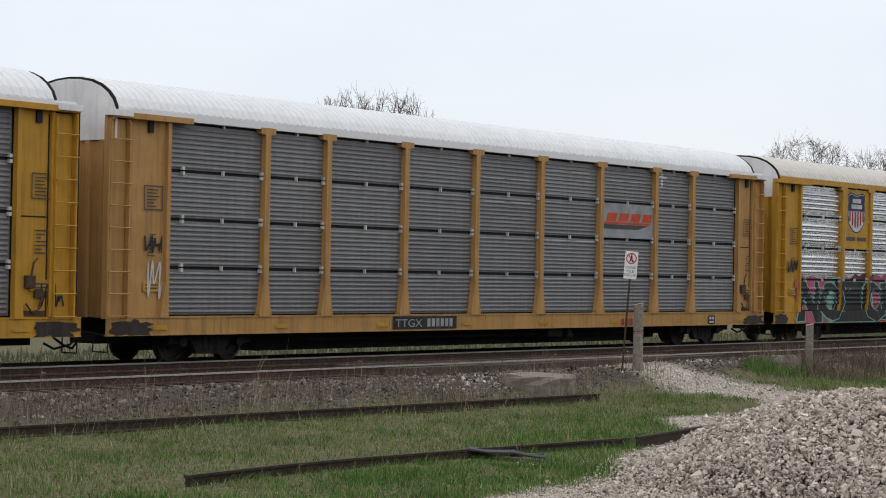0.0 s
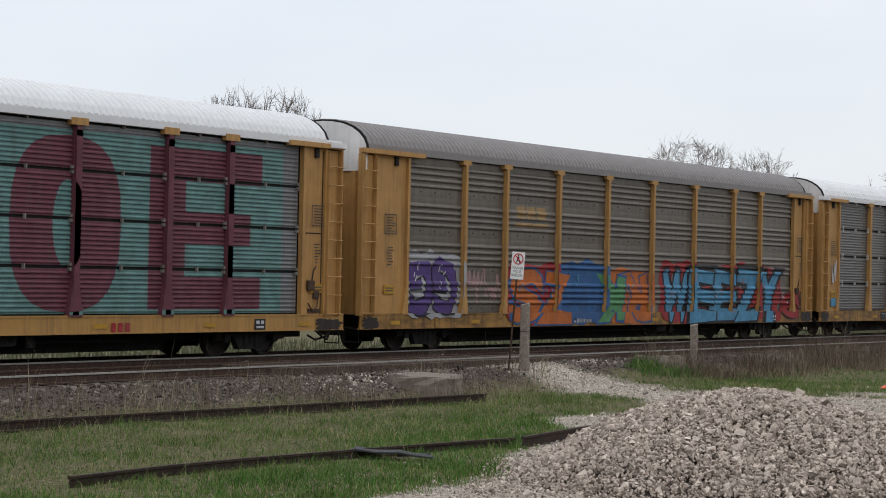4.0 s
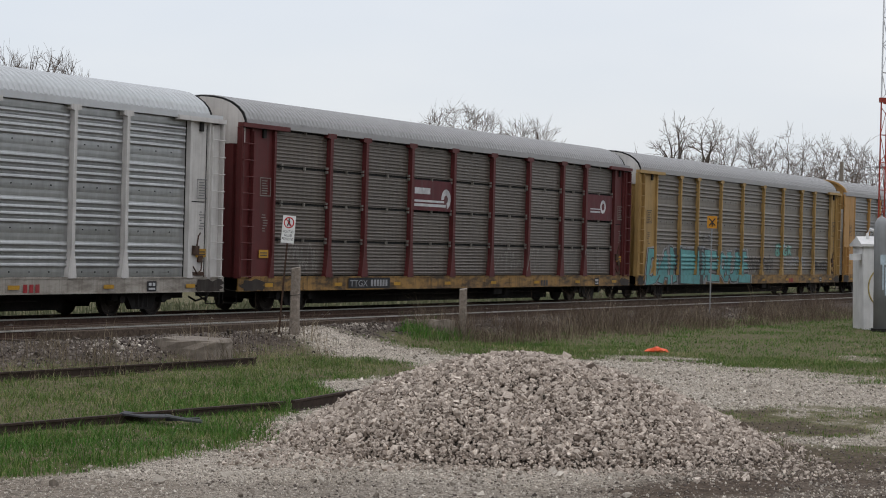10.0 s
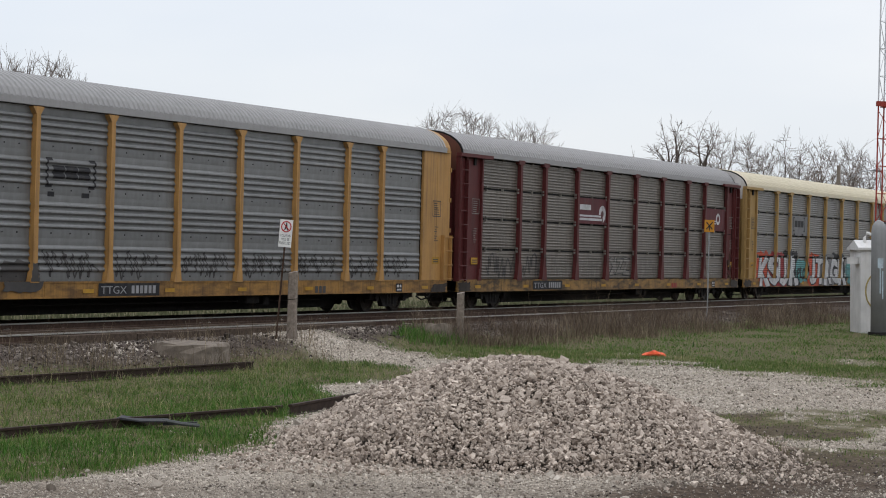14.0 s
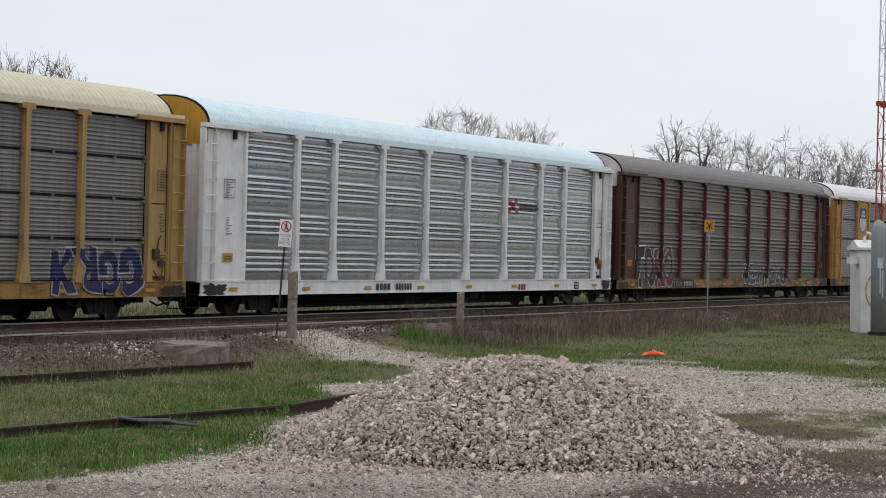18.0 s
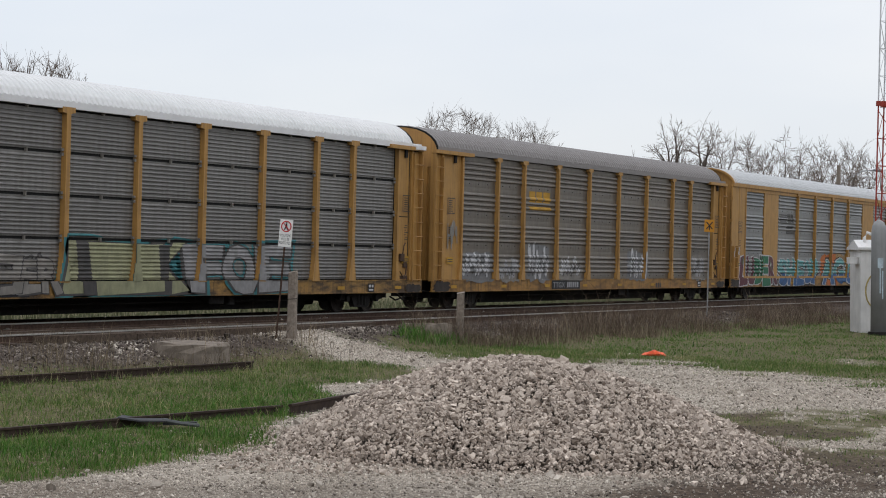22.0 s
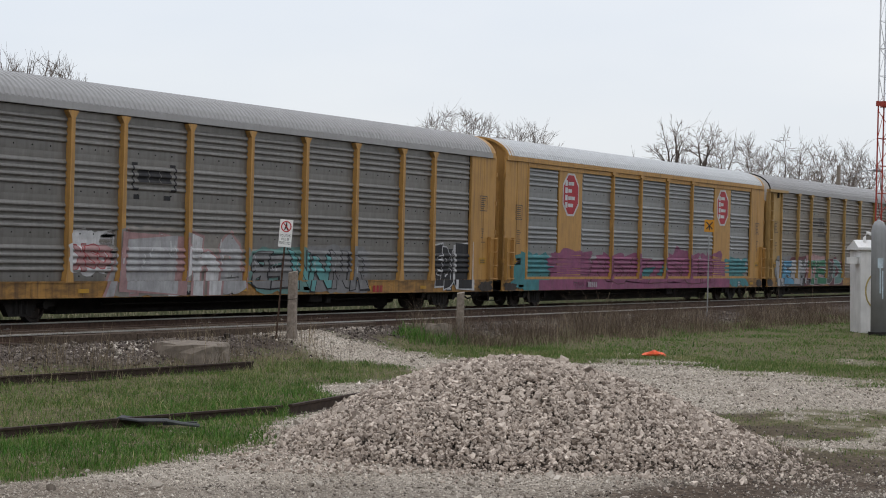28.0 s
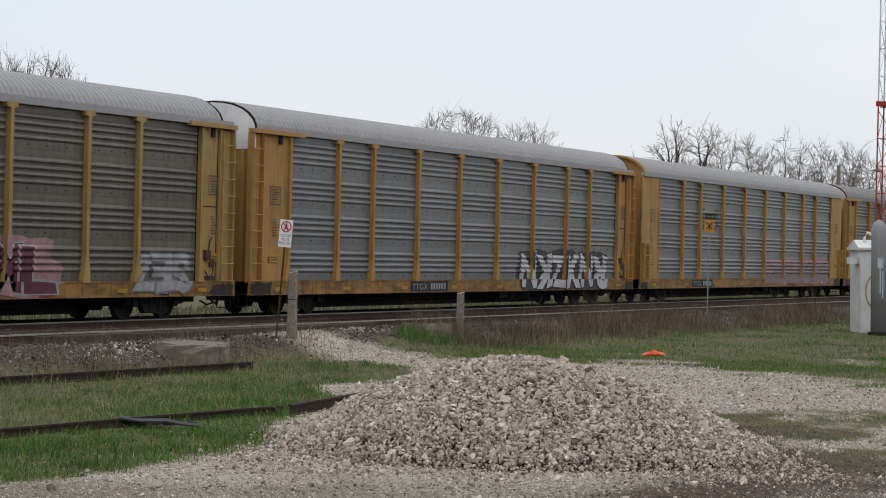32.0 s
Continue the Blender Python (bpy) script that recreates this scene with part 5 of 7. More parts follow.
def lattice_mast():
    x, y = 74.05, 20.45
    z = ground_z(x, y)
    t = thing("lattice_mast", "red and white guyed steel lattice mast", "radio mast", (x, y, z), (0, 0, -62))
    legs = [(-0.36, -0.25), (0.36, -0.25), (0.0, 0.42)]
    for z0, z1, mat, lab in ((0.0, 8.6, MASTRED, "red painted section"), (8.6, 16.5, MASTWHITE, "white painted section"), (16.5, 26, MASTRED, "upper red section")):
        sec = part("section", Build().tube([(*legs[0], z0), (*legs[0], z1)], 0.03, 6).tube([(*legs[1], z0), (*legs[1], z1)], 0.03, 6).tube([(*legs[2], z0), (*legs[2], z1)], 0.03, 6).mesh("legs", mat), t, lab)
        b = Build()
        q, i = z0, 0
        while q < z1 - 0.3:
            for a, c in ((0, 1), (1, 2), (2, 0)):
                p0, p1 = (legs[a], legs[c]) if i % 2 == 0 else (legs[c], legs[a])
                b.tube([(*p0, q), (*p1, q + 1.04)], 0.013, 4)
                b.tube([(*legs[a], q), (*legs[c], q)], 0.012, 4)
            q += 1.04
            i += 1
        part("bracing", b.mesh("bracing", mat), sec)
        part("flange", Build().box(-0.44, 0.44, -0.34, -0.16, z1 - 0.1, z1 + 0.08, 0.02).box(-0.12, 0.12, 0.3, 0.55, z1 - 0.1, z1 + 0.08, 0.02).mesh("flange", mat), sec, "bolted joint flange")
    return t


lattice_mast()


# ---- trees ----
def fork(b, tw, rng, p, d, tips, r, twig):
    """A limb from p that divides among the tips that it feeds; thin wood goes to the list of twigs."""
    n = len(tips)
    mid = sum(tips, Vector()) / n
    if n <= 2:
        for q in tips:
            e = q - p
            k = p + 0.5 * e + 0.06 * e.length * Vector((rng.gauss(0, 1), rng.gauss(0, 1), rng.gauss(0.2, 1)))
            tw += [(p, k, twig * 1.2, twig), (k, q, twig, twig * 0.6)]
            for _ in range(2):
                o = p.lerp(k, rng.uniform(0.3, 1)) if rng.random() < 0.5 else k.lerp(q, rng.uniform(0, 0.6))
                g = (e.normalized() + Vector((rng.gauss(0, 0.34), rng.gauss(0, 0.34), rng.gauss(0.2, 0.25)))) * e.length * rng.uniform(0.3, 0.6)
                tw.append((o, o + g, twig * 0.85, twig * 0.5))
        return
    far = (mid - p).length
    q = p + (mid - p) * rng.uniform(0.25, 0.42) + d * far * 0.06 + 0.025 * far * Vector((rng.gauss(0, 1), rng.gauss(0, 1), rng.gauss(0, 0.7)))
    r1 = max(twig * 1.2, r * 0.9)
    if r > twig * 3:
        k = p.lerp(q, 0.5) + 0.02 * far * Vector((rng.gauss(0, 1), rng.gauss(0, 1), 0))
        b.tube([tuple(p), tuple(k), tuple(q)], [r, (r + r1) / 2, r1], 5)
    else:
        tw.append((p, q, r, r1))
    # the tips part across the direction in which they spread most
    a = max(tips, key=lambda t: (t - mid).length)
    ax = (a - max(tips, key=lambda t: (t - a).length)).normalized()
    ax = (ax + Vector((rng.gauss(0, 0.3), rng.gauss(0, 0.3), rng.gauss(0, 0.3)))).normalized()
    order = sorted(tips, key=lambda t: t.dot(ax))
    cut = max(1, min(n - 1, int(n * rng.uniform(0.3, 0.7))))
    nd = (q - p).normalized()
    for some in (order[:cut], order[cut:]):
        fork(b, tw, rng, q, nd, some, max(twig * 1.2, r1 * (len(some) / n) ** 0.5), twig)


def twig_mesh(segs, mat):
    """Three-sided tapering sticks, all in one mesh."""
    p, q = np.array([tuple(g[0]) for g in segs]), np.array([tuple(g[1]) for g in segs])
    r0, r1 = np.array([g[2] for g in segs])[:, None], np.array([g[3] for g in segs])[:, None]
    d = q - p
    d /= np.linalg.norm(d, axis=1)[:, None] + 1e-9
    u = np.cross(d, np.where(np.abs(d[:, 2:3]) < 0.9, [[0, 0, 1.0]], [[1.0, 0, 0]]))
    u /= np.linalg.norm(u, axis=1)[:, None]
    w = np.cross(d, u)
    ring = [math.cos(a) * u + math.sin(a) * w for a in (0.0, 2.094, 4.189)]
    v = np.stack([p + r0 * g for g in ring] + [q + r1 * g for g in ring], 1).reshape(-1, 3)
    f = np.array([(0, 1, 4), (0, 4, 3), (1, 2, 5), (1, 5, 4), (2, 0, 3), (2, 3, 5)])[None] + (6 * np.arange(len(segs)))[:, None, None]
    return bulk_mesh("crown", v, f.reshape(-1, 3), mat)


def bare_tree(label, x, y, height, wide, seed, tips=700, twig=0.012, trunk=0.2, stems=1, low=0.3, ragged=0.12, mat=None):
    """A leafless tree: limbs rise and divide until they fill a domed crown, wide across and height tall."""
    rng = random.Random(seed)
    z = ground_z(x, y)
    t = thing("bare_tree", label, "tree", (x, y, z), (0, 0, 0), group="bare trees behind the tracks")
    b, tw = Build(), []
    pts = []
    for i in range(tips):
        while True:
            v = Vector((rng.uniform(-1, 1), rng.uniform(-1, 1), rng.uniform(-0.75, 1)))
            if 0.25 < v.length < 1:
                break
        v *= v.length ** -0.25
        edge = 1 + ragged * noise.noise((v.x * 2.1 + seed, v.y * 2.1, v.z * 2.1)) * 2 - ragged * 0.5
        half = height * (1 - low) / 2
        pts.append(Vector((v.x * wide / 2 * edge, v.y * wide / 2 * edge, height * low + half + half * v.z * edge)))
    for i in range(stems):
        a = 2 * math.pi * (i + rng.uniform(0, 0.4)) / stems
        own = [q for q in pts if stems == 1 or int(((math.atan2(q.y, q.x) - a) % (2 * math.pi)) / (2 * math.pi) * stems) == 0]
        if own:
            fork(b, tw, rng, Vector((0.25 * math.cos(a), 0.25 * math.sin(a), -0.2)), Vector((0, 0, 1)), own, trunk / math.sqrt(stems), twig)
    part("trunk", mesh_from("trunk", b.v, b.f, BARK, True), t, "forking grey trunk and limbs")
    part("crown", twig_mesh(tw, mat or TWIG), t, "bare crown of fine brown twigs")
    return t


for spot in ((100.7, 86.9, 15.6, 7.2, 51), (102.8, 84.5, 15.5, 7.4, 52)):
    bare_tree("leafless rounded tree with dense fine twigs", *spot, 1800, 0.012, 0.22, 4)
bare_tree("broad bare tree with a rounded crown of fine twigs", 150.5, 78.9, 15.4, 11.5, 53, 2200, 0.012, 0.3, 4)
bare_tree("bare shrubby tree with spreading twigs", 153.4, 73.3, 14.5, 7.5, 54, 1100, 0.012, 0.2, 4)
bare_tree("small bare treetop far behind the train", 197.7, 82.0, 14.2, 3.0, 60, 300, 0.018)
for spot in ((176.8, 69.5, 16.3, 5.2, 55), (177.9, 66.7, 15.9, 5.6, 56)):
    bare_tree("tall open bare tree with twisting limbs", *spot, 450, 0.014, 0.55, 1, 0.4, 0.3)
for spot in ((180.0, 64.0, 15.5, 8.5, 57), (191.5, 64.1, 15.3, 8.5, 58), (192.5, 61.1, 14.9, 8.2, 59), (187.7, 56.4, 15.1, 8.4, 61), (177.9, 50.8, 13.2, 7.0, 62)):
    bare_tree("bare tree thick with budding twigs", *spot, 1100, 0.0135, 0.42, 2, 0.25, 0.25)


def street_lamp():
    x, y = 146.5, 44.0
    t = thing("street_lamp", "wooden utility pole with a curved lamp arm behind the train", "street lamp", (x, y, ground_z(x, y)), (0, 0, -62))
    part("pole", Build().tube([(0, 0, -0.3), (0, 0, 9.9)], [0.2, 0.15], 10).mesh("pole", POSTWOOD), t)
    part("arm", Build().tube([(0.1, 0, 8.3), (0.9, 0, 9.0), (1.8, 0, 9.5), (2.7, 0, 9.6)], 0.04, 6).mesh("arm", GREYPOLE), t, "curved steel arm")
    part("lamp_head", Build().tube([(2.6, 0, 9.6), (2.9, 0, 9.62), (3.3, 0, 9.55), (3.4, 0, 9.53)], [0.06, 0.14, 0.12, 0.03], 8).mesh("lamp_head", GREYPOLE), t)
    return t


street_lamp()

# ---- what is painted on the cars ----
def spray(name, col, rough=0.6):
    """Sprayed or stencilled paint: follows the ribs of the sheets below it, a little uneven."""
    if name in MATS:
        return MATS[name]
    m, n, l, b = nodes_of(name)
    t = noise_node(n, l, 3.0, 5, 0.65)
    c = ramp_node(n, l, t.outputs["Fac"], [(0.3, mul(col, 0.72)), (0.7, mul(col, 1.15))]).outputs["Color"]
    l.new(c, b.inputs["Base Color"])
    b.inputs["Roughness"].default_value = rough
    b.inputs["Specular IOR Level"].default_value = 0.3
    worn = noise_node(n, l, 1.0, 5, 0.65, (5.0, 5.0, 0.7))
    f = ramp_node(n, l, worn.outputs["Fac"], [(0.5, (0, 0, 0)), (0.8, (0.45, 0.45, 0.45))]).outputs["Color"]
    l.new(mix_node(n, l, c, (0.10, 0.09, 0.08), f), b.inputs["Base Color"])
    bump_node(n, l, t.outputs["Fac"], 0.2, 0.004, b)
    MATS[name] = m
    return m


COLOURS = dict(black=(0.016, 0.016, 0.0192), white=(0.496, 0.496, 0.504), grey=(0.176, 0.176, 0.18), pale=(0.32, 0.32, 0.328), silver=(0.264, 0.272, 0.288),
               pink=(0.4, 0.08, 0.136), rose=(0.33, 0.2, 0.2), red=(0.288, 0.024, 0.028), maroon=(0.088, 0.0176, 0.028), plum=(0.104, 0.028, 0.04),
               purple=(0.08, 0.044, 0.176), violet=(0.112, 0.08, 0.216), blue=(0.028, 0.096, 0.24), sky=(0.072, 0.24, 0.384), teal=(0.04, 0.176, 0.192),
               cyan=(0.088, 0.336, 0.368), mint=(0.176, 0.376, 0.32), green=(0.016, 0.128, 0.064), lime=(0.08, 0.24, 0.096), orange=(0.44, 0.12, 0.024),
               redor=(0.48, 0.064, 0.02), yellow=(0.44, 0.24, 0.024), magenta=(0.21, 0.06, 0.125), navy=(0.016, 0.02, 0.072), tan=(0.32, 0.208, 0.096),
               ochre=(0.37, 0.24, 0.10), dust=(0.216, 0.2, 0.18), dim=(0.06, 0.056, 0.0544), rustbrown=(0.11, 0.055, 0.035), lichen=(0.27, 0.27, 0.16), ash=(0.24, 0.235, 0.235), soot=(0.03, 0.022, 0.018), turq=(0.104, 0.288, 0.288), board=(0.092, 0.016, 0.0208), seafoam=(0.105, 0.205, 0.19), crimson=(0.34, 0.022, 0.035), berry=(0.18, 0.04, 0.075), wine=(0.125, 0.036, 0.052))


def ink(c):
    return spray(c + "_paint_mark", COLOURS[c])


def fold_heights(style, lo, hi):
    """Heights between lo and hi at which the sheets of a car bend."""
    every = kept(("folds", style), lambda: sorted({round(r + z, 4) for r in ROWS[:4] for z, o in panel_profile(style)}))
    return [z for z in every if lo < z < hi]


def split(polys, ax, q):
    """Cuts flat polygons, lists of (x, z), along the line where their x (ax 0) or z (ax 1) is q."""
    out = []
    for p in polys:
        vals = [v[ax] for v in p]
        if min(vals) >= q - 1e-6 or max(vals) <= q + 1e-6:
            out.append(p)
            continue
        a, c = [], []
        for i, v in enumerate(p):
            w = p[i - 1]
            if (w[ax] - q) * (v[ax] - q) < 0:
                t = (q - w[ax]) / (v[ax] - w[ax])
                m = (q, w[1] + t * (v[1] - w[1])) if ax == 0 else (w[0] + t * (v[0] - w[0]), q)
                a.append(m)
                c.append(m)
            if v[ax] <= q:
                a.append(v)
            if v[ax] >= q:
                c.append(v)
        out += [k for k in (a, c) if len(k) > 2]
    return out


def lie(polys, style, inn, posts, feet):
    """Cuts a flat drawing along posts, sill and ribs, so that each piece can be laid on what is under it."""
    out = []
    for p in polys:
        xs, zs = [v[0] for v in p], [v[1] for v in p]
        bits = [p]
        for q in [inn - 0.17, 26.52] + [x + d for x in posts for d in (-0.09, 0.09)]:
            if min(xs) < q < max(xs):
                bits = split(bits, 0, q)
        for q in [1.03] + (fold_heights(style, min(zs), max(zs)) if max(xs) > inn - 0.17 and min(xs) < 26.52 else []):
            bits = split(bits, 1, q)
        for wide, top in feet:
            if min(zs) < top:
                for q in [x + d for x in posts for d in (-wide, wide)]:
                    if min(xs) < q < max(xs):
                        bits = split(bits, 0, q)
                if max(zs) > top and any(abs((min(xs) + max(xs)) / 2 - x) < wide + (max(xs) - min(xs)) / 2 for x in posts):
                    bits = split(bits, 1, top)
        out += bits
    return out


def depth_at(car, x, z):
    """Where the car's side stands at x and z: a plain depth, or None where it follows the pressed sheet."""
    if z < 1.03:
        return SILL_Y - 0.021
    if x < INNER[car.name] - 0.17 or x > 26.52:
        return -1.482
    for a, c, e, f, y in PLATES[car.name]:
        if a < x < c and e < z < f:
            return y
    posts, feet = FEET[car.name]
    half = max([0.091] + [w for w, top in feet if z < top])
    for p in posts:
        if abs(x - p) < half:
            return POST_Y
    return None


def sheet_out(style, z):
    """How far the pressed sheet stands out at height z; None in the gap between two sheets."""
    key = ("out", style, round(z, 4))
    if key in CACHE:
        return CACHE[key]
    CACHE[key] = None
    pr = panel_profile(style)
    for r in ROWS[:4]:
        q = z - r
        if pr[0][0] - 1e-4 <= q <= pr[-1][0] + 1e-4:
            for (a, o), (c, p) in zip(pr, pr[1:]):
                if a - 1e-4 <= q <= c + 1e-4:
                    CACHE[key] = o + (p - o) * (q - a) / max(1e-6, c - a)
                    return CACHE[key]
    return None


def mark(car, name, shapes, colour, layer=0, label="", plated=False, parent=None, below=None):
    """Flat shapes, lists of (x, z) or (verts, faces), as one painted part on the car's near side; below: only what lies under that height."""
    polys = []
    for shape in shapes:
        pts, fs = shape if isinstance(shape, tuple) else (shape, [range(len(shape))])
        pts = [(x, max(0.63, z)) for x, z in pts]
        for f in fs:
            ring = [pts[i] for i in f]
            polys += [ring] if len(ring) < 5 else [[ring[i] for i in t] for t in tessellate_polygon([[Vector((x, z, 0)) for x, z in ring]])]
    style = STYLES[car.name]
    if below:
        polys = [p for p in split(polys, 1, below) if min(v[1] for v in p) < below - 1e-5]
        if not polys:
            return None
    v, fc, seen = [], [], {}
    for i, p in enumerate(lie(polys, style, INNER[car.name], *FEET[car.name])):
        cx, cz = sum(q[0] for q in p) / len(p), sum(q[1] for q in p) / len(p)
        y, lift = depth_at(car, cx, cz), 0.004 * (layer + 1) + 0.00002 * (i % 40) * (len(shapes) > 1)
        if y is None and sheet_out(style, cz) is None:
            continue
        row = []
        for x, z in p:
            key = (round(x, 4), round((-1.39 - (sheet_out(style, z) or 0.0) if y is None else y) - lift, 5), round(z, 4))
            if key not in seen:
                seen[key] = len(v)
                v.append(key)
            if seen[key] not in row:
                row.append(seen[key])
        if len(row) > 2:
            fc.append(tuple(row))
    me = mesh_from(name, v, fc, ink(colour))
    return part(name, me, parent or car, label)


def rect(x0, x1, z0, z1):
    return [(x0, z0), (x1, z0), (x1, z1), (x0, z1)]


def blob(x0, x1, z0, z1, rng, k=44, rough=0.2):
    """A sprayed field with a billowing edge."""
    cx, cz, o = (x0 + x1) / 2, (z0 + z1) / 2, rng.uniform(0, 50)
    out = []
    for i in range(k):
        a = 2 * math.pi * i / k
        c, e = math.cos(a), math.sin(a)
        m = max(abs(c), abs(e)) ** 0.75
        s = (1 - rough * 0.3 + rough * (noise.noise((3.1 * c + o, 3.1 * e, o)) + 0.5 * noise.noise((9 * c + o, 9 * e, o)))) / m
        out.append((cx + (x1 - x0) / 2 * c * s, cz + (z1 - z0) / 2 * e * s))
    return [out]


def stroke(p, q, w):
    """A bar from p to q, w wide, with cut corners."""
    dx, dz = q[0] - p[0], q[1] - p[1]
    d = math.hypot(dx, dz) or 1
    ux, uz = dx / d, dz / d
    nx, nz = -uz * w / 2, ux * w / 2
    e = w * 0.38
    a, c = (p[0] - ux * e, p[1] - uz * e), (q[0] + ux * e, q[1] + uz * e)
    return [(a[0] + nx * 0.7, a[1] + nz * 0.7), (p[0] + nx, p[1] + nz), (q[0] + nx, q[1] + nz), (c[0] + nx * 0.7, c[1] + nz * 0.7), (c[0] - nx * 0.7, c[1] - nz * 0.7), (q[0] - nx, q[1] - nz), (p[0] - nx, p[1] - nz), (a[0] - nx * 0.7, a[1] - nz * 0.7)]


def bold_letter(ch, weight):
    """One swollen letter in units of the plain letter's own box: verts (u, v) and faces."""
    def make():
        v0 = text_curve(ch, 1.0)[0]
        lo, hi = [min(p[i] for p in v0) for i in (0, 1)], [max(p[i] for p in v0) for i in (0, 1)]
        v, f = text_curve(ch, 1.0, weight)
        return [((p[0] - lo[0]) / (hi[0] - lo[0]), (p[1] - lo[1]) / (hi[1] - lo[1])) for p in v], f
    return kept(("letter", ch, weight), make)


def piece(car, x0, x1, z0, z1, n, fill, line, back=None, seed=0, word=None, w=None, shine=None, plated=False, label="", lift=0.25, low=None, halo=None, shade=None, slant=0.12):
    """A sprayed piece: a cloud behind, swollen outlined letters that lean on one another, highlights.
    low: (colour, height), the second tone of the fill; halo: an outer edge; shade: a cast edge to one side."""
    rng = random.Random(seed + 1000)
    z0 = max(z0, 0.66)
    if back:
        g = (x1 - x0) / len(back)
        for i, c in enumerate(back):
            mark(car, "graffiti_cloud", blob(x0 + g * i - 0.3, x0 + g * (i + 1) + 0.3, z0 - 0.1, z1 + 0.1 + rng.uniform(0.0, lift), rng), c, (i % 2) * 0.3, label, plated)
    flip = [] if word else [rng.random() < 0.6 for _ in range(n)]          # where no letter can be told, turned forms stand in
    word = word or "".join(rng.choice("BEKRSNGZ") for _ in range(n))
    fills = fill if isinstance(fill, (list, tuple)) else [fill]
    n, cell = len(word), (x1 - x0) / len(word)
    glints = []
    for i, ch in enumerate(word):
        a, wide = x0 + i * cell + 0.08 * cell, cell * 0.86
        lo, hi = z0 + 0.08 + rng.uniform(0.0, 0.1), z1 - 0.08 - rng.uniform(0.0, 0.14)
        lean, bow, o = slant * rng.uniform(0.2, 1.8) * rng.choice((1, 1, -0.6)), rng.uniform(-0.06, 0.10), rng.uniform(0, 90)
        turned = bool(flip) and flip[i]

        def at(weight, dx=0.0, dz=0.0):
            v, f = bold_letter(ch, weight)
            out = []
            for p, q in v:
                if turned:
                    p, q = 1 - p, 1 - q
                x = a + wide * (p + lean * (q - 0.4) + 0.15 * noise.noise((p * 2.2 + o, q * 2.2, o)) + (p - 0.5) * bow * (1 - 2 * q))
                z = lo + (hi - lo) * (q + 0.13 * noise.noise((p * 2.4, q * 1.6 + o, o + 7)))
                out.append((x + dx, z + dz))
            return [(out, f)]

        up = 3 * (i % 2)
        tag = label if i == 0 else ""
        if halo:
            mark(car, "letter_halo", at(0.115), halo, 0.4, "", plated)
        if shade:
            mark(car, "letter_shadow", at(0.08, 0.12, -0.09), shade, 0.8, "", plated)
        edge = mark(car, "graffiti_letter", at(0.08), line, 1 + up, tag, plated)
        mark(car, "letter_fill", at(0.05), fills[min(len(fills) - 1, i * len(fills) // n)], 2 + up, "", plated, edge)
        if low:
            mark(car, "letter_fill", at(0.05), low[0], 2.6 + up, "", plated, edge, low[1] + rng.uniform(-0.08, 0.08))
        for _ in range(3):
            p, q = a + wide * rng.uniform(0.05, 0.4), lo + (hi - lo) * rng.uniform(0.45, 0.9)
            glints.append(stroke((p, q), (p + rng.uniform(-0.03, 0.10), q + rng.uniform(0.08, 0.22)), 0.045))
    if shine:
        tagged(mark(car, "graffiti_highlight", glints, shine, 7, "", plated), kind="stuff")


def scribble(car, x0, x1, z0, z1, n, colour, seed=0, w=0.045, plated=False):
    """A thin tag written in one running line."""
    rng = random.Random(seed + 77)
    z0 = max(0.66, z0)
    cell, pts = (x1 - x0) / n, []
    for i in range(n):
        m = rng.choice((4, 5, 6))
        for j in range(m):
            z = z1 - rng.uniform(0, 0.2) * (z1 - z0) if j % 2 == 0 else z0 + rng.uniform(0, 0.3) * (z1 - z0)
            if rng.random() < 0.25:
                z = (z0 + z1) / 2
            pts.append((x0 + cell * (i + 0.05 + 0.9 * (j + rng.uniform(-0.7, 0.9)) / m), z))
    pts = [pts[0]] + pts + [pts[-1]]
    line = []
    for p0, p1, p2, p3 in zip(pts, pts[1:], pts[2:], pts[3:]):
        for s in (0.0, 0.2, 0.4, 0.6, 0.8):
            line.append(tuple(0.5 * (2 * b + (c - a) * s + (2 * a - 5 * b + 4 * c - d) * s * s + (3 * b - a - 3 * c + d) * s ** 3) for a, b, c, d in zip(p0, p1, p2, p3)))
    mark(car, "tag", [stroke(p, q, w) for p, q in zip(line, line[1:])], colour, 1, "", plated)


def word_mark(car, text, x, z, h, colour, layer=1, wide=None, plated=False):
    v, f = text_curve(text, h * 1.37)
    xs = [p[0] for p in v]
    s = (wide / (max(xs) - min(xs))) if wide else 1.0
    mark(car, "lettering", [([(x + (p[0] - min(xs)) * s, z + p[1]) for p in v], f)], colour, layer, "", plated)


def number_bars(car, x, z, colour, n=6, h=0.26, back=None, code="TTGX"):
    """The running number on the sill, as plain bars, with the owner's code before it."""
    if back:
        mark(car, "number_patch", [rect(x - 0.1, x + 2.45, z - 0.06, z + h + 0.06)], back, 0, "black patch behind the number")
    if back:
        word_mark(car, code, x, z, h, colour, 1, 1.05)
    else:
        tagged(mark(car, "number", [rect(x + 0.24 * i, x + 0.24 * i + 0.17, z, z + h) for i in range(4)], colour, 1), kind="stuff")
    tagged(mark(car, "number", [rect(x + 1.25 + 0.18 * i, x + 1.25 + 0.18 * i + 0.125, z, z + h) for i in range(n)], colour, 1), kind="stuff")


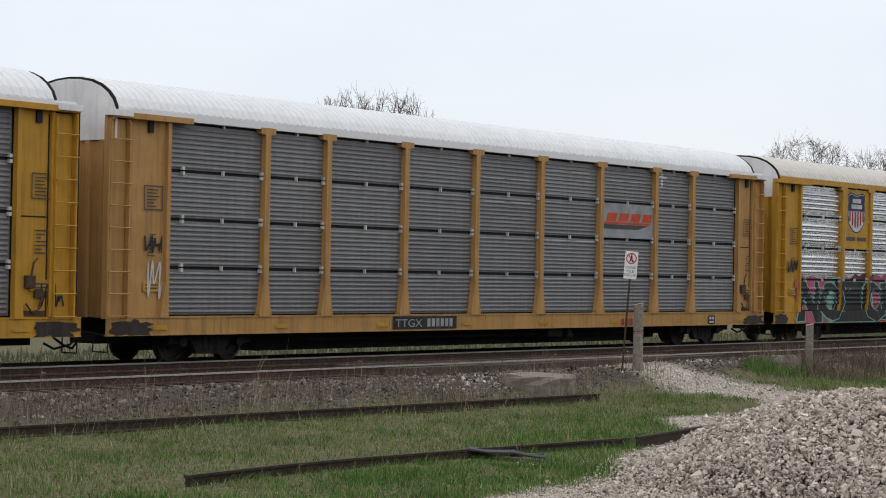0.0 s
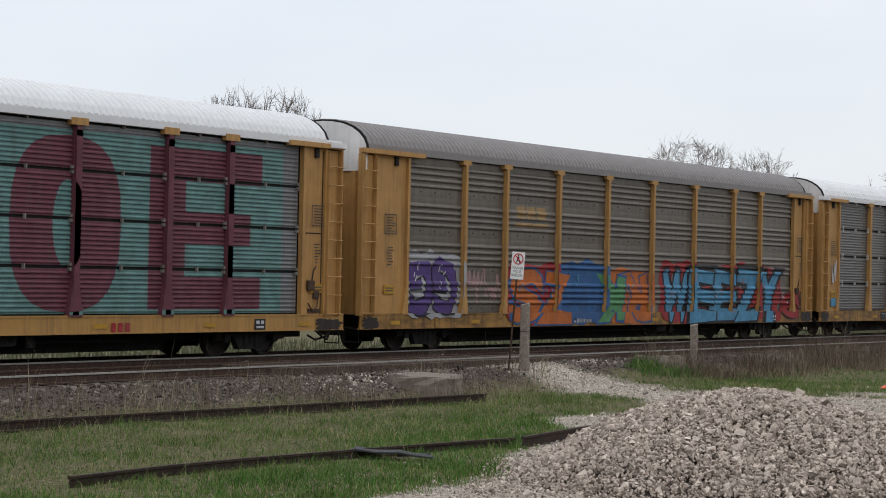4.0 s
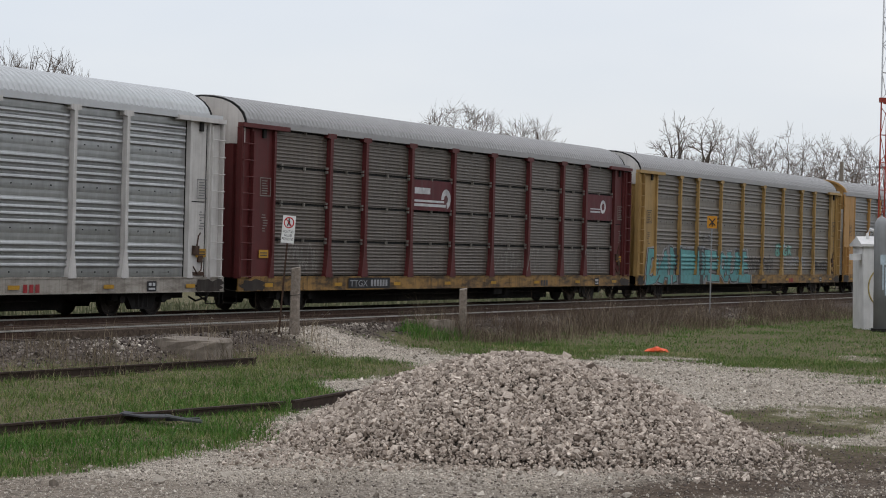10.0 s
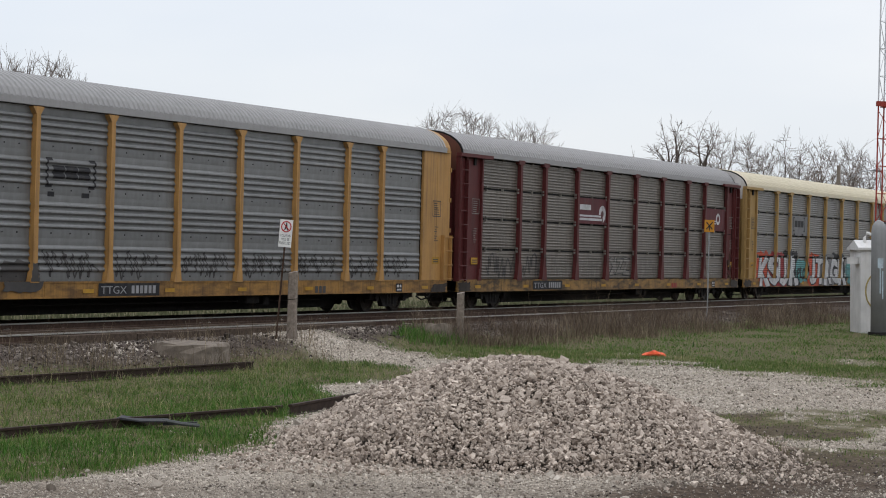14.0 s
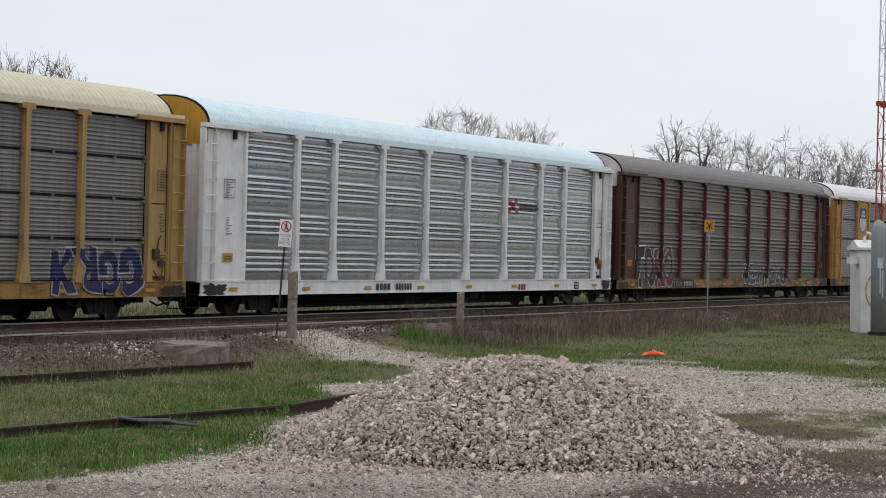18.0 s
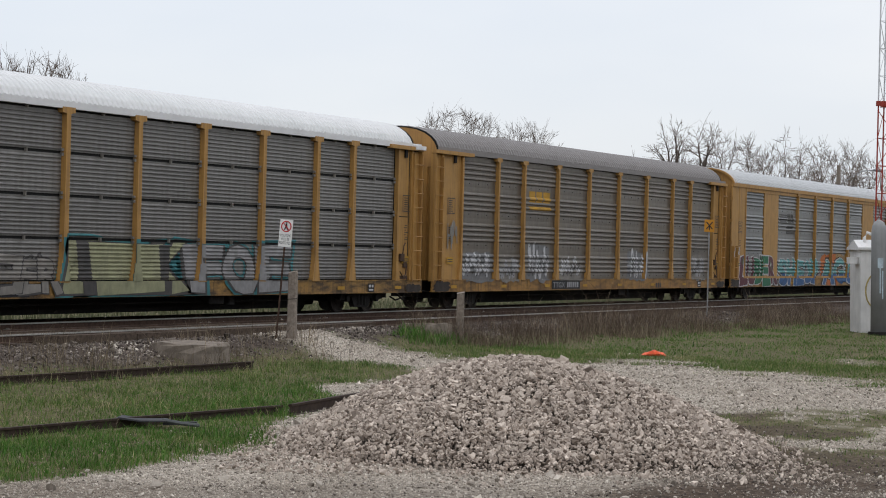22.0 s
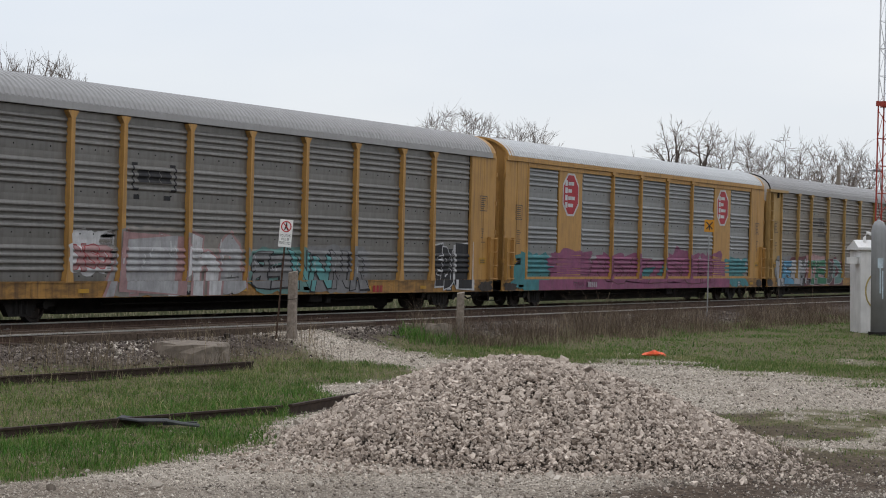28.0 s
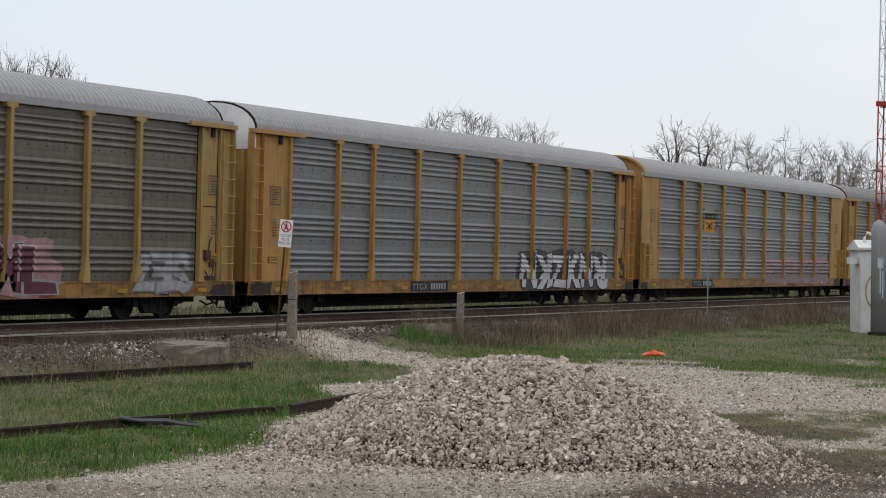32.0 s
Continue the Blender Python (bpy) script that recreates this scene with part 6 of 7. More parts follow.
def ring_arc(cx, cz, r0, r1, a0, a1, k=14):
    out = [(cx + r1 * math.cos(radians(a0 + (a1 - a0) * i / k)), cz + r1 * math.sin(radians(a0 + (a1 - a0) * i / k))) for i in range(k + 1)]
    return [[out[i], out[i + 1], (cx + (out[i + 1][0] - cx) * r0 / r1, cz + (out[i + 1][1] - cz) * r0 / r1), (cx + (out[i][0] - cx) * r0 / r1, cz + (out[i][1] - cz) * r0 / r1)] for i in range(k)]


def board(car, bay, z0, z1, colour, label):
    PLATES[car.name].append((BAYS[bay] + 0.1, BAYS[bay + 1] - 0.1, z0 - 0.01, z1 + 0.01, -1.462))
    return mark(car, "signboard", [rect(BAYS[bay] + 0.11, BAYS[bay + 1] - 0.11, z0, z1)], colour, 0, label)


def arc_logo(car, bay, small=False):
    """Maroon board with white bars that bend into a quarter wheel."""
    board(car, bay, 3.15, 4.13, "board", "maroon signboard with white curved bars")
    x0, x1 = BAYS[bay], BAYS[bay + 1]
    if small:
        mark(car, "emblem", [rect(x0 + 0.5, x0 + 1.45, 3.44, 3.5), rect(x0 + 0.5, x0 + 1.45, 3.56, 3.6)] + ring_arc(x0 + 1.7, 3.68, 0.14, 0.26, 0, 360, 18), "white", 1)
    else:
        mark(car, "emblem", [rect(x0 + 0.25, x1 - 0.5, 3.28, 3.37), rect(x0 + 0.25, x1 - 0.62, 3.42, 3.49), rect(x0 + 0.25, x0 + 1.3, 3.68, 3.88)] + ring_arc(x1 - 0.5, 3.55, 0.13, 0.33, -75, 185, 16), "white", 1)


def stripe_logo(car, bay, z, c="dim"):
    x0 = BAYS[bay] + 0.25
    mark(car, "emblem", [rect(x0, x0 + 1.05 + 0.1 * i, z + 0.11 * i, z + 0.11 * i + 0.06) for i in range(4)] + [rect(x0 + 1.25, x0 + 1.75, z, z + 0.42), rect(x0 + 1.8, x0 + 2.15, z, z + 0.42)], c, 1, "faded dark striped emblem")
    mark(car, "lettering", [rect(x0 + 1.1, x0 + 2.1, z - 0.3, z - 0.16), rect(x0 + 1.1, x0 + 2.35, z - 0.56, z - 0.42)], c, 1)


def bracket_logo(car, bay, z, c="black", plate=None):
    x0, x1 = BAYS[bay] + 0.45, BAYS[bay + 1] - 0.55
    if plate:
        board(car, bay, 3.15, 4.13, plate, "pale grey plate")
    mark(car, "emblem", [rect(x0, x0 + 0.07, z, z + 0.72), rect(x0, x0 + 0.25, z, z + 0.07), rect(x0, x0 + 0.25, z + 0.65, z + 0.72), rect(x1 - 0.07, x1, z, z + 0.72), rect(x1 - 0.25, x1, z, z + 0.07), rect(x1 - 0.25, x1, z + 0.65, z + 0.72)], c, 1, "black square brackets round dark blocks")
    w = (x1 - x0 - 0.55) / 3
    mark(car, "emblem_block", [rect(x0 + 0.24 + i * (w + 0.04), x0 + 0.24 + i * (w + 0.04) + w, z + 0.22, z + 0.54) for i in range(3)], c, 1)["kind"] = "stuff"
    mark(car, "lettering", [rect(x0 + 0.1, x0 + 0.35, z - 0.22, z - 0.1), rect(x1 - 0.5, x1 - 0.2, z - 0.22, z - 0.1)], c, 1)


def shield(car, bay, z0, striped, field="yellow"):
    """Shield with a dark blue head on a yellow board."""
    board(car, bay, 3.14, 5.18, field, "yellow signboard with a shield")
    cx, w, h = (BAYS[bay] + BAYS[bay + 1]) / 2, 0.62, 1.32
    def outline(s):
        pts = [(-0.5, 0.93), (-0.36, 1.0), (0, 0.94), (0.36, 1.0), (0.5, 0.93), (0.46, 0.75), (0.5, 0.45), (0.42, 0.2), (0.2, 0.05), (0, 0), (-0.2, 0.05), (-0.42, 0.2), (-0.5, 0.45), (-0.46, 0.75)]
        return [(cx + x * 2 * w * s, z0 + h / 2 + (z - 0.5) * h * s) for x, z in pts]
    mark(car, "shield_rim", [outline(1.07)], "navy", 1)
    mark(car, "shield", [outline(1.0)], "white", 2)
    head = [(cx + x * 2 * w, z0 + z * h) for x, z in ((-0.49, 0.55), (0.49, 0.55), (0.46, 0.75), (0.49, 0.92), (0.36, 0.985), (0, 0.925), (-0.36, 0.985), (-0.49, 0.92), (-0.46, 0.75))]
    mark(car, "shield_head", [head], "navy", 3)
    mark(car, "lettering", [rect(cx - 0.32, cx + 0.32, z0 + h * 0.76, z0 + h * 0.87), rect(cx - 0.40, cx + 0.40, z0 + h * 0.61, z0 + h * 0.72)], "white", 4)
    if striped:
        for x in (-0.5, -0.3, -0.1, 0.1, 0.3, 0.5):
            mark(car, "shield_stripe", [rect(cx + x - 0.055, cx + x + 0.055, z0 + h * (0.12 + 0.9 * abs(x) ** 2 * 0.7), z0 + h * 0.54)], "red", 3)
    mark(car, "lettering", [rect(cx - 0.75, cx - 0.05, 3.42, 3.55), rect(cx + 0.05, cx + 0.78, 3.42, 3.55)], "dim" if striped else "tan", 1)


def octagon(car, bay, z0, z1):
    x0, x1 = BAYS[bay] + 0.32, BAYS[bay + 1] - 0.32
    def eight(g):
        a, c, e, f = x0 + g, x1 - g, z0 + g, z1 - g
        k = 0.42 * (x1 - x0) / 1.46
        return [(a + k, e), (c - k, e), (c, e + k), (c, f - k), (c - k, f), (a + k, f), (a, f - k), (a, e + k)]
    mark(car, "octagon_sign", [eight(0)], "white", 0, "red octagon sign with a white rim and rows of white bars", True)
    mark(car, "octagon_field", [eight(0.07)], "crimson", 1, "", True)
    h = (z1 - z0)
    rows = [rect(x0 + 0.2, x0 + 0.42, z0 + h * q, z0 + h * (q + 0.13)) for q in (0.70, 0.53, 0.36, 0.19)] + [rect(x0 + 0.48, x0 + 0.48 + w, z0 + h * q + 0.03, z0 + h * (q + 0.10)) for q, w in ((0.70, 0.5), (0.53, 0.32), (0.36, 0.6), (0.19, 0.45))]
    mark(car, "lettering", rows, "white", 2, "", True)


def fittings(car, k, plated):
    """Reflector strips, stencils and placards that every car carries."""
    rng = random.Random(300 + k)
    for x in (1.5, 5.3, 8.9, 12.3, 15.7, 19.2, 22.8, 26.3):
        mark(car, "reflector", [rect(x, x + 0.42, 0.74, 0.84)], "yellow", 0, "yellow reflector strip")
    for x0 in (1.2, 27.0):
        if not plated and x0 > 20:
            x0 = 26.75
        z = rng.uniform(3.1, 3.4)
        c = "dust" if k in (5, 7, 10, 13) else ("grey" if k in (6, 12) else "dim")
        tagged(mark(car, "stencil", [rect(x0, x0 + 0.55, z, z + 0.025), rect(x0, x0 + 0.55, z + 0.5, z + 0.525), rect(x0, x0 + 0.025, z + 0.025, z + 0.5), rect(x0 + 0.525, x0 + 0.55, z + 0.025, z + 0.5)] + [rect(x0 + 0.09, x0 + rng.uniform(0.3, 0.48), z + 0.07 + 0.07 * i, z + 0.095 + 0.07 * i) for i in range(6)], c, 0, "small framed stencil"), kind="stuff")
        tagged(mark(car, "stencil_lines", [rect(x0 + 0.1 + rng.uniform(0, 0.1), x0 + rng.uniform(0.25, 0.45), 2.3 + 0.075 * i, 2.325 + 0.075 * i) for i in range(7)], c, 0), kind="stuff")
        mark(car, "placard", [rect(x0 + 0.02, x0 + 0.5, 1.55, 1.78)], "yellow", 0, "small yellow placard")
        mark(car, "placard_print", [rect(x0 + 0.08, x0 + 0.44, 1.61, 1.64), rect(x0 + 0.08, x0 + 0.44, 1.68, 1.71)], "dim", 1)
    mark(car, "sill_label", [rect(24.6, 25.0, 0.66, 0.92)], "black", 0, "small black and white label")
    mark(car, "label_print", [rect(24.66, 24.94, 0.7, 0.75), rect(24.66, 24.78, 0.8, 0.88), rect(24.83, 24.94, 0.8, 0.88)], "white", 1)
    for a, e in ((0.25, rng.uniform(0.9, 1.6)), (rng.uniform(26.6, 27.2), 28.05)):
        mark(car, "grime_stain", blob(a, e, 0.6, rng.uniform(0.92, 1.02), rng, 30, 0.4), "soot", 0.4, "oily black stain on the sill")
    mark(car, "code_mark", [rect(19.75 + 0.22 * i, 19.9 + 0.22 * i, 0.66, 0.86) for i in range(3)], "red" if k % 2 == 0 else "dim", 0)


def decorate():
    C = CARS
    for k, car in C.items():
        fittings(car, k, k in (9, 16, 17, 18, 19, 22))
        number_bars(car, 6.2 if k % 3 else 9.6, 0.72, "dim" if k == 12 else "pale", 6, 0.2, None if k in (6, 12, 3, 8) else "black", "ETTX" if k == 2 else "TTGX")
    c = C[-1]
    scribble(c, 27.0, 27.7, 1.2, 1.7, 2, "black", 1)
    c = C[0]
    board(c, 6, 3.15, 4.13, "silver", "smooth bare metal sheet with an orange slanted bar")
    mark(c, "emblem", [[(18.95 + 0.62 * i, 3.62), (19.45 + 0.62 * i, 3.62), (19.55 + 0.62 * i, 3.86), (19.05 + 0.62 * i, 3.86)] for i in range(4)] + [[(18.8, 3.54), (21.2, 3.54), (21.3, 3.6), (18.85, 3.6)]], "redor", 1, "orange-red slanted emblem")
    mark(c, "emblem_shadow", [[(18.75, 3.40), (20.6, 3.40), (21.2, 3.53), (18.8, 3.53)]], "dim", 1)
    scribble(c, 1.25, 2.05, 2.35, 2.75, 4, "black", 2, 0.05)
    scribble(c, 1.3, 1.95, 1.35, 2.2, 2, "white", 3, 0.04)
    mark(c, "bare_spot", [rect(21.95, 22.05, 4.7, 5.1), rect(21.75, 22.25, 4.95, 5.02)], "white", 0, "scraped white spot")
    mark(c, "scraped_line", [rect(x + d, x + d + 0.9, z, z + 0.03) for x, z in ((13.2, 4.55), (13.3, 3.95), (16.1, 4.9), (16.2, 4.3), (16.3, 3.75), (16.4, 3.0), (19.0, 4.75)) for d in (0.0, 1.2)], "pale", 0, "bright scraped lines on the ribs")
    c = C[1]
    shield(c, 1, 3.72, True)
    piece(c, 1.9, 9.6, 0.6, 2.05, 4, "black", "mint", ["pink", "pink", "plum", "pink"], 11, "NOICE", 0.36, "mint", label="black letters edged in mint on pink spray")
    piece(c, 11.3, 18.4, 0.6, 2.12, 5, "violet", "black", ["cyan", "cyan", "sky", "cyan"], 12, "NERVE", 0.36, None, label="purple block letters on a light blue spray cloud", shade='black')
    mark(c, "graffiti_cloud", [[(12.6, 2.0), (13.2, 2.3), (13.6, 2.25), (13.9, 2.75), (14.3, 2.4), (14.8, 2.5), (15.2, 2.1), (15.2, 1.9), (12.6, 1.9)]], "sky", 0)
    scribble(c, 1.1, 1.9, 2.3, 2.7, 3, "black", 6, 0.06)
    c = C[2]
    for i in range(9):
        if i != 1:
            mark(c, "teal_ground", [rect(BAYS[i] - (0.09 if i else -0.35), BAYS[i + 1] + 0.09 - (0.75 if i == 8 else 0), 1.04, 5.02)], "seafoam", 0, "teal painted ground of the lettering")
    mark(c, "teal_ground", [rect(BAYS[1] + 0.09, BAYS[2] - 0.09, 1.04, 3.1)], "seafoam", 0)
    lt = lambda shapes: mark(c, "painted_letter", shapes, "wine", 1, "huge maroon block letter")
    shield(c, 1, 3.75, True, "ochre")
    lt([[(2.5, 1.15), (3.5, 1.15), (3.72, 1.9), (4.55, 1.9), (4.4, 2.7), (3.95, 2.7), (4.25, 4.0), (4.4, 4.85), (3.5, 4.85)], [(4.4, 4.85), (5.0, 4.85), (6.05, 1.15), (4.9, 1.15), (4.55, 1.9), (4.4, 2.7), (4.25, 4.0)]])
    lt([[(7.15, 1.15), (8.35, 1.15), (8.35, 3.3), (8.35, 4.85), (7.15, 4.85)], [(8.35, 4.85), (9.9, 2.9), (9.9, 1.35), (9.6, 1.35), (8.35, 3.3)], [(9.9, 2.9), (11.4, 4.85), (11.4, 3.3), (10.2, 1.35), (9.9, 1.35)], [(11.4, 4.85), (12.45, 4.85), (12.45, 1.15), (11.4, 1.15), (11.4, 3.3)]])
    lt([rect(12.75, 13.75, 1.15, 4.85), [(13.75, 4.2), (14.5, 4.2), (14.65, 3.9), (14.65, 3.6), (14.5, 3.35), (13.75, 3.35), (13.75, 2.85), (14.6, 2.85), (15.2, 2.95), (15.75, 3.5), (15.75, 4.2), (15.4, 4.7), (14.9, 4.85), (13.75, 4.85)], [(13.75, 2.849), (14.5, 2.65), (14.75, 2.4), (14.75, 2.05), (14.5, 1.8), (13.75, 1.8), (13.75, 1.15), (15.2, 1.15), (15.8, 1.5), (15.95, 2.1), (15.7, 2.7), (15.2, 2.95), (14.6, 2.849)]])
    ov = [(18.45 + 1.65 * math.copysign(abs(math.cos(q)) ** 0.75, math.cos(q)), 3.0 + 1.9 * math.copysign(abs(math.sin(q)) ** 0.75, math.sin(q))) for q in [2 * math.pi * i / 24 for i in range(24)]]
    iv = [(18.45 + 0.42 * math.cos(q), 3.0 + 0.95 * math.sin(q)) for q in [2 * math.pi * i / 24 for i in range(24)]]
    lt([[ov[i], ov[(i + 1) % 24], iv[(i + 1) % 24], iv[i]] for i in range(24)])
    lt([rect(21.0, 22.2, 1.15, 4.85), rect(22.2, 24.9, 4.1, 4.85), rect(22.2, 24.5, 2.65, 3.4), rect(22.2, 24.9, 1.15, 1.9)])
    scribble(c, 1.1, 1.9, 4.2, 4.75, 3, "black", 8, 0.05)
    scribble(c, 1.05, 1.9, 2.5, 3.1, 3, "white", 9, 0.07)
    scribble(c, 1.05, 1.95, 1.15, 1.5, 3, "white", 10, 0.06)
    c = C[3]
    mark(c, "emblem", [rect(7.7, 8.15, 3.75, 4.1), rect(8.25, 8.7, 3.75, 4.1), rect(8.8, 9.3, 3.75, 4.1), rect(7.6, 9.4, 3.5, 3.62)], "tan", 0, "worn yellow emblem blocks")
    piece(c, 2.45, 4.7, 0.95, 2.5, 2, "purple", "black", ["pale"], 21, None, 0.4, "white", label="round purple and white tag")
    scribble(c, 5.2, 6.9, 1.2, 2.3, 4, "rose", 22, 0.07)
    piece(c, 7.4, 15.6, 0.7, 2.3, 5, ["orange", "blue", "lime", "orange"], "blue", ["red", "blue", "orange"], 23, None, 0.45, "sky", label="orange, blue and green block piece")
    piece(c, 16.6, 25.3, 0.6, 2.45, 5, "sky", "black", ["red", "red", "red", "red"], 24, "WEEZY", 0.42, "rose", label="light blue letters on black and red spray", halo='black')
    piece(c, 25.4, 26.9, 0.75, 1.9, 1, "red", "black", None, 25, None, 0.3, "white")
    c = C[4]
    stripe_logo(c, 2, 3.75)
    piece(c, 10.1, 12.7, 0.7, 2.0, 2, "grey", "pale", None, 31, None, 0.4, "pale", label="pale grey bubble tag")
    scribble(c, 8.3, 9.6, 1.55, 1.95, 4, "white", 32, 0.04)
    scribble(c, 13.0, 14.2, 1.6, 1.9, 4, "white", 33, 0.04)
    piece(c, 16.6, 18.2, 0.6, 2.1, 1, "blue", "navy", None, 34, "A", 0.36, label="single blue letter")
    piece(c, 19.4, 21.2, 0.8, 2.05, 2, "teal", "green", None, 35, None, 0.33)
    scribble(c, 1.3, 2.0, 2.0, 2.9, 3, "white", 36, 0.06)
    mark(c, "paint_patch", [rect(1.25, 1.95, 1.2, 1.5)], "sky", 0, "light blue painted patch")
    c = C[5]
    board(c, 2, 3.15, 4.13, "plum", "maroon signboard with worn pale lettering bars")
    mark(c, "lettering", [rect(8.2, 8.7, 3.75, 3.95), rect(8.8, 9.2, 3.7, 3.95), rect(8.3, 9.5, 3.3, 3.38), rect(8.4, 9.3, 3.5, 3.56)], "rose", 1)
    piece(c, 8.6, 14.1, 0.6, 2.1, 5, "berry", "white", ["black", "black", "purple"], 41, "UFBREK", 0.33, "orange", label="dark pink letters edged in white")
    piece(c, 14.9, 20.3, 0.62, 2.0, 5, "dim", "pale", ["purple", "dim"], 42, "HOBAKE", 0.30, "rose", label="dull purple letters with pale edges", low=('rustbrown', 1.25))
    piece(c, 23.8, 25.9, 0.9, 1.9, 2, "grey", "dust", None, 43, None, 0.3)
    c = C[6]
    mark(c, "emblem", [stroke(p, q, 0.17) for p, q in (((7.75, 3.5), (7.75, 3.95)), ((7.75, 3.95), (8.5, 3.95)), ((7.75, 3.5), (8.55, 3.5)), ((8.7, 3.5), (8.7, 3.95)), ((8.75, 3.95), (9.25, 3.5)), ((9.35, 3.5), (9.35, 3.95)))], "crimson", 1, "red linked line emblem")
    mark(c, "lettering", [rect(7.5 + 0.24 * i, 7.66 + 0.24 * i, 3.08, 3.24) for i in range(9)], "dim", 1)
    piece(c, 3.6, 15.2, 0.6, 2.35, 6, "navy", "sky", ["green", "green", "lime", "green", "green", "lime"], 51, "VEAKS", 0.50, "white", label="purple letters edged light blue on green spray", low=('violet', 1.75), shade='black')
    scribble(c, 2.4, 4.0, 1.1, 2.0, 3, "white", 52, 0.04)
    piece(c, 16.4, 17.9, 1.25, 1.75, 3, "grey", "black", None, 53, None, 0.12)
    c = C[7]
    arc_logo(c, 3)
    arc_logo(c, 8, True)
    scribble(c, 16.0, 20.0, 1.1, 2.0, 6, "dust", 61, 0.05)
    scribble(c, 21.8, 25.5, 1.1, 2.1, 6, "dust", 62, 0.05)
    scribble(c, 2.5, 4.6, 1.1, 2.0, 4, "dust", 63, 0.05)
    c = C[8]
    piece(c, 1.3, 13.8, 0.6, 2.2, 9, "turq", "dim", None, 71, "DANIDEQUE", 0.36, "cyan", label="turquoise block letters along the foot of the car", halo='pale')
    piece(c, 7.2, 9.2, 2.35, 2.9, 3, "dust", "dim", None, 72, None, 0.13, "pale")
    piece(c, 17.8, 20.3, 1.85, 2.55, 4, "mint", "black", None, 73, None, 0.22, "white", label="pale green rounded tag")
    scribble(c, 19.4, 22.6, 1.35, 1.95, 5, "pale", 74, 0.06)
    scribble(c, 13.8, 17.5, 1.1, 1.9, 7, "dim", 75, 0.06)
    scribble(c, 23.7, 26.2, 1.1, 1.7, 6, "dim", 76, 0.07)
    c = C[9]
    bracket_logo(c, 2, 3.3)
    piece(c, 2.3, 5.3, 0.62, 1.8, 3, "pale", "black", ["rose", "white"], 81, None, 0.42, None, label="white bubble tag with black edges")
    mark(c, "dark_patch", blob(5.9, 7.4, 0.75, 1.55, random.Random(3)), "dim", 1, "black sprayed patch")
    for i, x in enumerate((7.4, 10.2, 13.1, 16.0, 18.9, 21.7, 24.0)):
        scribble(c, x, x + (2.3 if i < 5 else 1.7), 1.08, 1.8, 4, "dim", 82 + i, 0.05)
    c = C[10]
    arc_logo(c, 3)
    arc_logo(c, 8, True)
    for i, (x, q) in enumerate(((2.5, "dim"), (5.2, "dim"), (7.4, "dust"), (10.3, "dust"), (16.0, "dust"), (22.0, "dust"))):
        scribble(c, x, x + 2.4, 1.08, 1.9, 4, q, 92 + i, 0.06)
    piece(c, 13.3, 15.4, 1.15, 1.9, 3, "dust", "black", None, 99, None, 0.16)
    c = C[11]
    bracket_logo(c, 2, 3.35, "black", "grey")
    piece(c, 2.5, 8.3, 0.62, 2.15, 5, "white", "black", ["redor", "red", "black"], 101, "KSUR", 0.31, None, label="white block letters on red spray")
    piece(c, 8.5, 9.8, 0.9, 1.7, 2, "black", "turq", ["turq"], 102, "PLC", 0.2)
    piece(c, 10.1, 16.6, 0.62, 2.15, 5, "white", "black", ["redor", "grey", "black"], 103, "UTRGK", 0.31, None, label="white block letters on red spray")
    piece(c, 17.1, 19.6, 0.65, 1.9, 3, "turq", "teal", ["seafoam"], 104, None, 0.25)
    piece(c, 22.6, 26.2, 0.6, 1.9, 4, "navy", "pale", None, 105, None, 0.3, label="dark blue tag edged in white")
    c = C[12]
    mark(c, "emblem", [stroke((18.95, 3.4), (19.7, 3.85), 0.13), stroke((18.95, 3.85), (19.7, 3.4), 0.13)], "red", 1, "dark red cross emblem")
    mark(c, "lettering", [rect(19.85 + 0.2 * i, 19.99 + 0.2 * i, 3.5, 3.7) for i in range(8)], "dim", 1)
    c = C[13]
    stripe_logo(c, 2, 3.7)
    piece(c, 2.0, 6.3, 0.6, 2.35, 3, ["black", "black", "plum", "plum"], "white", None, 111, "TOKO", 0.45, "rose", label="dark red and black letters edged in white")
    piece(c, 15.3, 18.0, 0.75, 1.75, 4, "dim", "white", None, 112, "KEEP", 0.22, "white")
    piece(c, 18.1, 21.2, 0.7, 1.65, 4, "dim", "white", None, 113, "POUS", 0.2)
    scribble(c, 23.8, 25.6, 1.1, 1.6, 4, "lime", 114, 0.09)
    c = C[14]
    shield(c, 1, 3.55, False)
    piece(c, 10.0, 15.0, 0.62, 2.1, 3, "lichen", "dim", None, 121, "BIK", None, None, False, "pale yellow-green letters edged in black", halo="teal")
    piece(c, 15.1, 20.2, 0.62, 2.05, 3, "ash", "dim", None, 123, "FOE", None, None, False, "pale grey letters edged in black", halo="teal")
    piece(c, 6.9, 9.8, 0.62, 1.7, 4, "dust", "dim", None, 124, None, None, None, False, "dull brown faded letters")
    scribble(c, 5.2, 9.5, 1.1, 1.7, 5, "dim", 122, 0.06)
    c = C[15]
    mark(c, "emblem", [rect(7.65, 8.15, 3.8, 4.2), rect(8.25, 8.75, 3.8, 4.2), rect(8.85, 9.4, 3.8, 4.2), rect(7.6, 9.45, 3.52, 3.66)], "yellow", 0, "yellow emblem blocks on a bar")
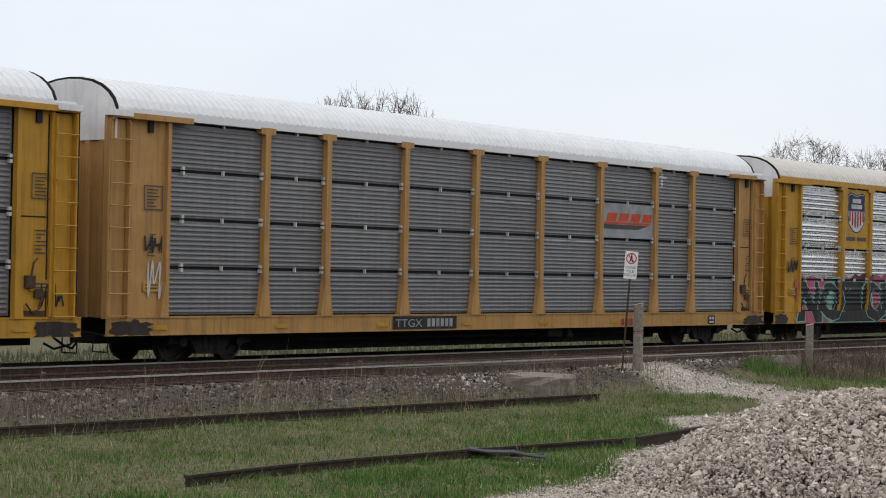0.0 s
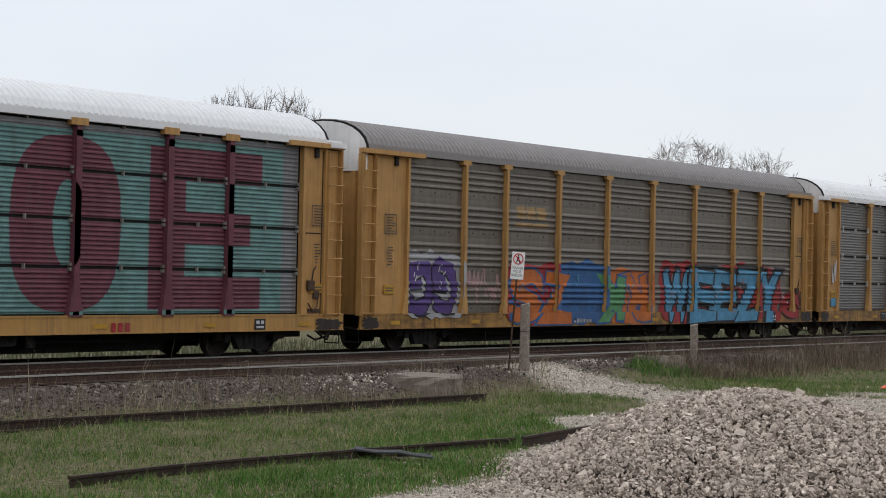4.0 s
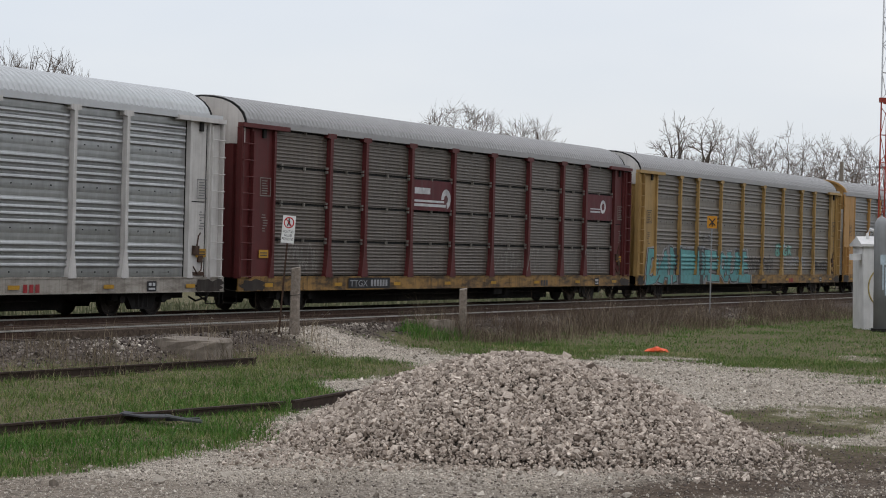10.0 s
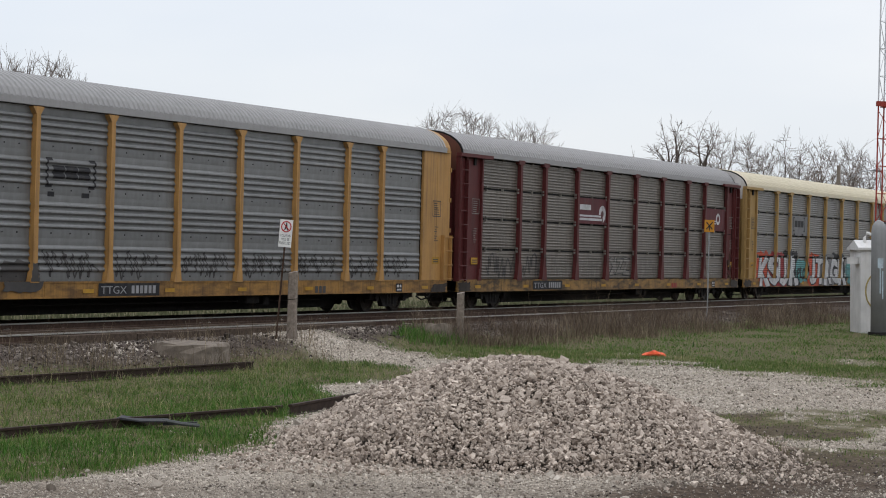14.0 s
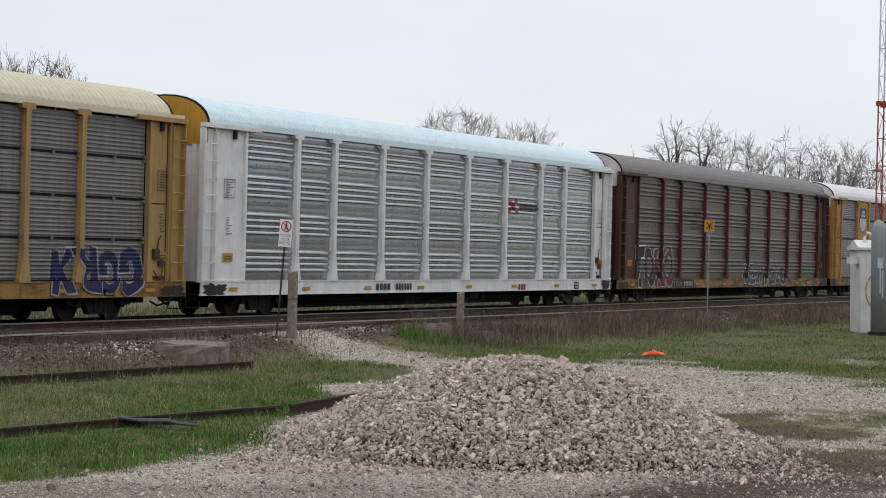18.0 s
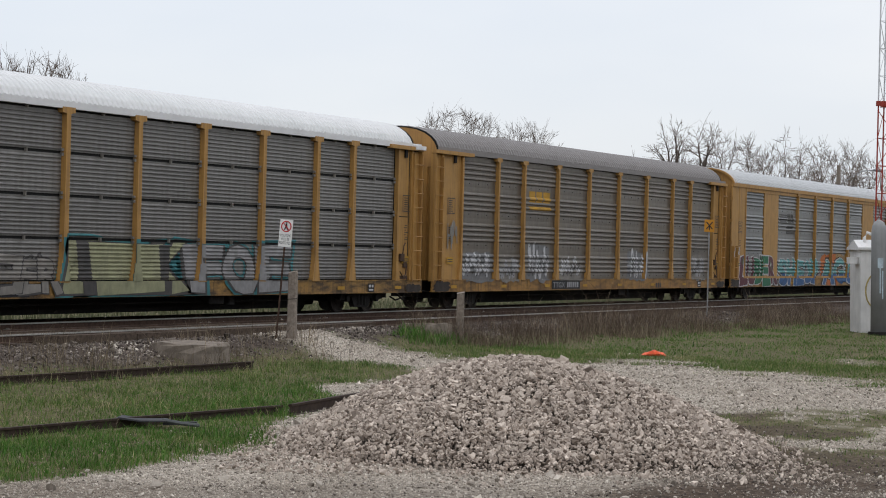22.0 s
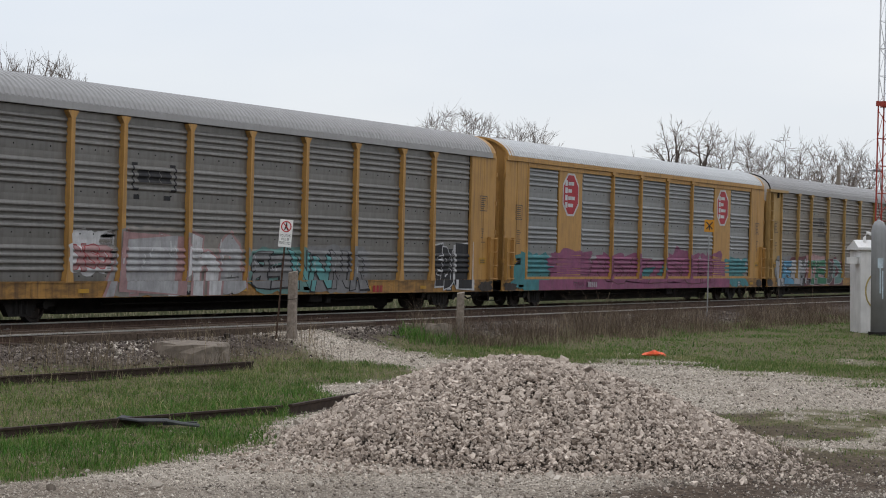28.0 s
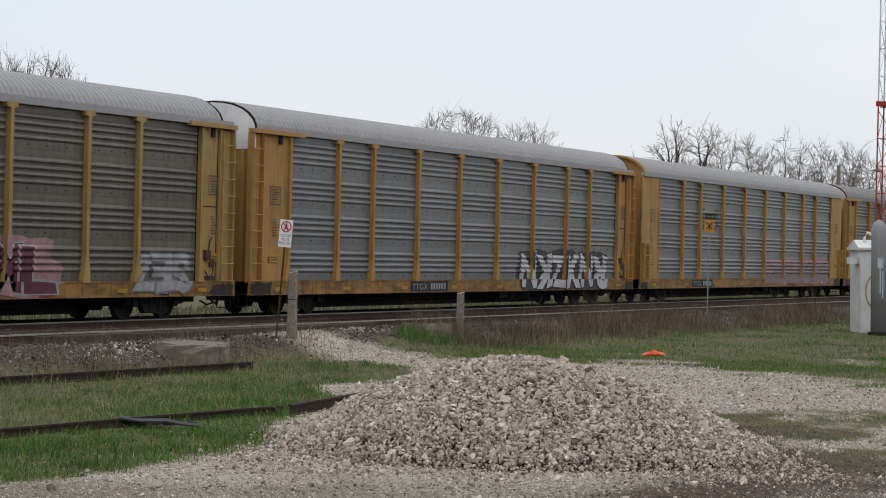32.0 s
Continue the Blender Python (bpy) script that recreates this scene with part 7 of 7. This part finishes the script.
    for i, (a, e, h, q) in enumerate(((2.35, 4.8, 2.0, "pale"), (5.2, 6.9, 1.85, "dust"), (7.5, 9.5, 2.35, "pale"), (10.2, 12.5, 1.9, "pale"), (16.8, 18.9, 2.2, "pale"), (23.8, 25.8, 2.1, "dust"))):
        mark(c, "faded_patch", blob(a, e, 0.9, h, random.Random(i)), "dust" if i % 2 else "grey", 0, "faded grey sprayed patch")
        scribble(c, a + 0.1, e - 0.1, 1.05, h - 0.05, 3, "white" if q == "pale" else "pale", 131 + i, 0.11)
        scribble(c, a + 0.3, e - 0.2, 1.1, h - 0.25, 4, "dim", 231 + i, 0.04)
    scribble(c, 1.2, 2.0, 2.0, 3.0, 3, "dust", 138, 0.06)
    scribble(c, 23.9, 26.0, 1.2, 2.6, 4, "dust", 139, 0.05)
    c = C[16]
    stripe_logo(c, 2, 3.75)
    piece(c, 1.5, 6.7, 0.65, 2.1, 5, ["plum", "green", "green", "plum"], "white", None, 141, "LUBER", 0.36, "lime", True, "dark red and green letters edged white")
    piece(c, 7.2, 13.6, 0.6, 2.0, 5, "turq", "white", None, 142, "SHEOP", 0.42, "white", True, "blue letters edged white", low=('blue', 1.2), shade='black')
    piece(c, 14.2, 22.4, 0.6, 2.1, 4, "turq", "white", ["orange", "tan", "rose"], 143, "AGCL", 0.5, "mint", True, "blue-green letters with black edges on orange spray", low=('blue', 1.25), halo='black')
    scribble(c, 23.9, 25.9, 1.2, 1.9, 4, "dim", 144, 0.05, True)
    scribble(c, 0.6, 1.5, 2.0, 2.5, 4, "white", 145, 0.035, True)
    c = C[17]
    octagon(c, 1, 3.35, 5.0)
    octagon(c, 7, 3.35, 5.0)
    mark(c, "graffiti_arc", [q for r in (0.3, 0.6, 0.9) for q in ring_arc(2.3, 1.0, r, r + 0.17, 20, 200)], "purple", 1, "", True)
    piece(c, 3.2, 14.6, 0.62, 2.3, 4, ["sky", "pale", "rose", "mint"], "black", ["dust", "rose", "dust"], 151, "WASP", 0.55, "white", True, "pale blue, pink and mint letters with black edges", shade='black')
    piece(c, 15.2, 22.8, 0.62, 2.0, 4, ["silver", "cyan", "silver", "pale"], "black", ["dust", "rose"], 152, "ZEUGS", 0.42, None, True, "silver letters with black edges")
    c = C[18]
    bracket_logo(c, 2, 3.35)
    piece(c, 5.15, 6.7, 1.25, 2.0, 3, "rose", "red", ["white"], 161, None, 0.16)
    piece(c, 6.6, 12.6, 0.65, 2.3, 5, ["pale", "white", "pale"], "rose", ["dust", "dust"], 162, "Alpha", None, "white", False, "pale pinkish rounded letters", slant=0.2)
    piece(c, 12.9, 19.4, 0.7, 1.9, 6, ["grey", "turq", "grey"], "black", ["seafoam", "grey"], 163, None, 0.3, "pale", False, "grey and teal angular letters with black edges")
    mark(c, "dark_patch", [rect(23.85, 26.2, 0.85, 2.05)], "black", 0, "black painted block with white scrawl")
    piece(c, 23.9, 26.2, 0.75, 2.2, 4, "black", "white", None, 165, "EBOI", label="black letters edged in white")
    c = C[19]
    octagon(c, 1, 3.4, 5.0)
    octagon(c, 7, 3.4, 5.0)
    rng = random.Random(5)
    for a, e, q in ((0.9, 4.6, "teal"), (4.0, 8.2, "magenta"), (7.6, 13.5, "magenta"), (12.5, 16.4, "teal"), (15.6, 20.3, "magenta"), (19.4, 23.2, "magenta"), (22.8, 26.2, "teal"), (17.6, 19.2, "teal")):
        mark(c, "graffiti_cloud", blob(a, e, 0.6, rng.uniform(1.75, 2.3), rng, 60, 0.34), q, 0 if q == "teal" else 0.5, "broad magenta and teal sprayed fields", True)
    mark(c, "magenta_strip", [rect(3.2, 23.5, 0.63, 1.0)], "magenta", 1, "", True)
    piece(c, 8.0, 21.5, 0.8, 1.9, 7, "magenta", "plum", None, 171, None, 0.3, None, True)
    c = C[20]
    stripe_logo(c, 2, 3.7)
    piece(c, 1.7, 6.4, 0.6, 2.0, 4, ["pale", "sky", "pale", "silver"], "dim", ["grey", "plum"], 181, "KEIM", 0.32, "white", False, "teal letters edged white")
    piece(c, 6.6, 12.6, 0.62, 2.0, 4, ["green", "dim", "seafoam"], "pale", ["rose", "plum"], 182, "TEDD", 0.42, "rose", False, "dark green letters with pale edges")
    piece(c, 15.9, 20.3, 0.7, 1.95, 4, "plum", "pale", ["rose"], 183, "RAML", 0.26, None, False, "dull pink letters")
    piece(c, 23.6, 26.0, 0.7, 1.85, 3, "pale", "grey", None, 184, None, 0.28)
    c = C[21]
    piece(c, 17.7, 25.4, 0.62, 2.0, 6, "white", "black", ["dim", "dim", "dim"], 191, None, 0.26, None, False, "spiky white tag with black edges", 0.1)
    c = C[22]
    bracket_logo(c, 2, 3.4, "dim")
    piece(c, 15.6, 26.0, 0.8, 1.85, 8, "dust", "rose", ["rose", "rose"], 201, None, 0.24, None, False, "pale pink letters")


decorate()


def motions():
    # how far the train has run, with the small changes of its pace
    run = ((0, 0.60), (3, 0.2), (6, -0.2), (9, -0.30), (13, -0.38), (16, 0.1), (18.4, 0.4), (21, 0.35), (23, 0.35), (28, 0.15), (32, -0.3))
    for k, car in CARS.items():
        walk(car, [(t, pose(27.2 + PITCH * k - 18.172 * t + d, TRACK_Y, 0)) for t, d in run])


motions()
